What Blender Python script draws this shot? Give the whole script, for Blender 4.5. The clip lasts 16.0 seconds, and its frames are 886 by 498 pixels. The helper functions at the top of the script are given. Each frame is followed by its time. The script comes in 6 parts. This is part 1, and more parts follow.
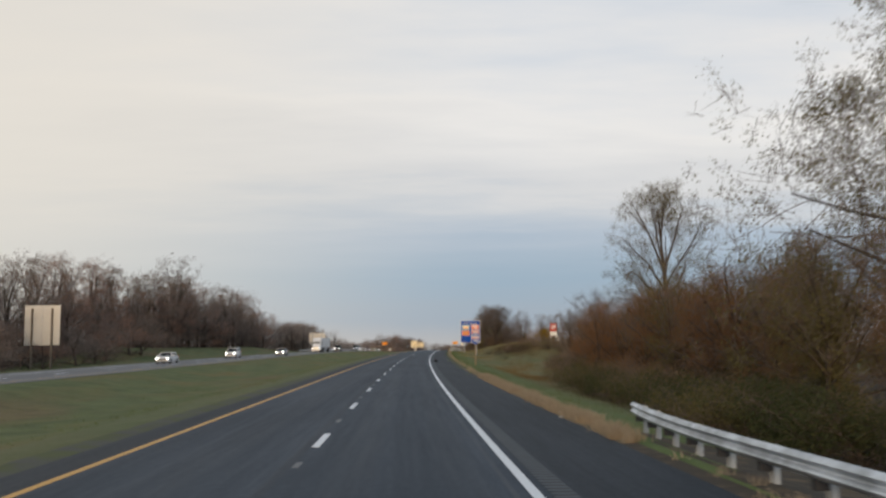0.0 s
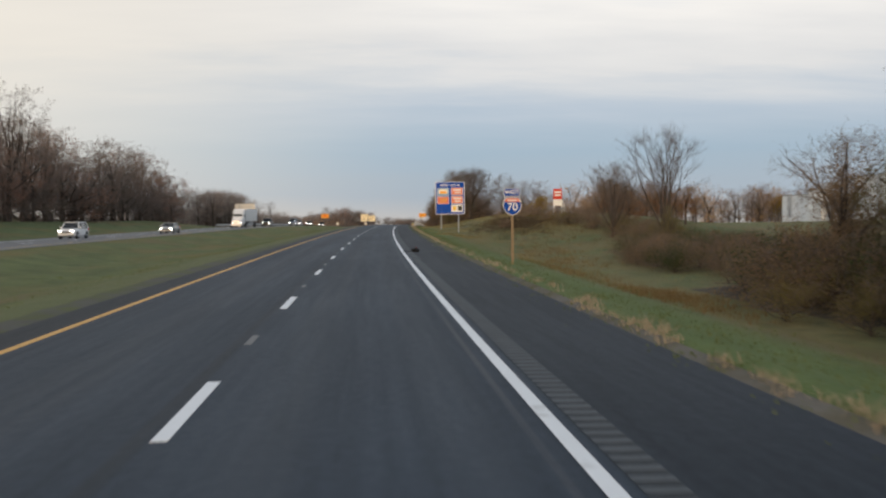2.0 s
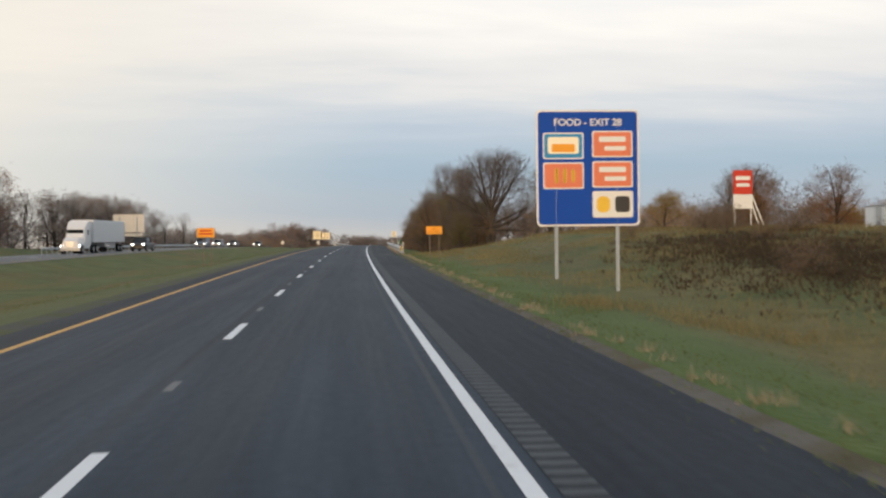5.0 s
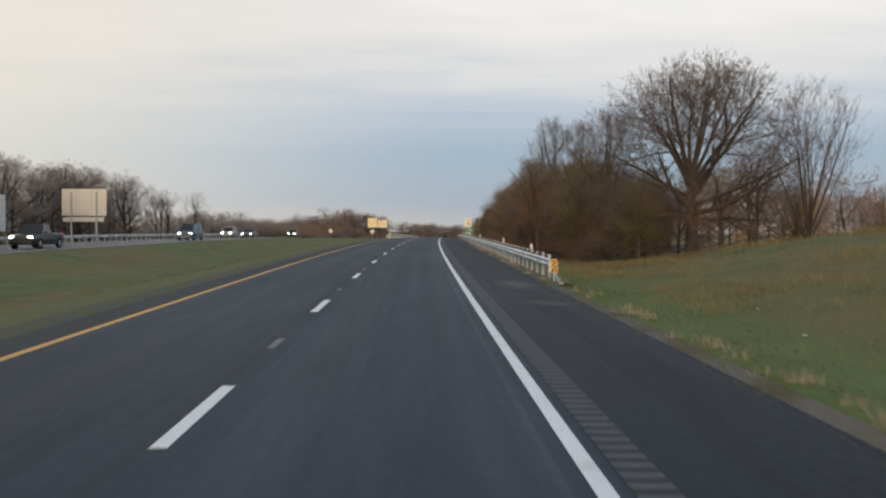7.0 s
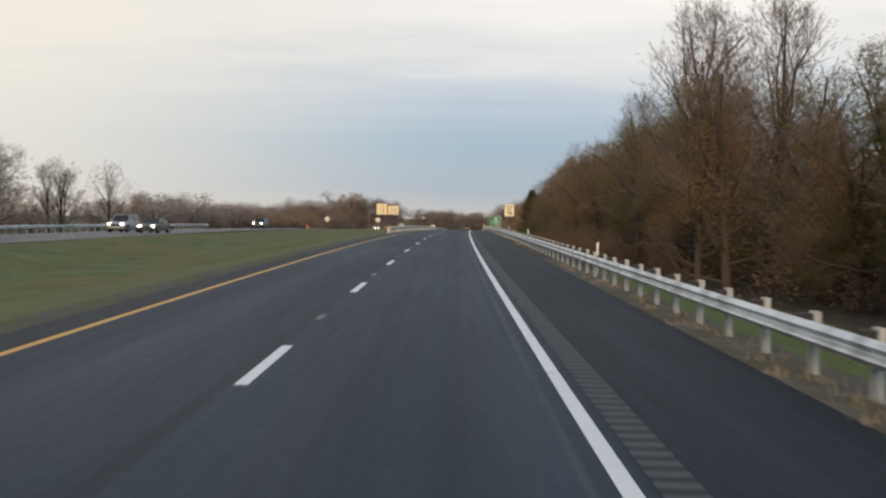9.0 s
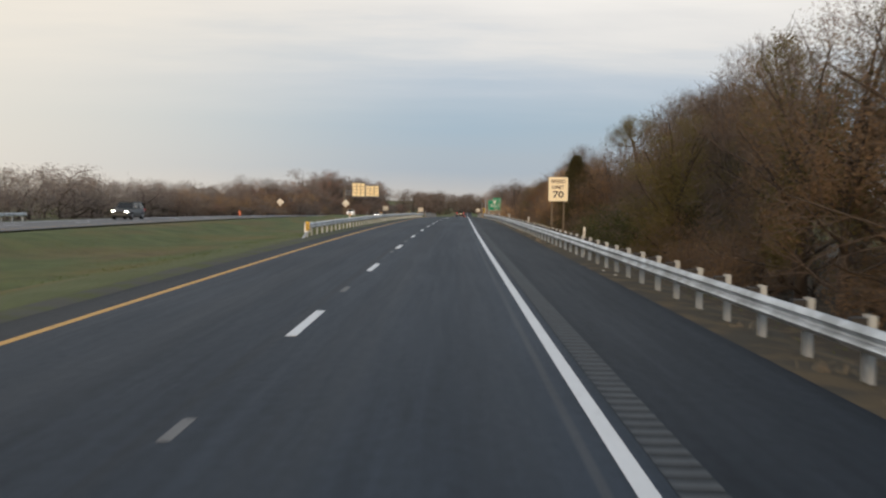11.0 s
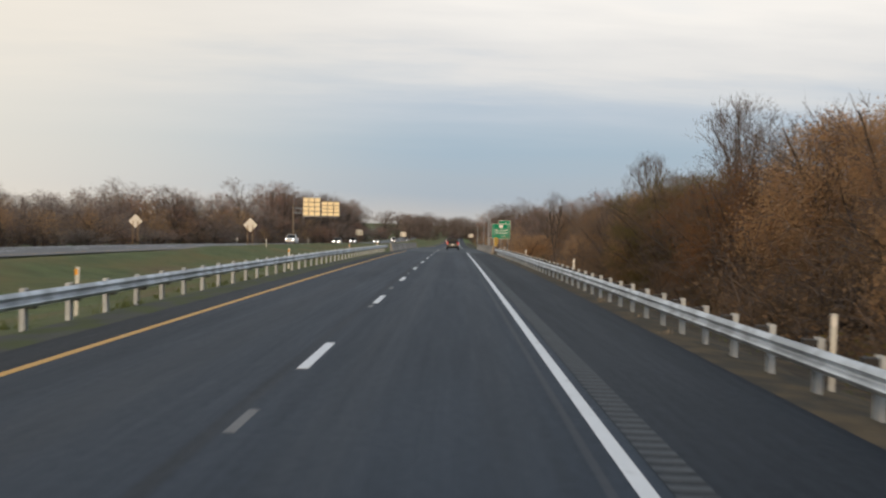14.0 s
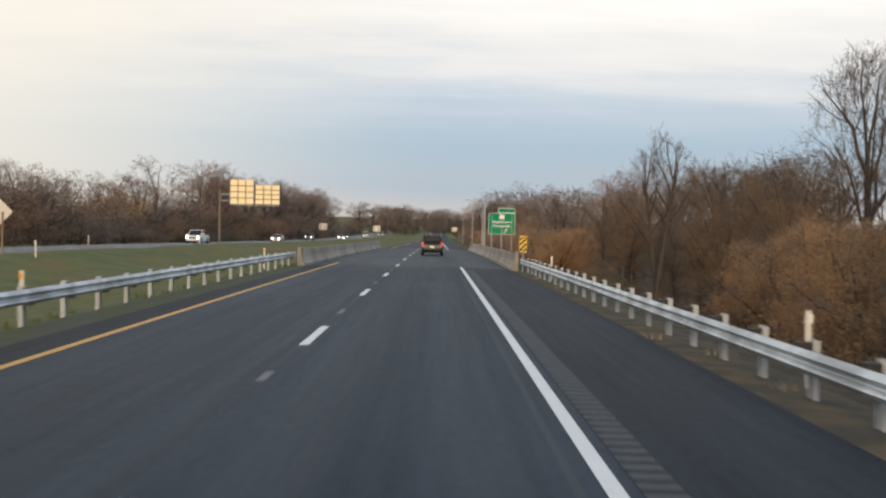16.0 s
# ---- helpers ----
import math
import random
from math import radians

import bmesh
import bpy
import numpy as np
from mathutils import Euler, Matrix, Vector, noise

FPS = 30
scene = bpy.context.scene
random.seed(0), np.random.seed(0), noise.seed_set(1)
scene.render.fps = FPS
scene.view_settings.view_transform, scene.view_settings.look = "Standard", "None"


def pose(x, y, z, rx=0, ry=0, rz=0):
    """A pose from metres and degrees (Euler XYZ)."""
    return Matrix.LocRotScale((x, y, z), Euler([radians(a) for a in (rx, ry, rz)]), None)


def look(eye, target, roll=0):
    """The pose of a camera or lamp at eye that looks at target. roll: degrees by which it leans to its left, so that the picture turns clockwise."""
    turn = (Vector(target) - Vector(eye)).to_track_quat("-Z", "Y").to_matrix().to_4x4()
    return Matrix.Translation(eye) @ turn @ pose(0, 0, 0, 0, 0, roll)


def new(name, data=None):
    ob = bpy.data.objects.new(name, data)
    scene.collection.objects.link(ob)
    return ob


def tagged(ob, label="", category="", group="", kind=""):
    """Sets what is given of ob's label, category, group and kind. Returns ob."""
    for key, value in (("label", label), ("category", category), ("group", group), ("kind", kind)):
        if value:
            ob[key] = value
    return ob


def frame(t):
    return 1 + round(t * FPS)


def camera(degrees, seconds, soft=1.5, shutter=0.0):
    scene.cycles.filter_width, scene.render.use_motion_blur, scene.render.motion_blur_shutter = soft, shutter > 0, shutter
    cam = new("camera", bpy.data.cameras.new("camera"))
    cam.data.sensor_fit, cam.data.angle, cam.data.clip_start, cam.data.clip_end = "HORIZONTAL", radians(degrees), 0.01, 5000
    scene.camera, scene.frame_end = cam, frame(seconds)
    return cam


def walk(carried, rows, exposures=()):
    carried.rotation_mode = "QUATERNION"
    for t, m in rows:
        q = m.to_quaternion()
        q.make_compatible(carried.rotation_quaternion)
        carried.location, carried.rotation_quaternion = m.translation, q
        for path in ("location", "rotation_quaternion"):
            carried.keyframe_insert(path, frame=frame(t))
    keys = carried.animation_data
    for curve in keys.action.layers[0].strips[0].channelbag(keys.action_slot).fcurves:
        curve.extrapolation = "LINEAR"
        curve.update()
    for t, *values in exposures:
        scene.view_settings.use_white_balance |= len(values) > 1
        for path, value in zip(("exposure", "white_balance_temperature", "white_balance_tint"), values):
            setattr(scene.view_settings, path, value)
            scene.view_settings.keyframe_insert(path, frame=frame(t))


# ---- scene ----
cam = camera(51.28, 16.0, soft=2.3, shutter=0.15)
PATH = [
    (0.0, pose(-0.002, -3.434, 1.998, 96.245, 0.647, -2.933)),
    (0.5, pose(0.123, 11.573, 2.015, 90.829, 0.953, -2.479)),
    (1.0, pose(0.350, 26.498, 2.057, 90.731, 1.838, -3.606)),
    (1.5, pose(0.604, 41.511, 2.122, 90.157, 1.382, -4.937)),
    (2.0, pose(0.890, 56.370, 2.205, 88.404, 0.648, -6.044)),
    (2.5, pose(1.228, 70.880, 2.301, 88.274, 0.457, -6.843)),
    (3.0, pose(1.740, 85.511, 2.411, 87.779, 1.774, -7.621)),
    (3.5, pose(2.203, 100.306, 2.531, 89.608, 1.970, -8.017)),
    (4.0, pose(2.751, 115.057, 2.658, 89.751, 1.825, -8.368)),
    (4.5, pose(3.403, 129.761, 2.787, 89.665, 1.341, -8.625)),
    (5.0, pose(4.124, 144.431, 2.918, 89.435, 0.694, -8.777)),
    (5.5, pose(4.883, 159.078, 3.049, 89.146, 0.061, -8.824)),
    (6.0, pose(5.645, 173.716, 3.178, 88.882, -0.380, -8.773)),
    (6.5, pose(6.371, 188.347, 3.306, 88.644, -1.151, -7.098)),
    (7.0, pose(7.160, 202.848, 3.430, 88.738, -0.074, -5.109)),
    (7.5, pose(8.071, 217.281, 3.549, 88.363, 0.030, -4.713)),
    (8.0, pose(8.992, 231.641, 3.659, 87.387, -1.051, -4.672)),
    (8.5, pose(9.918, 246.299, 3.761, 88.867, -0.713, -3.963)),
    (9.0, pose(11.052, 261.377, 3.849, 87.916, -0.567, -4.041)),
    (9.5, pose(12.169, 276.228, 3.918, 87.582, -0.515, -4.188)),
    (10.0, pose(13.323, 290.849, 3.964, 87.218, -0.557, -4.385)),
    (10.5, pose(14.514, 305.234, 3.986, 86.919, -0.615, -4.559)),
    (11.0, pose(15.737, 319.379, 3.986, 86.784, -0.616, -4.661)),
    (11.5, pose(16.990, 333.280, 3.964, 86.908, -0.482, -4.639)),
    (12.0, pose(18.183, 346.945, 3.921, 88.060, -0.214, -4.396)),
    (12.5, pose(19.470, 361.079, 3.854, 86.408, -1.405, -4.577)),
    (13.0, pose(20.923, 375.347, 3.763, 86.382, -1.573, -4.907)),
    (13.5, pose(22.356, 389.828, 3.647, 87.011, -1.577, -4.731)),
    (14.0, pose(23.820, 404.469, 3.507, 88.269, -1.503, -5.300)),
    (14.5, pose(25.333, 419.043, 3.345, 87.838, -0.888, -4.602)),
    (15.0, pose(26.837, 433.417, 3.165, 87.110, -1.353, -4.841)),
    (15.5, pose(28.418, 447.768, 2.966, 86.409, -1.909, -6.045)),
    (16.0, pose(30.031, 462.413, 2.744, 87.900, -1.190, -6.433)),
]
EXPOSURE = [(0.0, -0.26, 6350, 10), (0.5, -0.32, 6400, 11), (1.0, -0.24, 6250, 10), (2.0, -0.12, 6450, 10), (2.5, -0.10, 6430, 10), (3.5, 0.0, 6550, 10), (6.0, 0.0, 6550, 10), (6.5, -0.08, 6550, 10), (7.0, -0.15, 6400, 10),
            (8.0, -0.08, 6500, 10), (8.5, -0.06, 6380, 10), (9.0, -0.05, 6500, 10), (11.5, -0.10, 6600, 10), (12.0, -0.10, 6650, 10), (12.5, -0.06, 6780, 11), (13.0, 0.0, 6980, 13), (13.5, -0.04, 6650, 11),
            (14.0, -0.1, 6550, 10), (14.5, -0.02, 6450, 10), (15.0, 0.02, 6550, 10), (15.5, 0.12, 6820, 13), (16.0, 0.08, 6550, 10)]
walk(cam, PATH, EXPOSURE)

# the road's centre line: bend and change of grade (1e-4 per metre), every 80 m from -40 m on
BEND = [1.96, 2.38, 2.77, 2.16, 2.96, 1.79, 0.12, 0.15, 0.13, 0.09, 0.06, 0.03, -0.0, -0.02]
SAG = [1.58, 0.88, 0.1, -0.18, -1.06, -1.16, -0.91, -0.72, -0.11, 0.33, 0.46, 0.42, 0.31, 0.17]
GRADE_0 = -0.00499
DASH_0 = 16.08


def build_line():
    """Stations every 4 m from -800 to 3200: x, y, z, heading."""
    st = np.arange(-800, 3201, 4.0)
    knots = np.arange(-40, -40 + 80 * len(BEND), 80.0)
    k = np.interp(st, knots, BEND, left=0, right=0) * 1e-4
    c = np.interp(st, knots, SAG, left=0, right=0) * 1e-4

    def run(v, start=0.0):
        return start + np.concatenate([[0], np.cumsum((v[1:] + v[:-1]) / 2 * 4)])

    at0 = int(np.argmin(abs(st + 40)))
    psi = run(k)
    psi -= psi[at0]
    g = run(c)
    g += GRADE_0 - g[at0]
    g = np.where(st < -40, g * np.clip((st + 700) / 660, 0, 1), g)
    g = np.where(st > 760, g * np.clip((1100 - st) / 340, 0, 1), g)
    x, y, z = run(np.sin(psi)), run(np.cos(psi)), run(g)
    at0 = int(np.argmin(abs(st)))
    return st, x - x[at0], y - y[at0], z - z[at0], psi


ST, LX, LY, LZ, LPSI = build_line()


def line_at(s):
    return [float(np.interp(s, ST, a)) for a in (LX, LY, LZ, LPSI)]


def rd(s, u, h=0.0):
    """World place of the point s metres along the road, u to its right, h above it."""
    x, y, z, p = line_at(s)
    return Vector((x + u * math.cos(p), y - u * math.sin(p), z + h))


def rd_many(s, u, h):
    s, u, h = np.broadcast_arrays(np.asarray(s, float), u, h)
    x, y, z, p = [np.interp(s, ST, a) for a in (LX, LY, LZ, LPSI)]
    return np.stack([x + u * np.cos(p), y - u * np.sin(p), z + h], -1)


def stand(s, u, h=0.0, turn=0.0):
    """A pose on the road's frame: local y runs along the road, local x to its right."""
    return Matrix.Translation(rd(s, u, h)) @ Matrix.Rotation(-line_at(s)[3] + radians(turn), 4, "Z")


def lie(s, u, h=0.0, turn=0.0):
    """As stand(), but tilted with the road's grade."""
    g = (line_at(s + 2)[2] - line_at(s - 2)[2]) / 4
    return stand(s, u, h) @ Matrix.Rotation(math.atan(g), 4, "X") @ Matrix.Rotation(radians(turn), 4, "Z")

# ---------------------------------------------------------------- light
SUN_UP, SUN_TURN = radians(9.0), radians(-168.0)   # low, behind and to the left of the road


def make_world():
    world = bpy.data.worlds.new("sky")
    scene.world = world
    world.use_nodes = True
    nt = world.node_tree
    nt.nodes.clear()
    N, Lk = nt.nodes.new, nt.links.new
    sky = N("ShaderNodeTexSky")
    sky.sky_type = "NISHITA"
    sky.sun_disc = False
    sky.sun_elevation, sky.sun_rotation = SUN_UP, SUN_TURN
    sky.air_density, sky.dust_density = 1.2, 1.5
    blue = N("ShaderNodeVectorMath")
    blue.operation = "SCALE"
    blue.inputs["Scale"].default_value = 0.10
    Lk(sky.outputs[0], blue.inputs[0])
    co = N("ShaderNodeTexCoord")
    # cloud sheet: the direction laid out on a high plane, so that bands close up towards the horizon
    sep = N("ShaderNodeSeparateXYZ")
    Lk(co.outputs["Generated"], sep.inputs[0])
    up = N("ShaderNodeMath")
    up.operation = "MAXIMUM"
    up.inputs[1].default_value = 0.03
    Lk(sep.outputs["Z"], up.inputs[0])
    up2 = N("ShaderNodeMath")
    up2.operation = "ADD"
    up2.inputs[1].default_value = 0.10
    Lk(up.outputs[0], up2.inputs[0])
    div = N("ShaderNodeVectorMath")
    div.operation = "DIVIDE"
    comb = N("ShaderNodeCombineXYZ")
    for k in range(3):
        Lk(up2.outputs[0], comb.inputs[k])
    Lk(co.outputs["Generated"], div.inputs[0])
    Lk(comb.outputs[0], div.inputs[1])
    mp = N("ShaderNodeMapping")
    mp.inputs["Rotation"].default_value = (0, 0, radians(35))
    mp.inputs["Scale"].default_value = (0.35, 0.9, 0.02)
    Lk(div.outputs[0], mp.inputs[0])
    noise_a = N("ShaderNodeTexNoise")
    noise_a.inputs["Scale"].default_value = 1.1
    noise_a.inputs["Detail"].default_value = 7
    noise_a.inputs["Roughness"].default_value = 0.58
    Lk(mp.outputs[0], noise_a.inputs["Vector"])
    # a veil of cloud: blue-grey low down, pale and warm higher, blue-grey again towards the zenith
    torn = N("ShaderNodeMapRange")          # the sheet is torn higher up and even near the horizon
    torn.inputs["From Min"].default_value, torn.inputs["From Max"].default_value = 0.08, 0.33
    torn.inputs["To Min"].default_value, torn.inputs["To Max"].default_value = 0.04, 0.62
    Lk(sep.outputs["Z"], torn.inputs["Value"])
    mean = N("ShaderNodeMath")
    mean.operation = "SUBTRACT"
    mean.inputs[1].default_value = 0.5
    Lk(noise_a.outputs["Fac"], mean.inputs[0])
    lift = N("ShaderNodeMath")
    lift.operation = "MULTIPLY_ADD"
    Lk(mean.outputs[0], lift.inputs[0])
    Lk(torn.outputs[0], lift.inputs[1])
    Lk(sep.outputs["Z"], lift.inputs[2])
    ramp = N("ShaderNodeValToRGB")
    cr = ramp.color_ramp
    cr.elements[0].position, cr.elements[0].color = 0.0, (0.66, 0.63, 0.60, 1)
    cr.elements[1].position, cr.elements[1].color = 0.75, (0.60, 0.66, 0.74, 1)
    for pos, c in ((0.03, (0.455, 0.535, 0.625)), (0.075, (0.410, 0.535, 0.665)), (0.12, (0.560, 0.640, 0.745)), (0.175, (0.870, 0.855, 0.850)), (0.26, (1.07, 1.025, 0.975)), (0.345, (0.88, 0.90, 0.93)), (0.42, (0.62, 0.70, 0.79))):
        cr.elements.new(pos).color = (*c, 1)
    Lk(lift.outputs[0], ramp.inputs[0])
    # the bright part of the cloud sheet, ahead and to the left
    dot = N("ShaderNodeVectorMath")
    dot.operation = "DOT_PRODUCT"
    dot.inputs[1].default_value = (-0.66, 0.69, 0.29)
    Lk(co.outputs["Generated"], dot.inputs[0])
    warm = N("ShaderNodeMapRange")
    warm.interpolation_type = "SMOOTHSTEP"
    warm.inputs["From Min"].default_value, warm.inputs["From Max"].default_value = 0.62, 1.06
    Lk(dot.outputs["Value"], warm.inputs["Value"])
    mixw = N("ShaderNodeMix")
    mixw.data_type = "RGBA"
    mixw.inputs["B"].default_value = (1.02, 0.93, 0.80, 1)
    Lk(warm.outputs[0], mixw.inputs["Factor"])
    Lk(ramp.outputs[0], mixw.inputs["A"])
    add = N("ShaderNodeMix")
    add.data_type = "RGBA"
    add.inputs["Factor"].default_value = 0.9
    Lk(blue.outputs[0], add.inputs["A"])
    Lk(mixw.outputs["Result"], add.inputs["B"])
    bg = N("ShaderNodeBackground")
    bg.inputs["Strength"].default_value = 1.0
    out = N("ShaderNodeOutputWorld")
    Lk(add.outputs["Result"], bg.inputs["Color"])
    Lk(bg.outputs[0], out.inputs["Surface"])


make_world()
sun = new("sun", bpy.data.lights.new("sun", "SUN"))
sun.data.energy, sun.data.angle, sun.data.color = 1.8, radians(10), (1.0, 0.70, 0.40)
sun_way = Vector((math.sin(SUN_TURN) * math.cos(SUN_UP), math.cos(SUN_TURN) * math.cos(SUN_UP), math.sin(SUN_UP)))
sun.matrix_world = look(sun_way * 900 + Vector((0, 200, 0)), (0, 200, 0))

# ---------------------------------------------------------------- materials


def mat(name, base, rough=0.8, metal=0.0, var=0.25, scale=1.0, fine=12.0, bump=0.0, second=None, mixscale=None, island=0.0, coords="Object",
        emit=None, power=0.0, obvar=0.0, cut=(0.42, 0.6), leafy=0.0):
    """Principled surface: base varied by a large and a fine noise; second: a second colour in patches."""
    m = bpy.data.materials.new(name)
    m.use_nodes = True
    nt = m.node_tree
    bs = nt.nodes["Principled BSDF"]
    N, Lk = nt.nodes.new, nt.links.new
    bs.inputs["Roughness"].default_value, bs.inputs["Metallic"].default_value = rough, metal
    bs.inputs["Specular IOR Level"].default_value = 0.5 if rough < 0.7 else 0.2
    co = N("ShaderNodeTexCoord")
    src = co.outputs[coords] if coords in ("Object", "UV", "Generated") else co.outputs["Object"]

    def tex(sc, detail=4):
        n = N("ShaderNodeTexNoise")
        n.inputs["Scale"].default_value, n.inputs["Detail"].default_value = sc, detail
        Lk(src, n.inputs["Vector"])
        return n

    big, small = tex(scale), tex(fine, 3)
    col = N("ShaderNodeRGB")
    col.outputs[0].default_value = (*base, 1)
    current = col.outputs[0]
    if second:
        pick = tex(mixscale or scale * 0.5, 5)
        rm = N("ShaderNodeMapRange")
        rm.inputs["From Min"].default_value, rm.inputs["From Max"].default_value = cut
        Lk(pick.outputs["Fac"], rm.inputs["Value"])
        mx = N("ShaderNodeMix")
        mx.data_type = "RGBA"
        Lk(rm.outputs[0], mx.inputs["Factor"])
        Lk(current, mx.inputs["A"])
        mx.inputs["B"].default_value = (*second, 1)
        current = mx.outputs["Result"]
    total = N("ShaderNodeMath")
    total.operation = "ADD"
    Lk(big.outputs["Fac"], total.inputs[0])
    Lk(small.outputs["Fac"], total.inputs[1])
    value = total.outputs[0]
    spread = var
    if island or obvar:
        geo = N("ShaderNodeNewGeometry") if island else N("ShaderNodeObjectInfo")
        am = N("ShaderNodeMath")
        am.operation = "MULTIPLY_ADD"
        am.inputs[1].default_value = (island or obvar) / max(var, 0.01)
        Lk(geo.outputs["Random Per Island" if island else "Random"], am.inputs[0])
        Lk(value, am.inputs[2])
        value = am.outputs[0]
    top = 2.0 + ((island or obvar) / max(var, 0.01))
    mr = N("ShaderNodeMapRange")
    mr.inputs["From Min"].default_value, mr.inputs["From Max"].default_value = 0.0, top
    mr.inputs["To Min"].default_value, mr.inputs["To Max"].default_value = 1 - spread - (island or obvar), 1 + spread + (island or obvar)
    Lk(value, mr.inputs["Value"])
    mul = N("ShaderNodeVectorMath")
    mul.operation = "SCALE"
    Lk(current, mul.inputs[0])
    Lk(mr.outputs[0], mul.inputs["Scale"])
    Lk(mul.outputs[0], bs.inputs["Base Color"])
    if leafy:
        # foliage lets light through
        thin = N("ShaderNodeBsdfTranslucent")
        Lk(mul.outputs[0], thin.inputs["Color"])
        both = N("ShaderNodeMixShader")
        both.inputs[0].default_value = leafy
        Lk(bs.outputs[0], both.inputs[1])
        Lk(thin.outputs[0], both.inputs[2])
        Lk(both.outputs[0], nt.nodes["Material Output"].inputs["Surface"])
        bs.inputs["Specular IOR Level"].default_value = 0.1
    if bump:
        bp = N("ShaderNodeBump")
        bp.inputs["Strength"].default_value, bp.inputs["Distance"].default_value = bump, 0.02
        Lk(small.outputs["Fac"], bp.inputs["Height"])
        Lk(bp.outputs[0], bs.inputs["Normal"])
    if emit:
        bs.inputs["Emission Color"].default_value = (*emit, 1)
        bs.inputs["Emission Strength"].default_value = power
    return m


def asphalt(name, base, streak, traces=(), sand=(), spec=0.36):
    """Asphalt, laid out by a UV in metres (across, along): stone grain, long wheel tracks and patches.
    traces: soft worn bands along the road (across, half width, colour, strength)."""
    m = bpy.data.materials.new(name)
    m.use_nodes = True
    nt = m.node_tree
    bs = nt.nodes["Principled BSDF"]
    N, Lk = nt.nodes.new, nt.links.new
    co = N("ShaderNodeTexCoord")

    def tex(sx, sy, detail):
        mp = N("ShaderNodeMapping")
        mp.inputs["Scale"].default_value = (sx, sy, 1)
        Lk(co.outputs["UV"], mp.inputs[0])
        n = N("ShaderNodeTexNoise")
        n.inputs["Scale"].default_value, n.inputs["Detail"].default_value = 1.0, detail
        Lk(mp.outputs[0], n.inputs["Vector"])
        return n.outputs["Fac"]

    grain, tracks, patch, blotch, drag = tex(45, 45, 3), tex(1.1, 0.012, 4), tex(0.25, 0.06, 5), tex(7, 5, 3), tex(6, 0.22, 3)

    def add(a, b, w):
        n = N("ShaderNodeMath")
        n.operation = "MULTIPLY_ADD"
        n.inputs[1].default_value = w
        Lk(a, n.inputs[0])
        if b is None:
            n.inputs[2].default_value = 0
        else:
            Lk(b, n.inputs[2])
        return n.outputs[0]

    v = add(drag, add(blotch, add(patch, add(tracks, add(grain, None, 0.5), streak), 0.5), 0.4), 0.4)
    middle = 0.25 + 0.5 * streak + 0.25 + 0.4
    even = N("ShaderNodeMapRange")
    even.inputs["From Min"].default_value, even.inputs["From Max"].default_value = middle - 0.36, middle + 0.36
    Lk(v, even.inputs["Value"])
    rm = N("ShaderNodeValToRGB")
    rm.color_ramp.elements[0].color = (*[c * 0.75 for c in base], 1)
    rm.color_ramp.elements[1].color = (*[c * 1.85 for c in base], 1)
    Lk(even.outputs[0], rm.inputs[0])
    # worn stone is smoother than the binder round it
    gloss = N("ShaderNodeMapRange")
    gloss.inputs["To Min"].default_value, gloss.inputs["To Max"].default_value = 0.82, 0.62
    Lk(even.outputs[0], gloss.inputs["Value"])
    Lk(gloss.outputs[0], bs.inputs["Roughness"])
    colour = rm.outputs[0]
    sp = N("ShaderNodeSeparateXYZ")
    Lk(co.outputs["UV"], sp.inputs[0])
    for k, (at, half, tone, strength) in enumerate(traces):
        off = N("ShaderNodeMath")
        off.operation = "SUBTRACT"
        off.inputs[1].default_value = at
        Lk(sp.outputs["X"], off.inputs[0])
        far = N("ShaderNodeMath")
        far.operation = "ABSOLUTE"
        Lk(off.outputs[0], far.inputs[0])
        edge = N("ShaderNodeMapRange")
        edge.interpolation_type = "SMOOTHSTEP"
        edge.inputs["From Min"].default_value, edge.inputs["From Max"].default_value = half, half * 0.3
        Lk(far.outputs[0], edge.inputs["Value"])
        worn = N("ShaderNodeMapRange")
        worn.inputs["From Min"].default_value, worn.inputs["From Max"].default_value = 0.3, 0.65
        worn.inputs["To Min"].default_value, worn.inputs["To Max"].default_value = strength * 0.35, strength
        Lk(tex(2.0 + k, 0.05 + 0.03 * k, 4), worn.inputs["Value"])
        fac = N("ShaderNodeMath")
        fac.operation = "MULTIPLY"
        Lk(edge.outputs[0], fac.inputs[0])
        Lk(worn.outputs[0], fac.inputs[1])
        mx = N("ShaderNodeMix")
        mx.data_type = "RGBA"
        Lk(fac.outputs[0], mx.inputs["Factor"])
        Lk(colour, mx.inputs["A"])
        mx.inputs["B"].default_value = (*tone, 1)
        colour = mx.outputs["Result"]
    for k, (u, s, du, ds, strength) in enumerate(sand):
        # washed sand: a torn patch round (u, s)
        mp = N("ShaderNodeMapping")
        mp.inputs["Location"].default_value = (-u / du, -s / ds, 0)
        mp.inputs["Scale"].default_value = (1 / du, 1 / ds, 0)
        Lk(co.outputs["UV"], mp.inputs[0])
        ln = N("ShaderNodeVectorMath")
        ln.operation = "LENGTH"
        Lk(mp.outputs[0], ln.inputs[0])
        blot = N("ShaderNodeMath")
        blot.operation = "MULTIPLY_ADD"
        blot.inputs[1].default_value = 2.2
        Lk(tex(1.6, 3.0, 5), blot.inputs[0])
        neg = N("ShaderNodeMath")
        neg.operation = "MULTIPLY"
        neg.inputs[1].default_value = -1
        Lk(ln.outputs["Value"], neg.inputs[0])
        Lk(neg.outputs[0], blot.inputs[2])
        msk = N("ShaderNodeMapRange")
        msk.inputs["From Min"].default_value, msk.inputs["From Max"].default_value = 0.45, 1.1
        msk.inputs["To Max"].default_value = strength
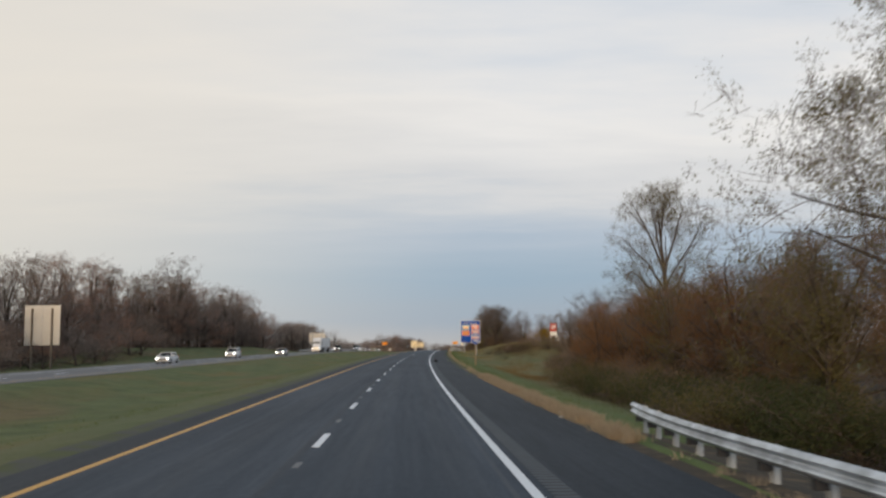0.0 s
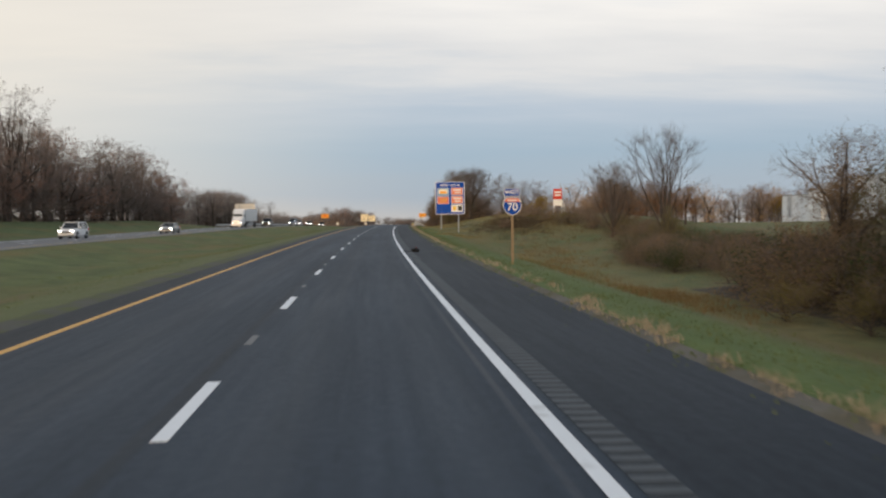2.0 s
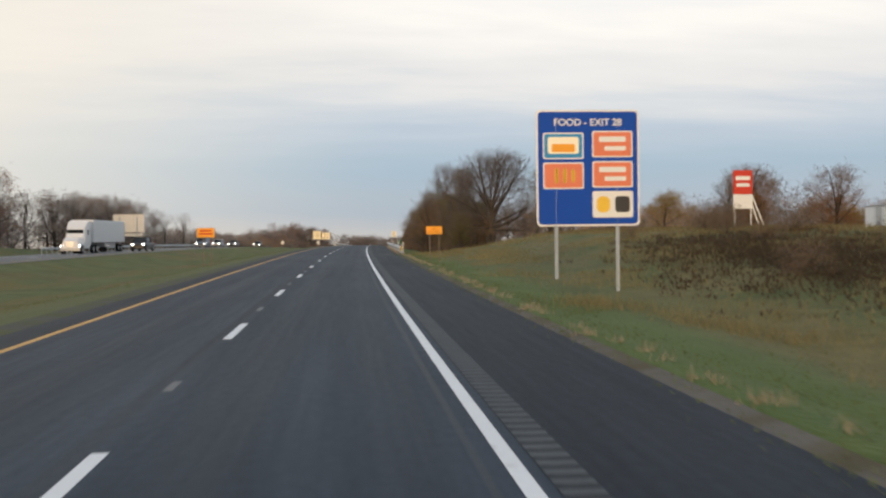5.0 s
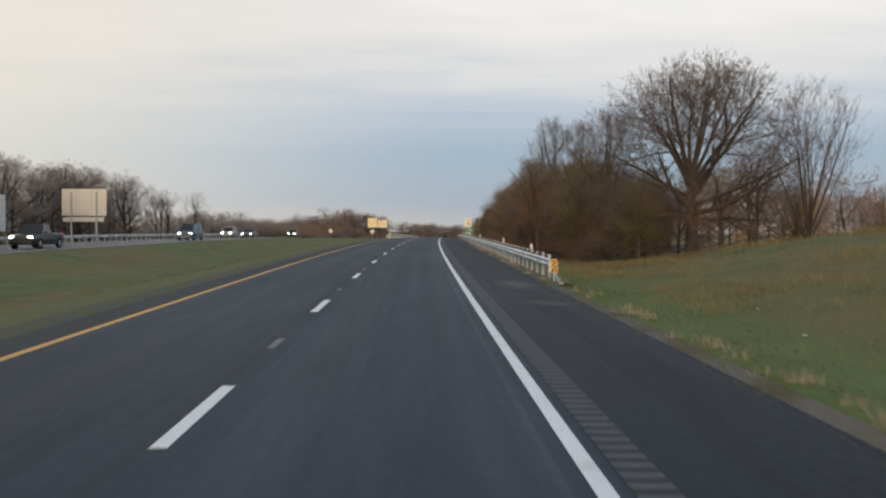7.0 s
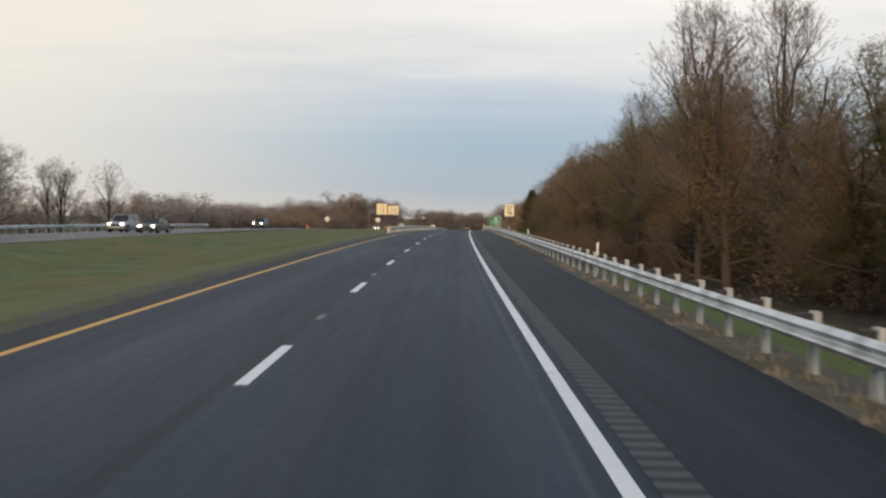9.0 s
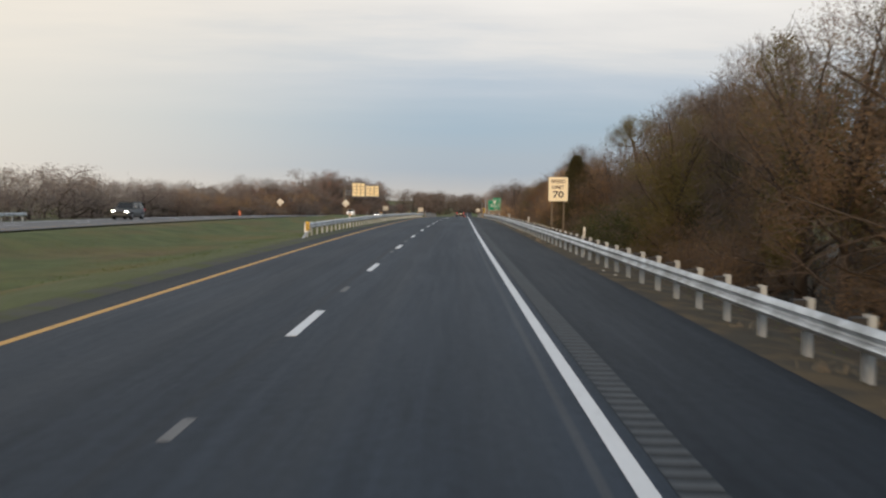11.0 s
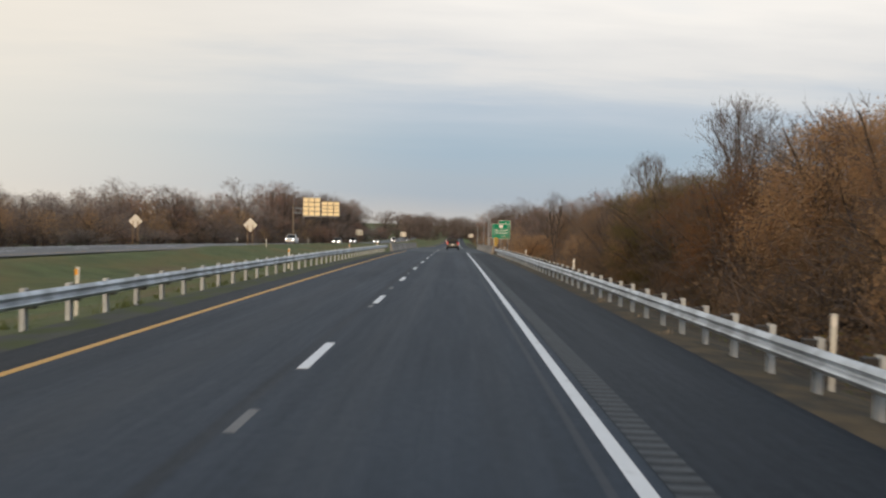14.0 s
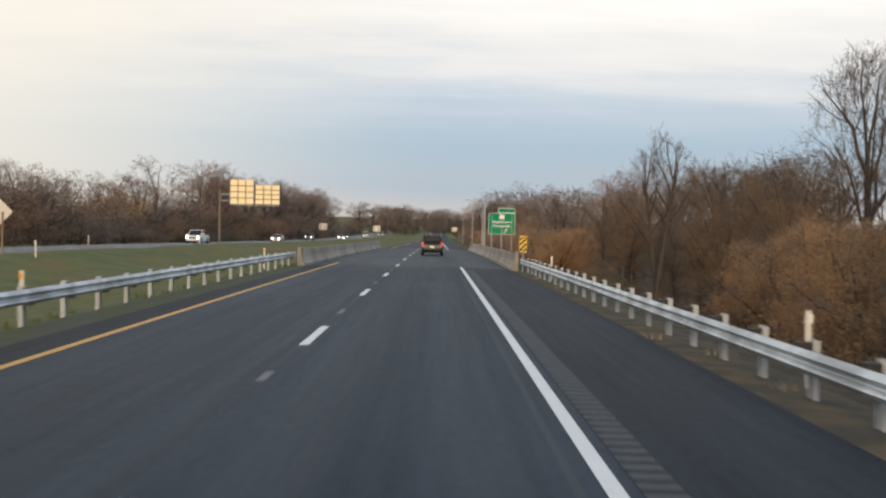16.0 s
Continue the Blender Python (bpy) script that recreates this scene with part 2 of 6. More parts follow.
        Lk(blot.outputs[0], msk.inputs["Value"])
        mx = N("ShaderNodeMix")
        mx.data_type = "RGBA"
        Lk(msk.outputs[0], mx.inputs["Factor"])
        Lk(colour, mx.inputs["A"])
        mx.inputs["B"].default_value = (0.19, 0.175, 0.155, 1)
        colour = mx.outputs["Result"]
    Lk(colour, bs.inputs["Base Color"])
    bs.inputs["Specular IOR Level"].default_value = spec
    bs.inputs["Specular Tint"].default_value = (0.84, 0.93, 1.0, 1)
    bp = N("ShaderNodeBump")
    bp.inputs["Strength"].default_value, bp.inputs["Distance"].default_value = 0.5, 0.01
    Lk(grain, bp.inputs["Height"])
    Lk(bp.outputs[0], bs.inputs["Normal"])
    return m


M_ROAD = asphalt("asphalt", (0.0140, 0.0235, 0.0380), 0.75, ((-2.03, 0.14, (0.008, 0.010, 0.013), 0.5), (1.545, 0.065, (0.095, 0.100, 0.106), 0.42),
                                                           (-0.85, 0.55, (0.034, 0.042, 0.053), 0.35), (0.95, 0.5, (0.033, 0.041, 0.052), 0.3), (-3.7, 0.7, (0.033, 0.041, 0.052), 0.35)), spec=0.33)
M_SHOULDER = asphalt("shoulder_asphalt", (0.0075, 0.0125, 0.0200), 0.5, (), ((3.95, 110.8, 1.5, 0.42, 0.55), (3.7, 233.1, 1.1, 3.5, 0.5), (3.7, 226.3, 1.2, 1.2, 0.4)), spec=0.27)
M_OPP = asphalt("pale_asphalt", (0.105, 0.108, 0.115), 0.4)
M_RUMBLE = mat("worn_groove", (0.034, 0.042, 0.051), 0.9, var=0.3, scale=2, fine=30)
M_RIB = mat("worn_rib", (0.084, 0.098, 0.112), 0.85, var=0.35, scale=2, fine=30)
M_WHITE = mat("white_road_paint", (0.70, 0.735, 0.77), 0.6, var=0.18, scale=1.5, fine=25, second=(0.42, 0.43, 0.44), mixscale=3.0, cut=(0.62, 0.8))
M_GHOST = mat("worn_old_paint", (0.190, 0.196, 0.203), 0.85, var=0.35, scale=2, fine=30)
M_YELLOW = mat("yellow_road_paint", (0.62, 0.34, 0.075), 0.6, var=0.2, scale=1.5, fine=25, second=(0.36, 0.22, 0.08), mixscale=2.5, cut=(0.6, 0.8))
M_STEEL = mat("galvanised_steel", (0.60, 0.65, 0.70), 0.46, 0.7, var=0.3, scale=1.6, fine=14, second=(0.36, 0.39, 0.42), mixscale=1.3)
M_POST = mat("weathered_galvanised_post", (0.42, 0.455, 0.48), 0.6, 0.1, var=0.25, scale=3, fine=20, obvar=0.15)
M_DARK = mat("black_plastic", (0.02, 0.02, 0.022), 0.6, var=0.2)
# gantry panel backs: the low sun's golden glow is painted into the aluminium
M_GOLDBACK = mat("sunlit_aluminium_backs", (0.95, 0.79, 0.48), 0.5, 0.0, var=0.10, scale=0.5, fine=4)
# cream logo mark; on the speed limit sign, warm glow put into white
M_CREAM = mat("cream_and_lit_white_sheeting", (0.97, 0.87, 0.64), 0.45, var=0.06, scale=1)
M_FADEDINK = mat("faded_brown_ink", (0.22, 0.16, 0.10), 0.6, var=0.3, scale=4, fine=30)
M_CONC = mat("weathered_concrete", (0.40, 0.37, 0.33), 0.9, var=0.25, scale=0.6, fine=10, bump=0.2, second=(0.28, 0.26, 0.23), mixscale=0.4)
M_ALU = mat("bare_aluminium_panel", (0.60, 0.58, 0.54), 0.5, 0.15, var=0.15, scale=0.7, fine=5)
M_GREYPOST = mat("grey_weathered_wood", (0.20, 0.165, 0.13), 0.85, var=0.3, scale=2, fine=25)
M_WOODPOST = mat("weathered_wood", (0.30, 0.21, 0.13), 0.85, var=0.3, scale=2, fine=25)
M_BLUE = mat("blue_sheeting", (0.012, 0.075, 0.40), 0.75, var=0.12, scale=0.8)
M_GREEN = mat("green_sheeting", (0.006, 0.26, 0.14), 0.75, var=0.12, scale=0.8)
M_SWHITE = mat("white_sheeting", (0.80, 0.78, 0.74), 0.4, var=0.08, scale=1)
M_RED = mat("red_sheeting", (0.62, 0.06, 0.035), 0.75, var=0.12, scale=1)
M_ORANGE = mat("orange_sheeting", (0.95, 0.40, 0.05), 0.75, var=0.1, scale=1)
M_SUNRED = mat("sun_faded_red_sheeting", (0.80, 0.235, 0.13), 0.75, var=0.12, scale=1)
M_SIGNINK = mat("worn_orange_brown_ink", (0.50, 0.165, 0.02), 0.7, var=0.25, scale=4, fine=20)
M_CYAN = mat("pale_blue_sheeting", (0.06, 0.30, 0.55), 0.7, var=0.12, scale=1)
M_YSHEET = mat("yellow_sheeting", (0.85, 0.52, 0.03), 0.4, var=0.1, scale=1)
M_BLACK = mat("black_sheeting", (0.02, 0.02, 0.02), 0.5, var=0.1)
M_BARK = mat("grey_brown_bark", (0.083, 0.066, 0.054), 0.95, var=0.35, scale=1.5, fine=14, obvar=0.15)
M_TWIG = mat("thin_twigs", (0.193, 0.154, 0.130), 0.95, var=0.25, scale=0.5, fine=6, obvar=0.2, leafy=0.5)
M_LEAFBROWN = mat("brown_dry_leaves", (0.285, 0.188, 0.112), 0.85, var=0.32, scale=0.35, fine=1.5, island=0.12, leafy=0.5)
M_LEAFRED = mat("russet_leaves", (0.190, 0.095, 0.055), 0.85, var=0.32, scale=0.35, fine=1.5, island=0.12, leafy=0.5)
M_LEAFRUST = mat("rust_orange_leaves", (0.270, 0.142, 0.068), 0.85, var=0.4, scale=0.35, fine=1.5, island=0.12, leafy=0.5)
M_LEAFTAN = mat("orange_tan_leaves", (0.490, 0.312, 0.170), 0.85, var=0.36, scale=0.40, fine=1.5, island=0.12, leafy=0.5)
M_LEAFOLIVE = mat("olive_leaves", (0.190, 0.158, 0.068), 0.85, var=0.32, scale=0.35, fine=1.5, island=0.12, leafy=0.5)
M_LEAFYELLOW = mat("yellow_leaves", (0.32, 0.20, 0.04), 0.85, var=0.2, scale=0.35, fine=3, island=0.25, leafy=0.5)
M_NEEDLE = mat("dark_cedar_needles", (0.100, 0.090, 0.044), 0.9, var=0.25, scale=0.5, fine=3, island=0.08, leafy=0.5)
# next three, for the woods: distance haze put into paler, greyer colours
M_HAZETWIG = mat("hazy_grey_twigs", (0.225, 0.194, 0.180), 0.95, var=0.2, scale=0.2, fine=2, leafy=0.5)
M_HAZEBROWN = mat("hazy_brown_foliage", (0.310, 0.232, 0.188), 0.85, var=0.24, scale=0.07, fine=0.6, island=0.05, leafy=0.5)
M_HAZERED = mat("hazy_russet_foliage", (0.350, 0.214, 0.160), 0.85, var=0.24, scale=0.07, fine=0.6, island=0.05, leafy=0.5)
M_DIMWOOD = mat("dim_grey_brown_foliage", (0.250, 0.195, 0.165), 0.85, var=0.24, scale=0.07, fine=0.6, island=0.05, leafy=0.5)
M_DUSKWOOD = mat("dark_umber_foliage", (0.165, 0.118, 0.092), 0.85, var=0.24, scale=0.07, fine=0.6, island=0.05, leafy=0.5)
# palest tone of the distant trees, with haze mixed into the base colour
M_HAZEWOOD = mat("hazy_grey_brown_foliage", (0.370, 0.310, 0.275), 0.85, var=0.24, scale=0.07, fine=0.6, island=0.05, leafy=0.5)
M_IVY = mat("dark_ivy_leaves", (0.078, 0.088, 0.038), 0.75, var=0.35, scale=0.5, fine=2, island=0.12, leafy=0.4)
M_DRY = mat("dry_grass_blades", (0.46, 0.365, 0.25), 0.9, var=0.2, scale=0.4, fine=3, island=0.25, leafy=0.5)
M_MEADOW = mat("rough_meadow_blades", (0.300, 0.245, 0.118), 0.9, var=0.3, scale=0.15, fine=1, island=0.2, leafy=0.5)
M_BRUSH = mat("dead_brown_brush", (0.110, 0.080, 0.052), 0.9, var=0.3, scale=0.2, fine=2, island=0.25, leafy=0.5)
M_RUSTWEED = mat("rusty_weed_stalks", (0.215, 0.150, 0.070), 0.9, var=0.25, scale=0.2, fine=2, island=0.2, leafy=0.5)
M_BLADE = mat("green_grass_blades", (0.155, 0.180, 0.072), 0.9, var=0.25, scale=0.15, fine=1, island=0.2, leafy=0.5)


def ground_material():
    m = bpy.data.materials.new("mown_grass")
    m.use_nodes = True
    nt = m.node_tree
    bs = nt.nodes["Principled BSDF"]
    bs.inputs["Roughness"].default_value = 0.95
    N, Lk = nt.nodes.new, nt.links.new
    co = N("ShaderNodeTexCoord")

    def tex(sc, detail, lo, hi, stretch=(1, 1, 1)):
        mp = N("ShaderNodeMapping")
        mp.inputs["Scale"].default_value = stretch
        Lk(co.outputs["UV"], mp.inputs[0])
        n = N("ShaderNodeTexNoise")
        n.inputs["Scale"].default_value, n.inputs["Detail"].default_value = sc, detail
        Lk(mp.outputs[0], n.inputs["Vector"])
        r = N("ShaderNodeMapRange")
        r.inputs["From Min"].default_value, r.inputs["From Max"].default_value = lo, hi
        Lk(n.outputs["Fac"], r.inputs["Value"])
        return r.outputs[0]

    def mix(fac, a, b):
        x = N("ShaderNodeMix")
        x.data_type = "RGBA"
        Lk(fac, x.inputs["Factor"])
        for key, v in (("A", a), ("B", b)):
            if isinstance(v, tuple):
                x.inputs[key].default_value = (*v, 1)
            else:
                Lk(v, x.inputs[key])
        return x.outputs["Result"]

    green = mix(tex(0.5, 6, 0.3, 0.7), (0.053, 0.080, 0.021), (0.114, 0.142, 0.045))
    dry = mix(tex(0.7, 5, 0.3, 0.7), (0.092, 0.073, 0.027), (0.160, 0.128, 0.050))
    olive = mix(tex(0.22, 5, 0.47, 0.67, (1, 0.4, 1)), green, (0.130, 0.112, 0.032))
    c = mix(tex(0.12, 6, 0.54, 0.66, (1, 0.35, 1)), olive, dry)
    c = mix(tex(5.0, 4, 0.5, 0.95), c, (0.040, 0.044, 0.020))
    sp = N("ShaderNodeSeparateXYZ")
    Lk(co.outputs["UV"], sp.inputs[0])
    # yellowed rough grass up the bank beyond the mown strip
    rise = N("ShaderNodeMapRange")
    rise.inputs["From Min"].default_value, rise.inputs["From Max"].default_value = 7.5, 13.0
    Lk(sp.outputs["X"], rise.inputs["Value"])
    rough = N("ShaderNodeMath")
    rough.operation = "MULTIPLY"
    Lk(rise.outputs[0], rough.inputs[0])
    Lk(tex(0.28, 6, 0.41, 0.60, (1, 0.45, 1)), rough.inputs[1])
    c = mix(rough.outputs[0], c, mix(tex(1.2, 5, 0.3, 0.7), (0.088, 0.086, 0.028), (0.175, 0.146, 0.056)))
    # strips mown short along both shoulders
    for a, b, c0, c1 in ((-10.0, -9.4, (0.085, 0.104, 0.036), (0.115, 0.126, 0.054)), (9.2, 7.6, (0.068, 0.118, 0.026), (0.100, 0.150, 0.040))):
        r = N("ShaderNodeMapRange")
        r.inputs["From Min"].default_value, r.inputs["From Max"].default_value = a, b
        Lk(sp.outputs["X"], r.inputs["Value"])
        r2 = N("ShaderNodeMath")
        r2.operation = "GREATER_THAN" if a > 0 else "LESS_THAN"
        r2.inputs[1].default_value = 0.0
        Lk(sp.outputs["X"], r2.inputs[0])
        both = N("ShaderNodeMath")
        both.operation = "MULTIPLY"
        Lk(r.outputs[0], both.inputs[0])
        Lk(r2.outputs[0], both.inputs[1])
        part_of = N("ShaderNodeMath")
        part_of.operation = "MULTIPLY"
        part_of.inputs[1].default_value = 0.75
        Lk(both.outputs[0], part_of.inputs[0])
        c = mix(part_of.outputs[0], c, mix(tex(0.6, 5, 0.3, 0.7), c0, c1))
    Lk(c, bs.inputs["Base Color"])
    bp = N("ShaderNodeBump")
    bp.inputs["Strength"].default_value, bp.inputs["Distance"].default_value = 0.8, 0.08
    Lk(tex(7.0, 4, 0.2, 0.8), bp.inputs["Height"])
    Lk(bp.outputs[0], bs.inputs["Normal"])
    return m


M_GRASS = ground_material()
M_VERGE = mat("gravel_and_dead_grass", (0.130, 0.122, 0.108), 0.95, var=0.45, scale=0.8, fine=14, bump=0.5, second=(0.100, 0.088, 0.058), mixscale=0.9, coords="UV")
M_MEDGE = mat("grey_gravel_and_short_grass", (0.088, 0.090, 0.080), 0.95, var=0.4, scale=0.8, fine=14, bump=0.5, second=(0.085, 0.098, 0.045), mixscale=0.9, coords="UV")
M_SOIL = mat("dark_soil_and_litter", (0.062, 0.053, 0.042), 0.95, var=0.4, scale=0.8, fine=9, bump=0.5, second=(0.125, 0.096, 0.062), mixscale=1.4, coords="UV", cut=(0.5, 0.65))
M_RAILSOIL = mat("grey_brown_dirt_and_dead_leaves", (0.072, 0.066, 0.054), 0.95, var=0.45, scale=0.8, fine=14, bump=0.5, second=(0.125, 0.098, 0.064), mixscale=1.1, coords="UV")
M_THATCH = mat("matted_dry_grass", (0.185, 0.148, 0.092), 0.95, var=0.4, scale=0.8, fine=9, bump=0.5, second=(0.13, 0.105, 0.065), mixscale=1.2, coords="UV")
M_GLASS = mat("dark_car_glass", (0.012, 0.014, 0.016), 0.08, 0.0, var=0.05)
M_TYRE = mat("black_rubber", (0.015, 0.015, 0.016), 0.85, var=0.2)
M_RIM = mat("alloy_rim", (0.45, 0.46, 0.48), 0.35, 0.8, var=0.1)
M_HEAD = mat("lit_headlight", (0.9, 0.9, 0.85), 0.3, emit=(1.0, 0.95, 0.84), power=14.0)
M_TAIL = mat("red_tail_light", (0.35, 0.015, 0.02), 0.25, emit=(1.0, 0.06, 0.05), power=0.5)
M_AMBER = mat("amber_reflector", (0.8, 0.35, 0.03), 0.3, var=0.05)
M_WALLWHITE = mat("white_metal_cladding", (0.90, 0.92, 0.95), 0.6, var=0.12, scale=0.2, fine=3)
M_WALLPALE = mat("pale_grey_cladding", (0.55, 0.57, 0.60), 0.6, var=0.1, scale=0.2, fine=3)
M_WALLGREY = mat("grey_metal_cladding", (0.30, 0.31, 0.33), 0.6, var=0.12, scale=0.2, fine=3)


def paint(name, base, metal=0.2):
    return mat(name, base, 0.28, metal, var=0.06, scale=0.7, fine=6)

# ---------------------------------------------------------------- mesh helpers


def mesh_of(name, verts, faces, mats, slots=None, smooth=False, uv=None):
    me = bpy.data.meshes.new(name)
    me.from_pydata([tuple(v) for v in np.asarray(verts, float)], [], [tuple(int(i) for i in f) for f in faces])
    for m in (mats if isinstance(mats, (list, tuple)) else [mats]):
        me.materials.append(m)
    if slots is not None:
        me.polygons.foreach_set("material_index", np.asarray(slots, np.int32))
    if smooth:
        me.polygons.foreach_set("use_smooth", np.ones(len(me.polygons), bool))
    if uv is not None:
        layer = me.uv_layers.new(name="metres")
        idx = np.empty(len(me.loops), np.int32)
        me.loops.foreach_get("vertex_index", idx)
        layer.data.foreach_set("uv", np.asarray(uv, np.float32)[idx].ravel())
    me.update()
    return me


def child(name, me, parent, m=None, label=""):
    ob = new(name, me)
    ob.parent = parent
    if m is not None:
        ob.matrix_basis = m
    return tagged(ob, label) if label else ob


def bm_mesh(name, bm, material, smooth=False):
    me = bpy.data.meshes.new(name)
    bmesh.ops.recalc_face_normals(bm, faces=bm.faces)
    bm.to_mesh(me)
    bm.free()
    me.materials.append(material)
    if smooth:
        me.polygons.foreach_set("use_smooth", np.ones(len(me.polygons), bool))
    return me


def part(name, bm, material, parent, label="", m=None, smooth=False):
    return child(name, bm_mesh(name, bm, material, smooth), parent, m, label)


def add_box(bm, cx, cy, cz, sx, sy, sz, bevel=0.0):
    r = bmesh.ops.create_cube(bm, size=1.0, matrix=Matrix.Translation((cx, cy, cz)) @ Matrix.Diagonal((sx, sy, sz, 1)))
    if bevel:
        edges = list({e for v in r["verts"] for e in v.link_edges})
        bmesh.ops.bevel(bm, geom=edges, offset=bevel, segments=2, affect="EDGES", profile=0.6)
    return bm


def box(cx, cy, cz, sx, sy, sz, bevel=0.0):
    return add_box(bmesh.new(), cx, cy, cz, sx, sy, sz, bevel)


def tube(p, q, r0, r1=None, sides=10):
    bm = bmesh.new()
    p, q = Vector(p), Vector(q)
    d = q - p
    m = Matrix.Translation((p + q) / 2) @ d.to_track_quat("Z", "Y").to_matrix().to_4x4()
    bmesh.ops.create_cone(bm, cap_ends=True, segments=sides, radius1=r0, radius2=r0 if r1 is None else r1, depth=d.length, matrix=m)
    return bm


def slab(outline, thick, bevel=0.0):
    """A flat plate in the local xz plane, facing -y, thick along +y."""
    bm = bmesh.new()
    f = bm.faces.new([bm.verts.new((x, 0, z)) for x, z in outline])
    r = bmesh.ops.extrude_face_region(bm, geom=[f])
    bmesh.ops.translate(bm, verts=[v for v in r["geom"] if isinstance(v, bmesh.types.BMVert)], vec=(0, thick, 0))
    if bevel:
        bmesh.ops.bevel(bm, geom=bm.edges[:], offset=bevel, segments=1, affect="EDGES")
    return bm


def round_rect(w, h, r, cx=0.0, cz=0.0, n=4):
    pts = []
    for k, (sx, sz) in enumerate(((1, 1), (-1, 1), (-1, -1), (1, -1))):
        for j in range(n + 1):
            a = radians(90 * (k + j / n))
            pts.append((cx + sx * (w / 2 - r) + r * math.cos(a), cz + sz * (h / 2 - r) + r * math.sin(a)))
    return pts[::-1]


def lettering(name, text, size, material, parent, x, z, y=-0.012, align="CENTER", label="", bold=0.0, stretch=1.0):
    cu = bpy.data.curves.new(name, "FONT")
    cu.body, cu.size, cu.align_x, cu.align_y, cu.extrude, cu.offset = text, size, align, "CENTER", 0.003, bold
    ob = bpy.data.objects.new(name, cu)
    me = bpy.data.meshes.new_from_object(ob)
    bpy.data.objects.remove(ob)
    me.materials.clear()
    me.materials.append(material)
    return child(name, me, parent, Matrix.Translation((x, y, z)) @ Matrix.Rotation(radians(90), 4, "X") @ Matrix.Diagonal((stretch, 1, 1, 1)), label)


def thing(name, label, category, m, group=""):
    ob = new(name)
    ob.empty_display_size = 0.2
    ob.matrix_world = m
    return tagged(ob, label, category, group)


# ---------------------------------------------------------------- ground and roads


def smooth01(v, a, b):
    t = np.clip((np.asarray(v, float) - a) / (b - a), 0, 1)
    return t * t * (3 - 2 * t)


def ground_height(s, u):
    """Height of the land above the road's line."""
    s, u = np.asarray(s, float), np.asarray(u, float)
    h = np.full(np.broadcast(s, u).shape, -0.06)
    # right: a ditch at first, a grassy bank past the blue sign, then a drop beyond the guardrail
    early = 1 - smooth01(s, 145, 192)
    bank = smooth01(s, 145, 192) * (1 - smooth01(s, 240, 280))
    r = smooth01(u, 5.0, 7.0)
    ditch = -0.45 * smooth01(u, 5.0, 7.5) - 1.1 * smooth01(u, 7.5, 13) + 1.1 * smooth01(u, 15, 30) - 0.5 * smooth01(u, 40, 110)
    rise = -0.25 * smooth01(u, 5.0, 6.5) + 2.3 * smooth01(u, 7.0, 24.0) - 3.2 * smooth01(u, 31, 66)
    drop = -0.40 * smooth01(u, 5.0, 7.5) - (0.8 + 1.8 * smooth01(s, 330, 430)) * smooth01(u, 7.5, 12.5) + 0.8 * smooth01(u, 20, 60)
    h = h + r * (early * ditch + bank * rise + np.clip(1 - early - bank, 0, 1) * drop)
    h = h - 0.10 * smooth01(s, 225, 245) * smooth01(u, 4.8, 5.5) - 0.07 * smooth01(s, 340, 365) * smooth01(-u, 7.0, 8.0)
    # left: the grassy median hollow up to the other carriageway, then a low verge
    hollow = -0.85 * smooth01(-u, 7.5, 14.0) + 0.85 * smooth01(-u, 18.0, 25.0)
    mound = 0.5 * smooth01(s, 455, 520) * smooth01(-u, 12, 19) * (1 - smooth01(-u, 24.0, 25.5))
    far = -0.5 * smooth01(-u, 37.5, 43) * (1 - smooth01(s, 115, 155) * (1 - smooth01(s, 255, 308))) + 0.7 * smooth01(-u, 60, 120) + 1.7 * smooth01(-u, 38.5, 52) * smooth01(s, 115, 155) * (1 - smooth01(s, 255, 308))
    h = h + np.where(u < 0, hollow + mound + far, 0)
    away = smooth01(np.abs(u), 30, 90)
    away = away * np.where((u > 0) & (s < 460), 0.3, 1.0)
    h = h + away * (0.8 * np.sin(s / 61 + u / 47) + 0.5 * np.sin(s / 23 - u / 31))
    return h


def strip(name, s0, s1, us, hs, material, step=4.0, slots=None, mats=None, ragged=0.0):
    """A ribbon along the road: us, hs give its section from left to right."""
    n = max(2, int(round((s1 - s0) / step)) + 1)
    ss = np.linspace(s0, s1, n)
    us, hs = np.asarray(us, float), np.asarray(hs, float)
    S, U = np.meshgrid(ss, us, indexing="ij")
    H = np.broadcast_to(hs, S.shape)
    if ragged:
        side = -1 if us[-1] > 0 else 0
        U = U.copy()
        U[:, side] += ragged * np.array([noise.noise(Vector((a * 0.7, us[side], 0))) + 0.6 * noise.noise(Vector((a * 2.9, us[side], 3))) for a in ss])
    V = rd_many(S, U, H).reshape(-1, 3)
    k = len(us)
    F = [(i * k + j, i * k + j + 1, (i + 1) * k + j + 1, (i + 1) * k + j) for i in range(n - 1) for j in range(k - 1)]
    sl = None if slots is None else [slots[j] for i in range(n - 1) for j in range(k - 1)]
    me = mesh_of(name, V, F, mats or material, sl, uv=np.stack([U.ravel(), S.ravel()], -1))
    return new(name, me)


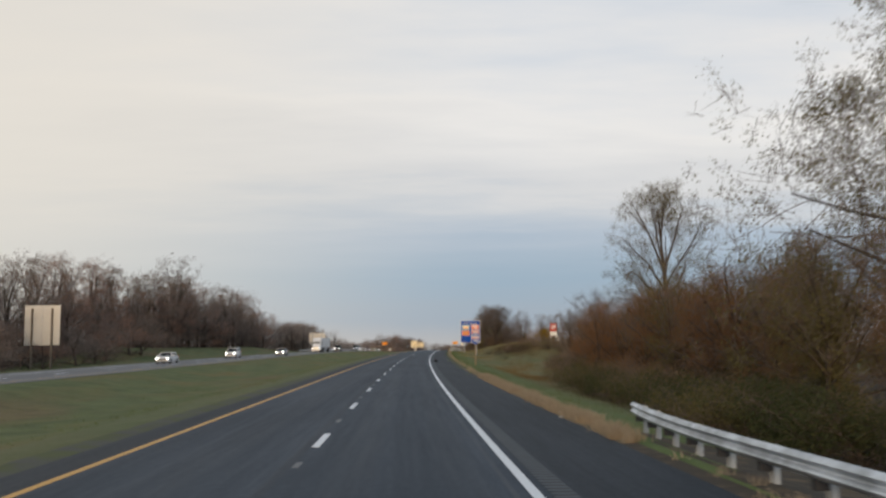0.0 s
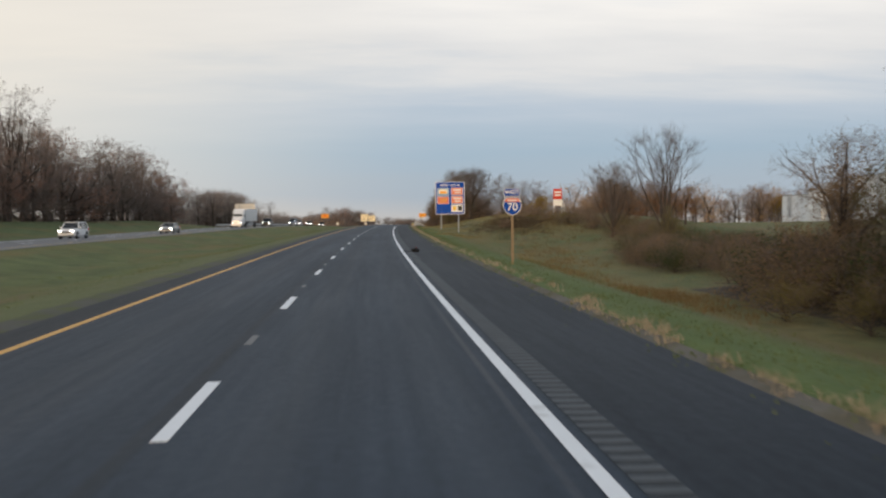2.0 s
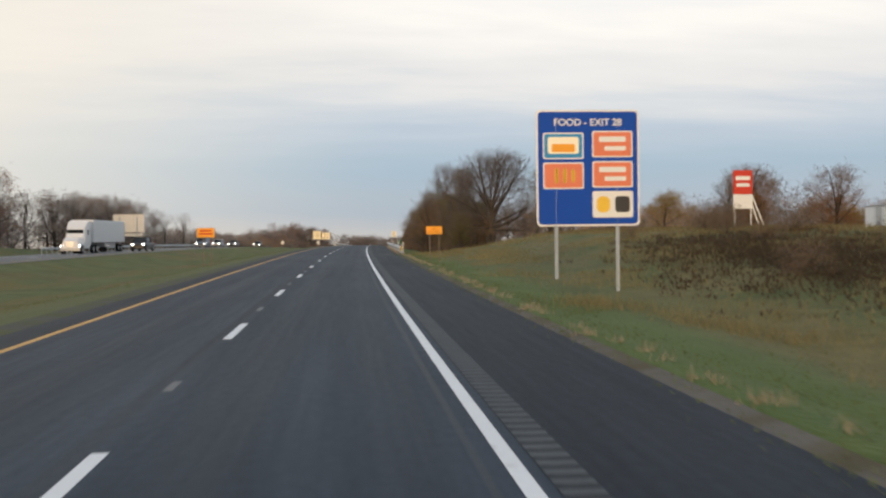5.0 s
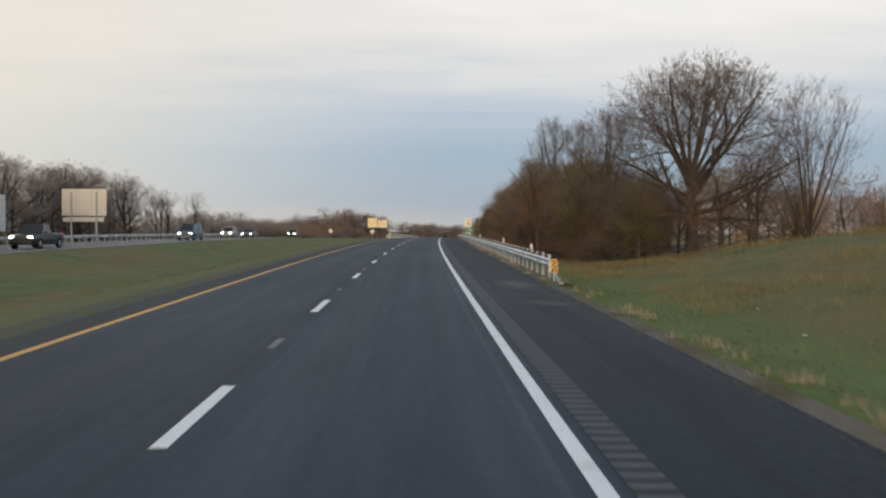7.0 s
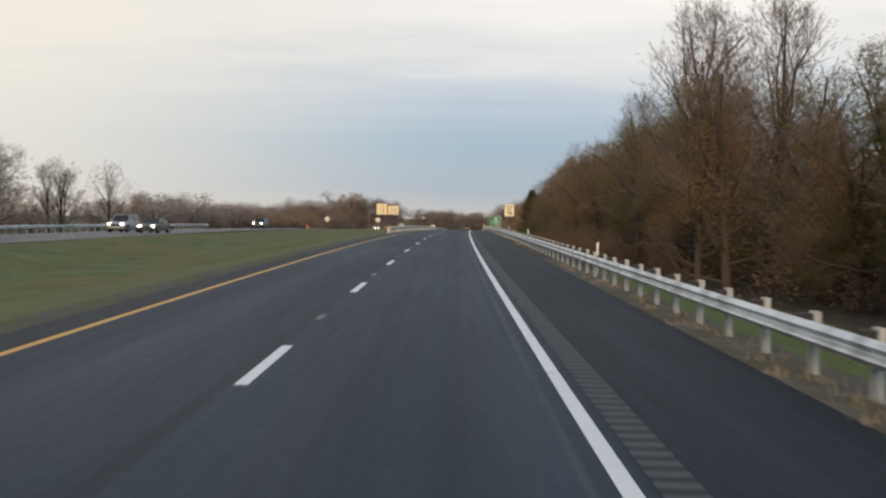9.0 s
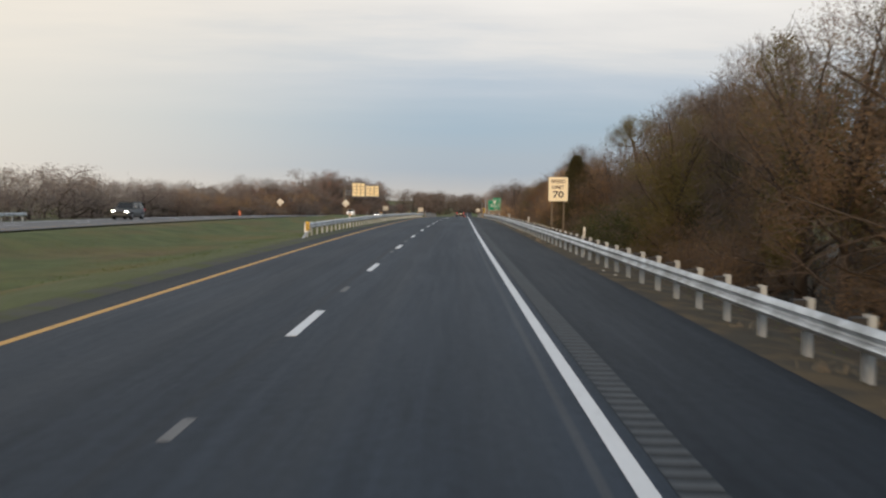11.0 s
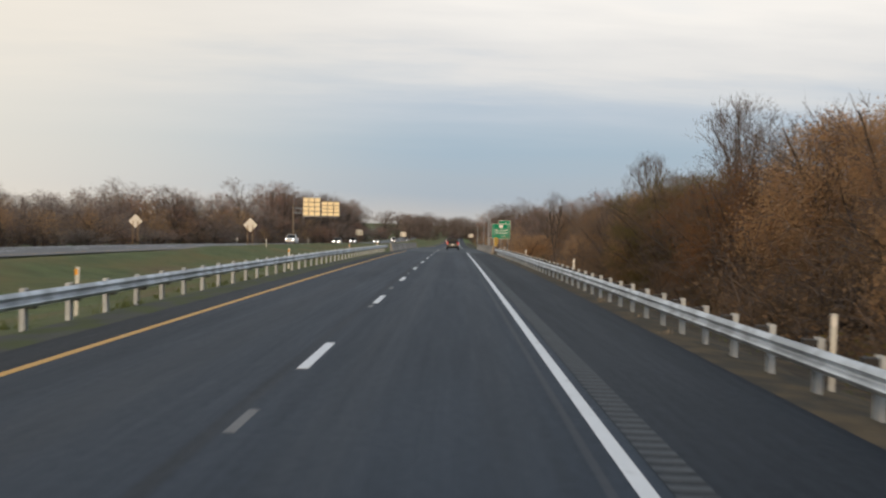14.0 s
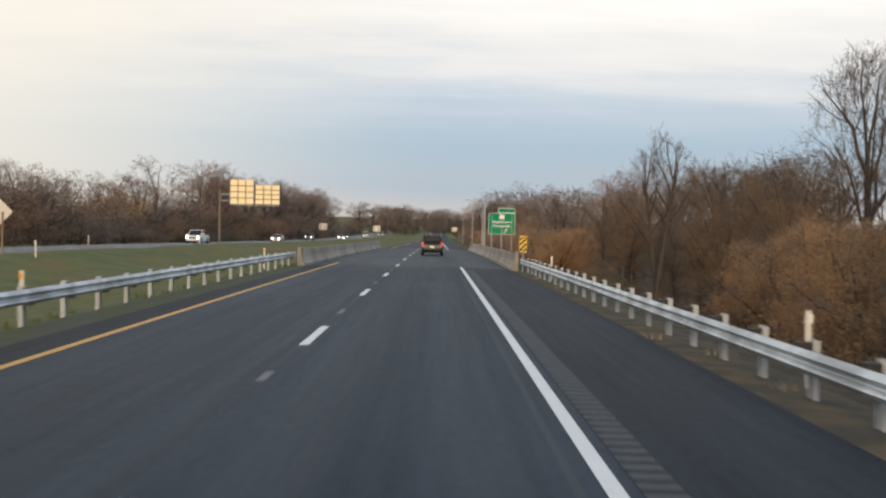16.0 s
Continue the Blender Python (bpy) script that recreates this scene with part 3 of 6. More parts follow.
def make_ground():
    ss = np.concatenate([np.arange(-780, -100, 40), np.arange(-100, 700, 4), np.arange(700, 1000, 10), np.arange(1000, 3200, 100)])
    right = np.concatenate([np.concatenate([[4.75, 5.15], np.arange(5.6, 16, 0.75)]), np.arange(16, 40, 2), np.arange(40, 100, 8), [100, 130, 170, 230, 320, 450, 650, 900, 1300, 1900]])
    left = np.concatenate([-np.array([2600, 1900, 1300, 900, 650, 450, 320, 230, 170, 130, 110]), np.arange(-100, -40, 6), np.arange(-40, -6, 1.2), [-6.4]])
    us = np.concatenate([left, [-2.0, 2.0], right])
    S, U = np.meshgrid(ss, us, indexing="ij")
    H = ground_height(S, U)
    H = H - 0.25 * ((U > -6.5) & (U < 4.80))
    H = H - 0.25 * ((U > -37.0) & (U < -25.8))
    rough = np.array([noise.noise(Vector((a * 0.35, b * 0.35, 0))) for a, b in zip(S.ravel(), U.ravel())]).reshape(S.shape)
    rough = rough + 0.6 * np.array([noise.noise(Vector((a * 0.11, b * 0.11, 5))) for a, b in zip(S.ravel(), U.ravel())]).reshape(S.shape)
    off = ((U > 6.0) | ((U < -8.0) & (U > -25.0)) | (U < -38.0))
    H = H + rough * 0.14 * off
    under = (S > 228) & (S < 520) & (U > 4.8) & (U < 6.4)
    H = np.where(under, np.minimum(H, np.interp(U, [4.69, 4.95, 5.35, 5.65, 5.95, 6.35], [-0.114, -0.116, -0.130, -0.165, -0.215, -0.32]) - 0.09), H)
    V = rd_many(S, U, H).reshape(-1, 3)
    k = len(us)
    F = [(i * k + j, i * k + j + 1, (i + 1) * k + j + 1, (i + 1) * k + j) for i in range(len(ss) - 1) for j in range(k - 1)]
    cs, cu = (S[:-1, :-1] + S[1:, 1:]).ravel() / 2, (U[:-1, :-1] + U[1:, 1:]).ravel() / 2
    edge = np.array([noise.noise(Vector((a * 0.09, b * 0.06, 9))) for a, b in zip(cs, cu)])
    litter = ((cs > 274 + 10 * edge) & (cs < 900 + 40 * edge) & (cu > np.where(cs < 305, 12.5, 5.2) + 0.5 * edge) & (cu < 48 + 16 * edge)) | ((cs > -160 + 40 * edge) & (cs < 1000) & (cu < -50.5 + 2 * edge) & (cu > -68 + 14 * edge)) | ((cs > 30) & (cs < 100 + 10 * edge) & (cu > 15.0 + 2 * edge) & (cu < 36 + 10 * edge)) | ((cs > -60 + 20 * edge) & (cs <= 18) & (cu > 5.2 + 0.5 * edge) & (cu < 36 + 10 * edge)) | ((cs > 18) & (cs <= 30) & (cu > 9.5 + 2 * edge) & (cu < 36 + 10 * edge))
    ob = new("ground", mesh_of("ground", V, F, [M_GRASS, M_SOIL], litter.astype(np.int32), smooth=True, uv=np.stack([U.ravel(), S.ravel()], -1)))
    tagged(ob, "rough grass with dry brown patches and leaf litter under the trees", "ground", kind="structure")


make_ground()
road = strip("road", -300, 1500, [-6.75, -5.55, -1.83, 1.9, 2.1, 4.74], [-0.07, 0.0, 0.0, 0.0, 0.0, -0.11], None, step=6, mats=[M_ROAD, M_SHOULDER], slots=[1, 0, 0, 0, 1])
tagged(road, "dark grey asphalt carriageway with two lanes and paved shoulders", "road", kind="structure")
opp = strip("road_opposite", -300, 1500, [-37.2, -34.1, -30.4, -26.7, -25.6], [-0.05, 0, 0, 0, -0.03], M_OPP, step=6)
tagged(opp, "pale grey asphalt carriageway across the median", "road", kind="structure")
for nm, a, b, us, hs in (("verge", -100, 17, [4.69, 4.85, 5.2, 5.5, 5.75], [-0.114, -0.108, -0.085, -0.055, -0.16]), ("verge", 17, 60, [4.69, 4.80, 4.98, 5.18, 5.38], [-0.114, -0.108, -0.085, -0.055, -0.16]), ("verge", 60, 235, [4.69, 4.78, 4.89, 5.02, 5.18], [-0.114, -0.108, -0.085, -0.055, -0.16]), ("verge", 235, 305, [4.69, 4.95, 5.35, 5.65, 5.95, 6.35], [-0.114, -0.116, -0.130, -0.165, -0.215, -0.32]), ("verge", 305, 515, [4.69, 4.95, 5.35, 5.65, 5.95, 6.35], [-0.114, -0.116, -0.130, -0.165, -0.215, -0.32]),
                         ("verge_median", -100, 362, [-7.62, -7.4, -7.05, -6.70], [-0.10, -0.045, -0.045, -0.072]), ("verge_median", 362, 517, [-8.6, -7.9, -7.0, -6.70], [-0.28, -0.11, -0.06, -0.072])):
    tagged(strip(nm, a, b, us, hs, {17: M_SOIL, 60: M_THATCH, 235: M_VERGE, 305: M_VERGE, 362: M_MEDGE, 515: M_RAILSOIL, 517: M_MEDGE}.get(b, M_SOIL), step=1, ragged=0.28), "strip of grey-brown gravel and dead grass along the shoulder", "verge", kind="structure")
BRIDGE_0, BRIDGE_1 = 516.0, 585.0
for nm, u, w, mt, a, b, lab in (("edge_line", 1.83, 0.16, M_WHITE, -200, BRIDGE_0, "white painted edge line"), ("edge_line", 1.83, 0.16, M_WHITE, BRIDGE_1, 1200, "white painted edge line"),
                                ("median_line", -5.53, 0.16, M_YELLOW, -200, BRIDGE_0 + 4, "yellow painted edge line"), ("median_line", -5.53, 0.16, M_YELLOW, BRIDGE_1, 1200, "yellow painted edge line"),
                                ("edge_line_opposite", -34.1, 0.16, M_WHITE, -200, 1200, "white painted edge line across the median"),
                                ("median_line_opposite", -26.75, 0.16, M_YELLOW, -200, 1200, "yellow painted edge line across the median")):
    tagged(strip(nm, a, b, [u - w / 2, u + w / 2], [0.006, 0.006], mt, step=5), lab, "road marking", kind="structure")
# deck with a slightly lighter base colour than the road
tagged(strip("bridge_deck", BRIDGE_0, BRIDGE_1, [-6.9, -5.55, 1.9, 2.1, 4.6], [-0.075, 0.004, 0.004, 0.004, -0.099], asphalt("bridge_asphalt", (0.030, 0.038, 0.049), 0.5), step=4), "paler asphalt deck of a bridge", "bridge deck", kind="structure")
# dashes of the lane line, each a piece of paint
dash_parent = thing("lane_line", "broken white lane line with faded older marks", "road marking", Matrix())
dash_parent["kind"] = "structure"
dash_me = mesh_of("dash", [(-0.08, 0, 0), (0.08, 0, 0), (0.08, 3.048, 0), (-0.08, 3.048, 0), (-0.08, 0, 0.006), (0.08, 0, 0.006), (0.08, 3.048, 0.006), (-0.08, 3.048, 0.006)],
                  [(4, 5, 6, 7), (0, 1, 5, 4), (1, 2, 6, 5), (2, 3, 7, 6), (3, 0, 4, 7)], M_WHITE)
ghost_me = mesh_of("old_mark", [(-0.07, 0, 0), (0.07, 0, 0), (0.07, 1.3, 0), (-0.07, 1.3, 0), (-0.07, 0, 0.004), (0.07, 0, 0.004), (0.07, 1.3, 0.004), (-0.07, 1.3, 0.004)],
                   [(4, 5, 6, 7), (0, 1, 5, 4), (1, 2, 6, 5), (2, 3, 7, 6), (3, 0, 4, 7)], M_GHOST)
for k in range(-4, 90):
    s = DASH_0 + 12.192 * k
    child("dash", dash_me, dash_parent, lie(s, -1.83))
    child("dash", dash_me, dash_parent, lie(s, -30.42))
    child("old_mark", ghost_me, dash_parent, lie(s + {-1: 8.9, 15: 8.5, 18: 5.7, 22: 5.9, 27: 9.3, 31: 4.1, 32: 8.0, 33: 10.8, 36: 6.0, 37: 8.4, 38: 6.0}.get(k, 6.4), -1.86) @ Matrix.Diagonal((0.85, 0.6 if k % 2 else 0.9, 1, 1)))

M_GROOVE = mat("dark_groove", (0.022, 0.026, 0.032), 0.7, var=0.3, scale=1, fine=8)
# milled rumble strip: a worn band with raised ribs between the grooves
rumble = strip("rumble_strip", -60, BRIDGE_0 - 3, [2.03, 2.40], [0.004, -0.008], M_RUMBLE, step=4)
tagged(rumble, "worn grey milled rumble strip beside the edge line", "rumble strip", kind="structure")
rib_v = [(-0.178, -0.085, 0), (0.178, -0.085, 0), (0.178, 0.085, 0), (-0.178, 0.085, 0), (-0.165, -0.05, 0.012), (0.165, -0.05, 0.012), (0.165, 0.05, 0.012), (-0.165, 0.05, 0.012)]
rib_f = [(4, 5, 6, 7), (0, 1, 5, 4), (1, 2, 6, 5), (2, 3, 7, 6), (3, 0, 4, 7)]
rib_me = mesh_of("rib", rib_v, rib_f, M_RIB)
# flat dark strips laid between the ribs
grv_me = mesh_of("groove", [(x * 0.96, y * 0.6, 0.002) for x, y, _ in rib_v[:4]], [(0, 1, 2, 3)], M_GROOVE)
RV, RF, GV, GF = [], [], [], []
for k in range(1850):
    s = -40 + 0.30 * k
    if s > BRIDGE_0 - 4:
        break
    if 345 <= s < 390:
        child("rib", rib_me, rumble, lie(s, 2.215, -0.001))
        child("groove", grv_me, rumble, lie(s + 0.15, 2.215, 0.0))
    else:
        m, m2 = lie(s, 2.215, -0.001), lie(s + 0.15, 2.215, 0.0)
        RF += [tuple(i + len(RV) for i in f) for f in rib_f]
        RV += [m @ Vector(v) for v in rib_v]
        GF.append(tuple(range(len(GV), len(GV) + 4)))
        GV += [m2 @ v.co for v in grv_me.vertices]
tagged(child("ribs", mesh_of("ribs", RV, RF, M_RIB), rumble), kind="stuff")
tagged(child("grooves", mesh_of("grooves", GV, GF, M_GROOVE), rumble), kind="stuff")

# ---------------------------------------------------------------- guardrails
W_BEAM = [(0.0, 0.0), (0.018, 0.012), (0.055, 0.05), (0.075, 0.075), (0.055, 0.10), (0.012, 0.135), (0.0, 0.155), (0.012, 0.175), (0.055, 0.21), (0.075, 0.235),
          (0.055, 0.26), (0.018, 0.298), (0.0, 0.31)]


def post_mesh():
    bm = bmesh.new()
    add_box(bm, 0, -0.075, 0.13, 0.10, 0.008, 1.36)
    add_box(bm, 0, 0.075, 0.13, 0.10, 0.008, 1.36)
    add_box(bm, 0, 0, 0.13, 0.008, 0.142, 1.36)
    return bm_mesh("post", bm, M_POST)


def block_mesh():
    return bm_mesh("blockout", box(0, 0, 0.60, 0.19, 0.14, 0.36, 0.01), M_DARK)


POST_ME, BLOCK_ME = post_mesh(), block_mesh()


def beam_mesh(s0, s1, face, side, low, flare0=0.0, flare1=0.0, lift=None):
    """The W-beam: side -1 faces the road on its left. flare: how far an end bends away."""
    n = max(3, int((s1 - s0) / 1.905) * 2 + 1)
    ss = np.linspace(s0, s1, n)
    prof = np.array(W_BEAM)
    bend = flare0 * np.clip((s0 + 9 - ss) / 9, 0, 1) ** 2 + flare1 * np.clip((ss - s1 + 9) / 9, 0, 1) ** 2
    V = []
    for shift in (0.0, -0.006):
        for i, s in enumerate(ss):
            u = face - side * bend[i] + side * (prof[:, 0] + shift)
            V.append(rd_many(s, u, low + prof[:, 1] + (np.interp(s, *lift) if lift else 0.0)))
    V = np.concatenate(V)
    k = len(prof)
    F = []
    for layer in (0, n * k):
        for i in range(n - 1):
            for j in range(k - 1):
                a = layer + i * k + j
                F.append((a, a + 1, a + k + 1, a + k))
    for i in range(n - 1):
        for j in (0, k - 1):
            a = i * k + j
            F.append((a, a + k, a + k + n * k, a + n * k))
    return mesh_of("beam", V, F, M_STEEL)


def guardrail(label, s0, s1, face, side, flare0=0.0, flare1=0.0, low=0.43, base=-0.1, blocks=True, start=0.35, step=1.905, lift=None, drift=None):
    """face: where the beam's back stands; the posts stand behind it."""
    root = thing("guardrail", label, "guardrail", Matrix(), "guardrails")
    child("beam", beam_mesh(s0, s1, face, side, low, flare0, flare1, lift), root)
    n = int((s1 - s0) / step)
    for i in range(n + 1):
        s = s0 + start + step * i
        s += float(np.interp(s, *drift)) if drift else 0.0
        if s > s1:
            break
        bend = flare0 * max(0, (s0 + 9 - s) / 9) ** 2 + flare1 * max(0, (s - s1 + 9) / 9) ** 2
        back = face - side * bend - side * (0.27 if blocks else 0.08)
        p = child("post", POST_ME, root, stand(s, back, base) @ Matrix.Rotation(radians(random.uniform(-1.2, 1.2)), 4, "Y") @ Matrix.Translation((0, 0, random.uniform(-0.012, 0.012) + (float(np.interp(s, *lift)) if lift else 0.0))))
        if blocks:
            child("blockout", BLOCK_ME, p, Matrix.Translation((side * 0.15, 0, 0)))
    return root


guardrail("grey galvanised guardrail ending beside the shoulder", -45.0, 20.5, 5.35, -1, flare1=0.55, low=0.27, base=-0.31)
rail_right = guardrail("grey galvanised guardrail on steel posts along the shoulder", 236.0, 515.5, 5.18, -1, low=0.22, base=-0.2, start=1.65,
                       lift=([236, 262, 277, 362, 405, 515], [0.15, 0.14, 0.10, 0.07, 0.04, 0.04]), drift=([236, 262, 275, 362, 407, 450, 515], [0.6, 0.5, 0.2, -0.4, -0.35, 0.0, 0.0]))
rail_left = guardrail("grey galvanised guardrail on steel posts along the median", 370.95, 517.0, -7.74, 1, low=0.36, base=-0.12, start=1.25, step=2.12)
guardrail("grey guardrail along the far carriageway", 262.0, 402.0, -38.2, 1, blocks=False, low=0.36)


def end_terminal(root, s, u, side):
    """The buckled end shoe of a rail: a bent box head and a steel strut down to the ground."""
    bm = box(0, 0, 0.58, 0.34, 0.12, 0.42, 0.03)
    part("end_head", bm, M_STEEL, root, "galvanised impact head", stand(s, u, -0.2))
    part("strut", tube((0, 0.1, 0.5), (side * 0.12, -0.95, 0.03), 0.05, 0.04, 8), M_STEEL, root, "", stand(s, u, -0.2))
    part("ground_strut", box(side * 0.12, -0.7, 0.06, 0.16, 0.8, 0.10, 0.02), M_STEEL, root, "", stand(s, u, -0.2))


end_terminal(rail_right, 235.8, 5.25, 1)
end_terminal(rail_left, 370.65, -7.66, -1)


def object_marker(s, u, h, w, tall, lean, post=True):
    """Yellow panel with black slanting stripes."""
    root = thing("object_marker", "yellow and black striped hazard marker panel at a rail end", "road sign", stand(s, u, 0), "hazard markers")
    part("panel", slab(round_rect(w, tall, 0.02, 0, h + tall / 2), 0.006), M_YSHEET, root)
    n = 3
    for i in range(-1, n + 1):
        z0 = h + tall * (i + 0.1) / n
        b = tall / n * 0.48
        d = w * 0.9 * lean
        pts = [(-w / 2 + 0.01, z0), (w / 2 - 0.01, z0 + d), (w / 2 - 0.01, z0 + d + b), (-w / 2 + 0.01, z0 + b)]
        pts = [(x, min(max(z, h + 0.01), h + tall - 0.01)) for x, z in pts]
        if abs(pts[0][1] - pts[3][1]) < 0.01 and abs(pts[1][1] - pts[2][1]) < 0.01:
            continue
        out = []
        for p_ in pts:
            if not out or (abs(p_[0] - out[-1][0]) + abs(p_[1] - out[-1][1])) > 0.004:
                out.append(p_)
        if len(out) >= 3:
            bm = slab(out, 0.004)
            bmesh.ops.translate(bm, verts=bm.verts, vec=(0, -0.005, 0))
            part("stripe", bm, M_BLACK, root)
    if post:
        part("post", tube((0, 0.03, -0.4), (0, 0.03, h + tall * 0.8), 0.03, 0.03, 8), M_POST, root)
    return root


object_marker(235.2, 5.20, 0.20, 0.22, 0.48, 1)
object_marker(370.05, -7.55, 0.28, 0.22, 0.50, -1)
object_marker(515.0, 5.25, 0.95, 0.42, 0.92, 1)

# concrete parapets of the bridge


def parapet(label, u, side):
    sec = [(0.0, -0.3), (0.0, 0.08), (0.09, 0.14), (0.20, 0.42), (0.24, 0.86), (0.42, 0.86), (0.42, -0.3)]
    a, b = BRIDGE_0 - 0.6, BRIDGE_1
    ss = np.concatenate([[a, a + 0.02, a + 2.0], np.linspace(a + 3, b, 20)])
    V, k = [], len(sec)
    for s in ss:
        lift = 0.12 * max(0, 1 - (s - a) / 2.5)
        V.append(rd_many(s, [u + side * p for p, _ in sec], [h + (lift if h > 0.5 else 0) for _, h in sec]))
    V = np.concatenate(V)
    F = [(i * k + j, i * k + (j + 1) % k, (i + 1) * k + (j + 1) % k, (i + 1) * k + j) for i in range(len(ss) - 1) for j in range(k)]
    F += [tuple(range(k)), tuple(range((len(ss) - 1) * k, len(ss) * k))]
    ob = new("parapet", mesh_of("parapet", V, F, M_CONC))
    tagged(ob, label, "concrete barrier", "bridge parapets")


parapet("weathered concrete bridge parapet beside the shoulder", 4.62, 1)
parapet("weathered concrete bridge parapet beside the median", -6.95, -1)

# flexible white delineator posts


def delineator_mesh():
    return bm_mesh("delineator", box(0, 0, 0.30, 0.095, 0.014, 1.50, 0.006), mat("white_plastic", (0.62, 0.62, 0.58), 0.6, var=0.15))


def delineators():
    me = delineator_mesh()
    rf = bm_mesh("reflector", box(0, -0.012, 0.93, 0.075, 0.006, 0.14), M_SWHITE)
    ra = bm_mesh("reflector", box(0, -0.012, 0.93, 0.075, 0.006, 0.14), M_AMBER)
    spots = [(s, 5.92, rf) for s in (248.0, 264.4, 295.6, 328.9, 358.5, 389.2, 419.0, 448.7, 477.1, 507.5)]
    spots += [(s, -8.6, ra) for s in (398.0, 427.0, 455.0, 483.7, 512.0)]
    spots += [(516.1, -22.3, rf), (560.2, -24.3, rf), (605.0, -24.6, rf), (562.7, -36.9, rf)]
    for s, u, r in spots:
        h = float(ground_height(s, u))
        root = thing("delineator", "slim upright plastic delineator post with reflector beside the road", "delineator", stand(s, u, min(h, 0) * 0.5), "delineators")
        child("shaft", me, root, Matrix.Rotation(radians(random.uniform(-2, 2)), 4, "Y"))
        child("reflector", r, root)


delineators()

# ---------------------------------------------------------------- signs


def sign_posts(root, xs, low, top, r=0.045, material=None, square=False, label=""):
    for x, lo in zip(xs, low):
        bm = box(x, 0.06, (lo + top) / 2, r * 2, r * 1.6, top - lo, 0.008) if square else tube((x, 0.06, lo), (x, 0.06, top), r, r, 10)
        part("post", bm, material or M_POST, root, label)


def face(root, name, w, h, cx, cz, material, y=0.0, r=0.05, thick=0.008, label=""):
    bm = slab(round_rect(w, h, r, cx, cz), thick)
    bmesh.ops.translate(bm, verts=bm.verts, vec=(0, y, 0))
    return part(name, bm, material, root, label)


def bars(root, w, h, cx, cz, material, y=-0.012, name="writing"):
    return face(root, name, w, h, cx, cz, material, y, r=h * 0.2, thick=0.004)


# blue services sign with six panels on two posts
blue = thing("services_sign", "blue services sign with bright food panels on two posts", "road sign", stand(178.0, 9.35, 0.0, -2))
face(blue, "border", 3.86, 4.30, 0, 4.30, M_SWHITE, 0.0, 0.16, 0.03, "white rim")
face(blue, "panel", 3.72, 4.16, 0, 4.30, M_BLUE, -0.008, 0.13, 0.01)
lettering("writing", "FOOD - EXIT 28", 0.36, M_SWHITE, blue, 0, 5.98, -0.02, bold=0.006)
for cx, cz, mt, inner in ((-0.92, 5.12, M_CYAN, None), (0.92, 5.18, M_SUNRED, "w"), (-0.92, 4.02, M_SUNRED, "y"), (0.92, 4.06, M_SUNRED, "w"), (0.92, 2.95, M_SWHITE, "k")):
    face(blue, "logo_panel", 1.52, 0.98, cx, cz, M_SWHITE, -0.014, 0.08, 0.005)
    face(blue, "logo_panel", 1.42, 0.88, cx, cz, mt, -0.019, 0.07, 0.005)
    if inner == "w":
        bars(blue, 1.0, 0.20, cx, cz + 0.18, M_SWHITE, -0.024, "logo_mark")
        bars(blue, 0.8, 0.16, cx + 0.1, cz - 0.16, M_SWHITE, -0.024, "logo_mark")
    elif inner == "y":
        for dx in (-0.26, 0.05):
            bars(blue, 0.13, 0.56, cx + dx, cz, M_YSHEET, -0.024, "logo_mark")
        bars(blue, 0.13, 0.50, cx + 0.36, cz, M_YSHEET, -0.024, "logo_mark")
    elif inner == "k":
        face(blue, "logo_mark", 0.5, 0.6, cx - 0.36, cz, M_YSHEET, -0.024, 0.2, 0.004)
        bars(blue, 0.55, 0.6, cx + 0.36, cz, M_BLACK, -0.024, "logo_mark")
    else:
        face(blue, "logo_mark", 1.16, 0.62, cx, cz + 0.02, M_CREAM, -0.024, 0.10, 0.004)
        face(blue, "logo_mark", 0.86, 0.30, cx, cz - 0.08, M_ORANGE, -0.029, 0.05, 0.004)
sign_posts(blue, (-1.2, 1.1), (0.2, -0.3), 6.2, 0.07)

# interstate shield with a direction plate
sh = thing("route_sign", "red and blue route shield with direction plate on wooden post", "road sign", stand(101.1, 6.98, 0.14) @ Matrix.Diagonal((0.95, 0.95, 0.95, 1)))
face(sh, "direction_plate", 0.80, 0.40, -0.02, 3.16, M_SWHITE, 0.0, 0.04, 0.012, "white rim of the plate")
face(sh, "direction_plate", 0.76, 0.36, -0.02, 3.16, M_BLUE, -0.005, 0.03, 0.005)
lettering("writing", "WEST", 0.27, M_SWHITE, sh, -0.02, 3.155, -0.012, bold=0.006)


def shield_outline(k, cx, cz, cut=None):
    half = [(0.0, 0.44), (0.10, 0.41), (0.20, 0.405), (0.30, 0.44), (0.37, 0.34), (0.43, 0.20), (0.46, 0.04), (0.44, -0.12), (0.36, -0.27), (0.22, -0.39), (0.0, -0.48)]
    pts = [(x, z) for x, z in half] + [(-x, z) for x, z in half[-2:0:-1]]
    return [(cx + x * k, cz + z * k) for x, z in pts][::-1]


part("shield", slab(shield_outline(1.04, 0, 2.46), 0.012), M_SWHITE, sh, "white rim of the shield")
bm = slab(shield_outline(0.97, 0, 2.46), 0.005)
bmesh.ops.translate(bm, verts=bm.verts, vec=(0, -0.006, 0))
part("shield", bm, M_BLUE, sh)
top = [(-0.405, 2.665), (-0.345, 2.78), (-0.285, 2.86), (-0.19, 2.84), (-0.10, 2.845), (0, 2.87), (0.10, 2.845), (0.19, 2.84), (0.285, 2.86), (0.345, 2.78), (0.405, 2.665)]
bm = slab(top, 0.005)
bmesh.ops.translate(bm, verts=bm.verts, vec=(0, -0.012, 0))
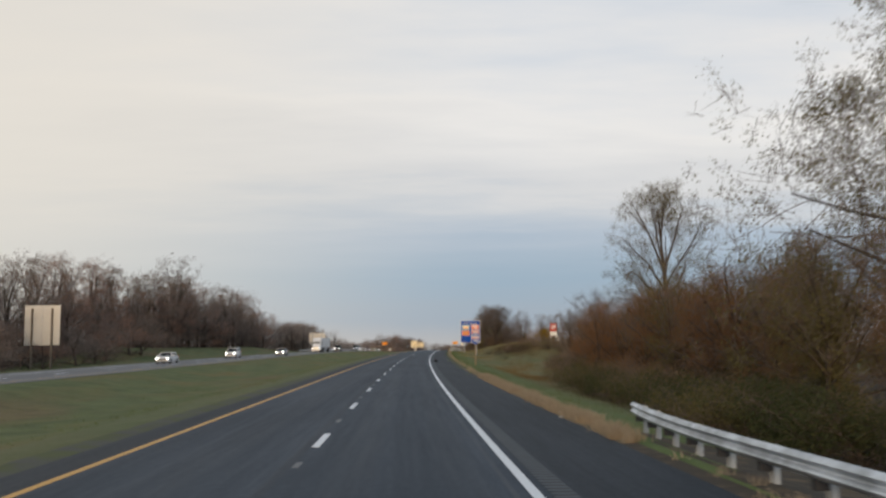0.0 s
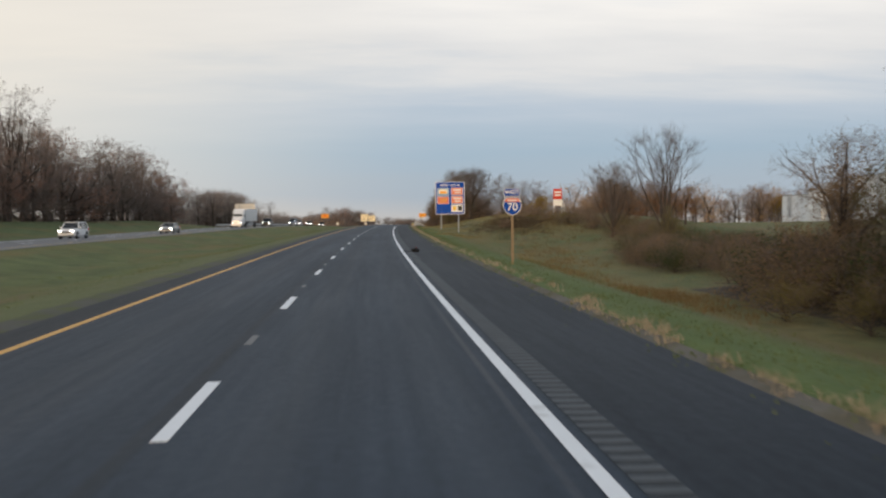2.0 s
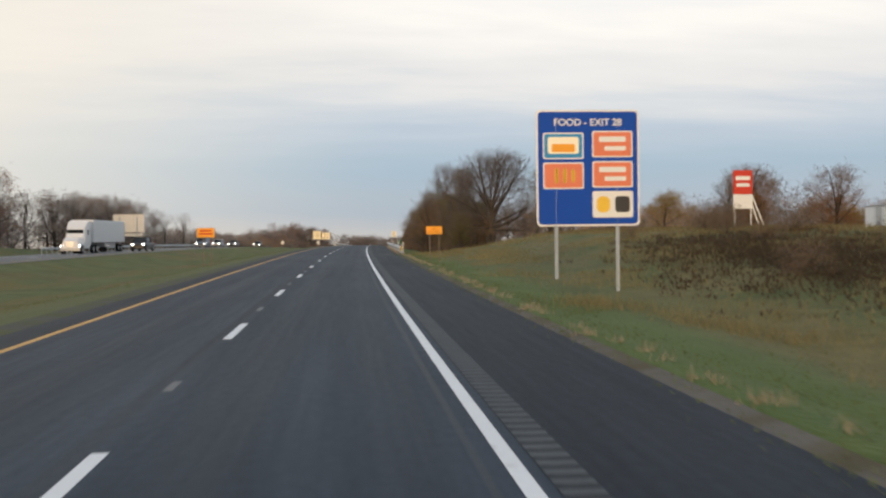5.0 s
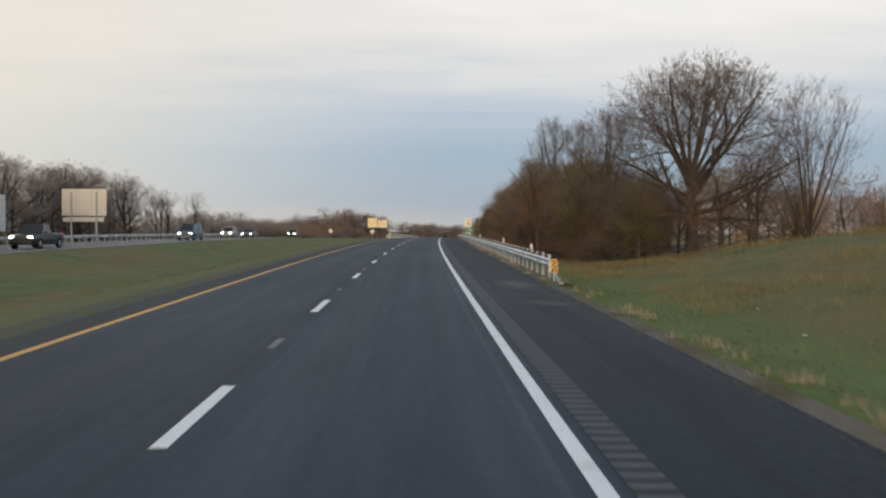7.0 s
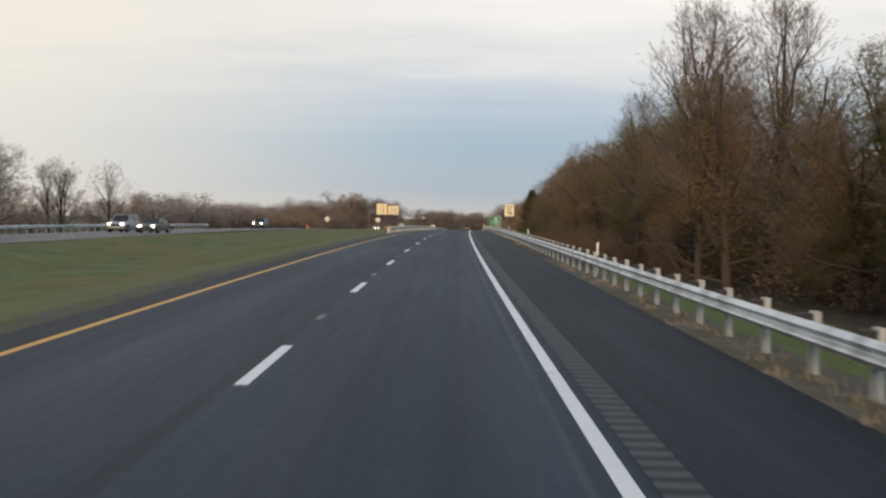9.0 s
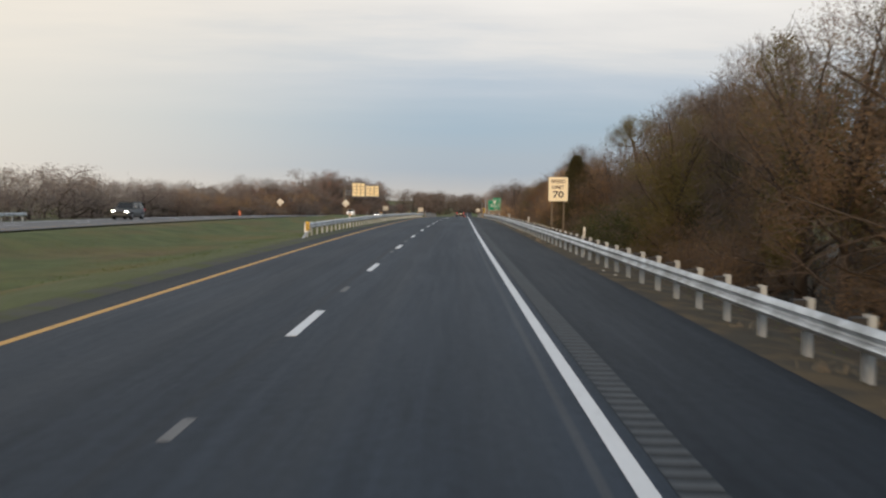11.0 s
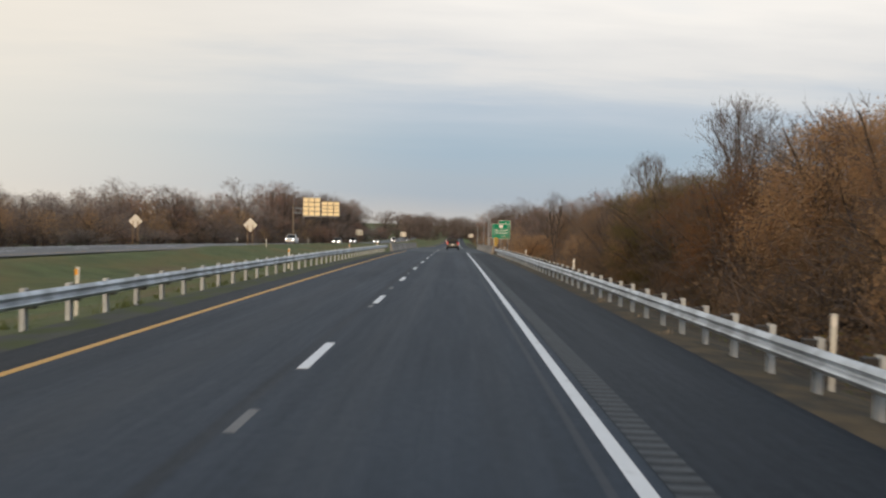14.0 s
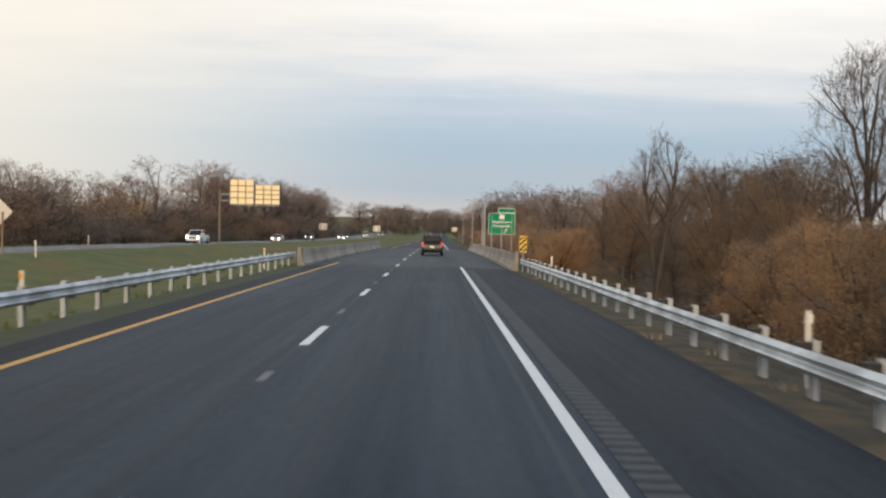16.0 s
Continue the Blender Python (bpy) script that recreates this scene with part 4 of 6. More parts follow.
part("shield_band", bm, M_SUNRED, sh, "red band of the shield")
bars(sh, 0.5, 0.06, 0, 2.75, M_SWHITE, -0.018)
lettering("writing", "70", 0.56, M_SWHITE, sh, 0, 2.40, -0.016, bold=0.008)
part("post", box(0, 0.07, 1.15, 0.11, 0.10, 4.3, 0.008), M_WOODPOST, sh, "plain wooden post")

# orange work-zone sign
og = thing("work_sign", "orange work-zone sign on two thin steel posts in the grass", "road sign", stand(212.6, 6.62))
face(og, "panel", 1.20, 0.60, 0, 2.13, M_ORANGE, 0, 0.04, 0.01)
for z0 in (1.85, 2.41):
    bars(og, 1.14, 0.012, 0, z0, M_SIGNINK, -0.006, "border")
lettering("writing", "END", 0.19, M_SIGNINK, og, 0, 2.24, -0.008)
lettering("writing", "ROAD WORK", 0.19, M_SIGNINK, og, 0, 2.00, -0.008)
sign_posts(og, (-0.33, 0.36), (-0.4, -0.4), 2.4, 0.026, M_GREYPOST, square=True)
og2 = thing("work_sign", "orange work-zone sign on one steel post in the median", "road sign", stand(210.5, -9.75))
face(og2, "panel", 1.20, 0.66, 0.12, 2.13, M_ORANGE, 0, 0.04, 0.01)
bars(og2, 0.8, 0.10, 0.12, 2.26, M_RED, -0.008)
bars(og2, 0.95, 0.10, 0.12, 2.05, M_RED, -0.008)
sign_posts(og2, (-0.05, 0.5), (-0.8, -0.8), 2.4, 0.026, M_GREYPOST, square=True)

# speed limit sign
sp = thing("speed_limit_sign", "white speed limit sign on two wooden posts behind the rail", "road sign", stand(376.3, 6.72))
face(sp, "panel", 1.18, 1.46, 0, 2.79, M_CREAM, 0, 0.06, 0.01)
lettering("writing", "SPEED", 0.29, M_FADEDINK, sp, 0, 3.25, -0.008, bold=0.008, stretch=1.12)
lettering("writing", "LIMIT", 0.29, M_FADEDINK, sp, 0, 2.90, -0.008, bold=0.006, stretch=1.12)
lettering("writing", "70", 0.55, M_BLACK, sp, 0, 2.45, -0.008, bold=0.010, stretch=1.22)
sign_posts(sp, (-0.36, 0.36), (-1.2, -1.3), 3.4, 0.045, M_GREYPOST, True)

# green exit sign past the bridge
gs = thing("exit_sign", "green exit guide sign with a tab on top, on steel posts", "road sign", stand(602, 10.1, 0.0))
face(gs, "border", 4.0, 3.2, 0, 3.75, M_SWHITE, 0, 0.18, 0.03, "white rim")
face(gs, "panel", 3.88, 3.08, 0, 3.75, M_GREEN, -0.008, 0.15, 0.01)
face(gs, "tab", 2.5, 0.72, 0.7, 5.72, M_SWHITE, 0, 0.1, 0.03, "white rim of the tab")
face(gs, "tab", 2.38, 0.60, 0.7, 5.72, M_GREEN, -0.008, 0.08, 0.01)
face(gs, "route_panel", 0.75, 0.66, 0, 4.78, M_SWHITE, -0.014, 0.05, 0.005)
lettering("writing", "Hagerstown", 0.58, M_SWHITE, gs, 0, 4.02, -0.02, bold=0.008)
lettering("writing", "Downsville", 0.58, M_SWHITE, gs, 0, 3.40, -0.02, bold=0.008)
bm = slab([(0.25, 2.45), (0.45, 2.45), (0.75, 2.85), (0.85, 2.75), (0.9, 3.0), (0.6, 3.0), (0.66, 2.93)], 0.005)
bmesh.ops.translate(bm, verts=bm.verts, vec=(0, -0.016, 0))
part("arrow", bm, M_SWHITE, gs)
sign_posts(gs, (-1.5, 0.0, 1.5), (-1.2, -1.2, -1.2), 5.2, 0.08)


def back_panel(s, u0, u1, z0, z1, label, low=None, posts=None, turn=0.0, post_mat=None):
    """The unpainted back of a sign for the other carriageway: aluminium panels, rails and I-posts."""
    w, h = abs(u1 - u0), z1 - z0
    root = thing("sign_back", label, "road sign", stand(s, (u0 + u1) / 2, 0, turn), "signs seen from behind")
    n = max(2, int(round(w / 1.8)))
    for i in range(n):
        part("panel", box(-w / 2 + w * (i + 0.5) / n, 0, (z0 + z1) / 2, w / n - 0.015, 0.03, h, 0.004), M_ALU, root)
    for k in range(3):
        part("stiffener", box(0, -0.03, z0 + h * (k + 0.5) / 3, w * 0.98, 0.05, 0.06), M_ALU, root)
    if low:
        part("lower_panel", box(-w * 0.02, 0, z0 - 0.45, w * 0.92, 0.03, 0.55, 0.004), M_ALU, root)
    for x in (posts or (-w * 0.28, w * 0.28)):
        part("post", box(x, -0.14, (z1 - 0.4 - 1.2) / 2, 0.20, 0.16, z1 - 0.4 + 1.2, 0.01), post_mat or M_GREYPOST, root)
    return root


back_panel(111.0, -47.85, -43.5, 2.5, 7.4, "pale back of a large road sign on two posts")
back_panel(318.5, -45.35, -39.75, 3.0, 6.35, "pale back of a wide road sign on two posts", low=True, post_mat=M_POST)

# cantilever gantry over the other carriageway
cg = thing("cantilever_sign", "gantry arm with two pale panel backs on a tall pole", "gantry sign", stand(629.6, -32.4, 0.0))
part("pole", tube((-8.2, 8.0, -1.5), (-8.2, 8.0, 9.6), 0.28, 0.20, 14), M_GREYPOST, cg, "tapered steel pole")
for z in (7.1, 8.3):
    part("arm", tube((-8.2, 8.0, z + 0.3), (4.6, 0.3, z), 0.10, 0.08, 8), M_POST, cg)
for i in range(8):
    f = i / 7.5
    part("brace", tube((-8.2 + 12.8 * f, 8 - 7.7 * f, 7.4 - 0.3 * f), (-8.2 + 12.8 * (f + 0.06), 8 - 7.7 * (f + 0.06), 8.6 - 0.3 * f), 0.04, 0.04, 6), M_POST, cg)
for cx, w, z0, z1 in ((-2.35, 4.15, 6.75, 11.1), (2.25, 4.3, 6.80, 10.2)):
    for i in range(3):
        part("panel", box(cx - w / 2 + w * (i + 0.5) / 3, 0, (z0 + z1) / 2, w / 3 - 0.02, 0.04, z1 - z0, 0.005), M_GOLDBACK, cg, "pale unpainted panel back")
    for k in range(3):
        part("stiffener", box(cx, -0.05, z0 + (z1 - z0) * (0.25 + 0.25 * k), w, 0.06, 0.13), M_GREYPOST, cg)
    for i in range(1, 3):
        part("bracket", box(cx - w / 2 + w * i / 3, -0.08, (z0 + z1) / 2, 0.12, 0.08, z1 - z0), M_GREYPOST, cg)
part("walkway", box(0.0, -0.5, 6.55, 9.0, 0.8, 0.10, 0.01), M_POST, cg)


def diamond(s, u, z, size):
    root = thing("warning_sign", "pale back of a diamond warning sign on two posts", "road sign", stand(s, u), "signs seen from behind")
    h = size / 2 * math.sqrt(2)
    part("panel", slab([(0, z + h), (h, z), (0, z - h), (-h, z)], 0.01, 0.002), M_ALU, root)
    for x in (-0.3, 0.3):
        part("post", box(x, -0.05, (z - 0.8) / 2, 0.08, 0.07, z + 0.8, 0.006), M_WOODPOST, root)


diamond(516.5, -38.3, 2.75, 1.22)
diamond(515.3, -24.1, 2.62, 1.22)
for s, u, z in ((830.0, -24.0, 3.6), (960.0, 9.0, 3.0), (780.0, -39.0, 4.0)):
    back_panel(s, u - 1.4, u + 1.4, z - 1.1, z + 1.1, "small pale road sign far off on two posts")

# utility and lamp poles past the bridge


def lamp_pole(s, u, h):
    root = thing("light_pole", "slender grey light pole with a curved arm past the bridge", "light pole", stand(s, u, float(ground_height(s, u))), "light poles")
    part("pole", tube((0, 0, -0.5), (0, 0, h), 0.13, 0.07, 10), M_POST, root)
    part("arm", tube((0, 0, h - 0.1), (-2.2, 0, h + 0.5), 0.05, 0.04, 8), M_POST, root)
    part("lamp_head", box(-2.5, 0, h + 0.5, 0.7, 0.28, 0.14, 0.04), M_POST, root)


for s, u, h in ((596.0, 7.2, 7.0), (650.0, 9.5, 9.5), (705.0, 9.5, 9.5), (800.0, 9.5, 9.5)):
    lamp_pole(s, u, h)

# red and white advertising board on leaning struts, far across the field
ad = thing("billboard", "red and white advertising board on white struts beyond the shrubs", "billboard", stand(210.0, 29.2, 0.0))
face(ad, "board", 1.45, 1.75, 0, 5.40, M_RED, 0, 0.02, 0.06, "red upper board")
face(ad, "board", 1.45, 1.05, 0, 3.98, M_SWHITE, 0, 0.02, 0.06, "white lower board")
bars(ad, 1.1, 0.3, 0, 5.7, M_SWHITE)
bars(ad, 1.0, 0.25, 0, 5.2, M_SWHITE)
sign_posts(ad, (-0.62, 0.62), (1.2, 1.2), 6.25, 0.06, M_SWHITE)
part("strut", tube((0.65, 0.1, 4.6), (1.7, 0.1, 2.0), 0.06, 0.06, 8), M_SWHITE, ad)
part("strut", tube((0.65, 0.1, 4.0), (1.3, 0.1, 2.0), 0.06, 0.06, 8), M_SWHITE, ad)

# large white warehouse far across the field
wh = thing("warehouse", "long white metal-clad warehouse with stepped bays and loading doors", "building", stand(0, 0))
for s0, s1, u, top, doors in ((372, 402, 137.5, 9.2, (394.5,)), (361, 372, 135.5, 10.0, ()), (333, 361, 137.0, 12.0, (354.5, 340.5)), (290, 333, 135.0, 12.8, (318, 304))):
    mid = (s0 + s1) / 2
    c = stand(mid, u + 20, 0)
    part("wall", box(0, 0, top / 2 - 2.0, 40, s1 - s0, top + 4.0), M_WALLWHITE, wh, "", c)
    part("roof", box(0, 0, top + 0.10, 40.5, s1 - s0 + 0.3, 0.2), M_WALLGREY, wh, "", c)
    n = max(2, round((s1 - s0) / 5.0))
    for i in range(n + 1):
        part("cladding_seam", box(-20.02, -(s1 - s0) / 2 + 0.1 + (s1 - s0 - 0.2) * i / n, top / 2, 0.06, 0.12, top), M_WALLPALE, wh, "", c)
    for d in doors:
        part("bay_panel", box(-20.03, d - mid, top / 2 + 0.4, 0.08, 3.4, top - 1.4), M_WALLPALE, wh, "grey panel above a loading bay", c)
        part("loading_door", box(-20.07, d - mid, 3.4, 0.10, 1.5, 3.2), M_WALLGREY, wh, "", c)
    if len(doors) > 1:
        part("dock_edge", box(-20.3, 0, 1.3, 0.7, s1 - s0 - 0.4, 0.3), M_WALLGREY, wh, "dark edge of the loading dock", c)

# shredded tyre and litter on the shoulder
tyre = thing("tyre_scrap", "crumpled black bag and tyre scrap on the shoulder", "debris", lie(109.0, 2.54, -0.03) @ Matrix.Diagonal((0.9, 0.9, 0.9, 1)))


def crumple(n, seed, sx, sy, sz):
    rnd = random.Random(seed)
    bm = bmesh.new()
    bmesh.ops.create_icosphere(bm, subdivisions=3, radius=1)
    for v in bm.verts:
        k = 1 + 0.28 * noise.noise(v.co * 2.1 + Vector((seed, 0, 0))) + 0.16 * noise.noise(v.co * 5.0 + Vector((0, seed, 0)))
        v.co = Vector((v.co.x * sx * k, v.co.y * sy * k, max(v.co.z * sz * k + sz * 0.75, 0.0)))
    return bm


part("bag", crumple(3, 7, 0.25, 0.28, 0.15), M_TYRE, tyre, smooth=False)
bm = crumple(3, 9, 0.30, 0.12, 0.05)
bmesh.ops.translate(bm, verts=bm.verts, vec=(-0.5, -0.05, 0))
part("tyre_tread", bm, M_TYRE, tyre)
bm = crumple(3, 11, 0.06, 0.05, 0.05)
bmesh.ops.translate(bm, verts=bm.verts, vec=(0.05, 0.05, 0.24))
part("rag", bm, mat("faded_red_cloth", (0.16, 0.03, 0.03), 0.9), tyre, "dull red rag")
M_LITTER = mat("pale_litter", (0.55, 0.55, 0.52), 0.7, var=0.2, scale=3)
lit_me = bm_mesh("litter", crumple(2, 21, 0.11, 0.16, 0.04), M_LITTER)
rl = random.Random(5)
for s, u in ((128, 4.9), (131, 5.3), (140, 5.4), (122, 4.2), (136, 5.9), (116, 6.4), (199, 4.2), (214.6, 7.2), (221, 8.1), (206, 6.4), (150, 5.6), (226, 9.0), (40, 5.8), (346, 5.1), (347.5, 5.0), (26, 4.9), (24, 4.6)):
    ob = new("litter", lit_me)
    ob.matrix_world = lie(s, u, max(float(ground_height(s, u)), -0.16) + 0.0 if u < 5.7 else float(ground_height(s, u)) + 0.03, rl.uniform(0, 360)) @ Matrix.Diagonal((rl.uniform(0.25, 0.55),) * 2 + (0.4, 1))
    tagged(ob, "crumpled scrap of pale litter beside the road", "litter", "roadside litter")

drum = thing("traffic_drum", "orange traffic drum standing beside the far carriageway", "traffic drum", lie(466.0, -34.6, 0.0) @ Matrix.Diagonal((0.75, 0.75, 0.8, 1)))
part("barrel", tube((0, 0, 0), (0, 0, 0.95), 0.29, 0.22, 16), M_SUNRED, drum)
for z in (0.35, 0.65):
    part("band", tube((0, 0, z), (0, 0, z + 0.12), 0.275 - 0.07 * z, 0.27 - 0.07 * z, 16), M_SWHITE, drum)
part("base", tube((0, 0, 0), (0, 0, 0.06), 0.42, 0.40, 16), M_TYRE, drum)

# ---------------------------------------------------------------- vehicles


def loft(stations, material_slots=None):
    """Rounded cross sections along y: (y, half width low, half width high, z low, z high)."""
    bm = bmesh.new()
    rings = []
    for y, wl, wh, zl, zh in stations:
        r = min(0.10, (zh - zl) * 0.3)
        pts = [(-wl + r * 0.5, zl), (wl - r * 0.5, zl), (wl, zl + r), (max(wl, wh) * 1.0, (zl + zh) / 2), (wh, zh - r * 0.7), (wh - r, zh), (-wh + r, zh), (-wh, zh - r * 0.7), (-max(wl, wh), (zl + zh) / 2), (-wl, zl + r)]
        rings.append([bm.verts.new((x, y, z)) for x, z in pts])
    for a, b in zip(rings, rings[1:]):
        for i in range(len(a)):
            bm.faces.new((a[i], a[(i + 1) % len(a)], b[(i + 1) % len(a)], b[i]))
    bm.faces.new(rings[0][::-1])
    bm.faces.new(rings[-1])
    return bm


def wheel(root, x, y, r, w):
    t = part("wheel", tube((x - w / 2, y, r), (x + w / 2, y, r), r, r, 20), M_TYRE, root)
    side = 1 if x > 0 else -1
    part("rim", tube((x + side * (w / 2 - 0.02), y, r), (x + side * (w / 2 + 0.012), y, r), r * 0.62, r * 0.55, 14), M_RIM, t, "alloy rim")


CARS = {  # length, half width, belt height, roof height, hood height, cabin from-to (fractions of length from the tail), wheel radius, clearance
    "sedan": (4.75, 0.90, 0.92, 1.44, 0.88, (0.12, 0.26, 0.60, 0.74), 0.32, 0.20),
    "suv": (4.65, 0.93, 1.08, 1.74, 1.04, (0.01, 0.09, 0.60, 0.72), 0.36, 0.26),
    "pickup": (5.70, 0.98, 1.15, 1.88, 1.12, (0.40, 0.43, 0.64, 0.73), 0.39, 0.30),
    "van": (5.30, 0.97, 1.15, 2.02, 1.05, (0.01, 0.05, 0.72, 0.86), 0.36, 0.24),
}


def car(kind, s, u, turn, material, colour_words, group=""):
    L, W, belt, roof, hood, (c0, c1, c2, c3), wr, cl = CARS[kind]
    names = {"sedan": "sedan", "suv": "sport utility vehicle", "pickup": "pickup truck", "van": "van"}
    where = "on the road ahead" if turn == 0 else "on the far carriageway with headlights on"
    root = thing({"suv": "suv"}.get(kind, kind), "%s %s %s" % (colour_words, names[kind], where), "pickup" if kind == "pickup" else ("van" if kind == "van" else "car"), lie(s, u, 0.004, turn), group)
    y0 = -L / 2
    Y = lambda f: y0 + L * f
    st = [(Y(0.0), W * 0.86, W * 0.84, cl + 0.22, belt * 0.84), (Y(0.02), W * 0.95, W * 0.92, cl + 0.06, belt * 0.97), (Y(0.10), W, W * 0.96, cl, belt),
          (Y(0.5), W, W * 0.96, cl, belt), (Y(c3), W, W * 0.95, cl, belt), (Y(c3 + (1 - c3) * 0.45), W * 0.99, W * 0.92, cl, hood), (Y(0.955), W * 0.94, W * 0.84, cl + 0.04, hood - 0.08), (Y(1.0), W * 0.80, W * 0.72, cl + 0.14, hood - 0.24)]
    if kind == "pickup":
        st[2] = (Y(0.10), W, W * 0.97, cl, belt)
    part("body", loft(st), material, root, smooth=False)
    # cabin: glass block with painted roof and pillars
    tw = W * 0.76
    bm = bmesh.new()
    lo = [(-W * 0.93, Y(c0)), (W * 0.93, Y(c0)), (W * 0.93, Y(c3)), (-W * 0.93, Y(c3))]
    hi = [(-tw, Y(c1)), (tw, Y(c1)), (tw, Y(c2)), (-tw, Y(c2))]
    a = [bm.verts.new((x, y, belt - 0.03)) for x, y in lo]
    b = [bm.verts.new((x, y, roof - 0.05)) for x, y in hi]
    for i in range(4):
        bm.faces.new((a[i], a[(i + 1) % 4], b[(i + 1) % 4], b[i]))
    bm.faces.new(b)
    part("window_glass", bm, M_GLASS, root, "dark tinted glass")
    part("roof", box(0, (Y(c1) + Y(c2)) / 2, roof - 0.03, tw * 2 + 0.03, Y(c2) - Y(c1) + 0.05, 0.07, 0.03), material, root)
    for i in range(4):
        part("pillar", tube((*[v * 1.003 for v in lo[i]], belt - 0.03), (*[v * 1.003 for v in hi[i]], roof - 0.04), 0.05, 0.045, 6), material, root)
    if kind in ("suv", "van", "sedan"):
        ym = (Y(c1) + Y(c2)) / 2
        for sx in (-1, 1):
            part("pillar", tube((sx * W * 0.94, ym, belt - 0.03), (sx * (tw + 0.005), ym, roof - 0.04), 0.045, 0.04, 6), material, root)
    if kind == "pickup":
        # black plate on the closed body, in place of the bed's dark hollow
        part("cargo_bed", box(0, Y(0.20), belt + 0.005, W * 1.6, L * 0.36, 0.02), M_BLACK, root, "flat black plate standing in for the open cargo bed")
    for sx in (-1, 1):
        for f in (0.19, 0.81):
            wheel(root, sx * (W - 0.09), Y(f), wr, 0.21)
            part("wheel_arch", tube((sx * (W - 0.02), Y(f), wr + 0.02), (sx * (W + 0.008), Y(f), wr + 0.02), wr * 1.17, wr * 1.17, 18), M_DARK, root)
        part("headlight", box(sx * W * 0.66, Y(0.985), hood - 0.24, 0.34, 0.12, 0.14, 0.03), M_HEAD if turn else M_RIM, root, "headlight")
        tall = 0.42 if kind in ("suv", "van") else 0.2
        part("tail_light", box(sx * W * 0.86, Y(0.012), belt - 0.12, 0.16, 0.10, tall, 0.03), M_TAIL, root, "red tail light")
        part("mirror", box(sx * (W + 0.10), Y(c3) - 0.25, belt + 0.08, 0.20, 0.12, 0.15, 0.03), material, root)
    part("grille", box(0, Y(0.998), hood - 0.34, W * 1.0, 0.06, 0.20, 0.02), M_DARK, root, "black grille")
    part("bumper", box(0, Y(0.0) + 0.02, cl + 0.30, W * 1.78, 0.16, 0.24, 0.05), M_DARK if kind == "suv" else material, root)
    part("bumper", box(0, Y(0.985), cl + 0.24, W * 1.70, 0.16, 0.20, 0.05), material, root)
    part("number_plate", box(0, Y(0.0) - 0.015, belt * 0.70, 0.32, 0.02, 0.16), M_SWHITE, root, "plain pale plate")
    if kind == "suv":
        part("rear_window", box(0, Y(c0) + 0.03, (belt + roof) / 2 + 0.02, W * 1.34, 0.03, (roof - belt) * 0.52), M_GLASS, root)
        for sx in (-1, 1):
            part("roof_rail", tube((sx * tw * 0.85, Y(c1) + 0.2, roof + 0.05), (sx * tw * 0.85, Y(c2) - 0.3, roof + 0.05), 0.022, 0.022, 6), M_DARK, root)
    return root


P_BLACK, P_WHITE, P_SILVER = paint("black_car_paint", (0.010, 0.011, 0.013), 0.0), paint("white_car_paint", (0.70, 0.71, 0.72), 0.0), paint("silver_car_paint", (0.36, 0.37, 0.39), 0.5)
P_GREY, P_RED, P_BLUE = paint("dark_grey_car_paint", (0.07, 0.075, 0.08)), paint("dark_red_car_paint", (0.16, 0.015, 0.015)), paint("slate_blue_car_paint", (0.09, 0.12, 0.17))
car("suv", 545.0, 0.05, 0, P_BLACK, "black")
car("sedan", 775.0, 0.0, 0, P_RED, "dark red")
car("van", 860.0, -3.66, 0, P_WHITE, "white")
NEAR, FAR = -28.6, -32.3
for kind, s, u, p, w in (("sedan", 118.0, FAR, P_WHITE, "white"), ("suv", 157.0, FAR, P_WHITE, "white"), ("sedan", 184.0, NEAR, P_SILVER, "silver"),
                         ("pickup", 273.0, NEAR, P_BLACK, "black"), ("van", 316.0, NEAR, P_BLUE, "slate blue"), ("sedan", 350.0, NEAR, P_GREY, "dark grey"),
                         ("suv", 352.0, FAR, P_SILVER, "silver"), ("suv", 411.0, FAR, P_GREY, "dark grey"), ("pickup", 590.0, FAR, P_WHITE, "white"),
                         ("sedan", 632.0, NEAR, P_SILVER, "silver"), ("suv", 700.0, FAR, P_GREY, "dark grey"), ("sedan", 742.0, NEAR, P_WHITE, "white"),
                         ("sedan", 790.0, FAR, P_BLACK, "black"), ("van", 835.0, NEAR, P_SILVER, "silver"), ("suv", 880.0, FAR, P_WHITE, "white"), ("sedan", 930.0, NEAR, P_GREY, "dark grey")):
    car(kind, s, u, 180, p, w, "oncoming traffic")


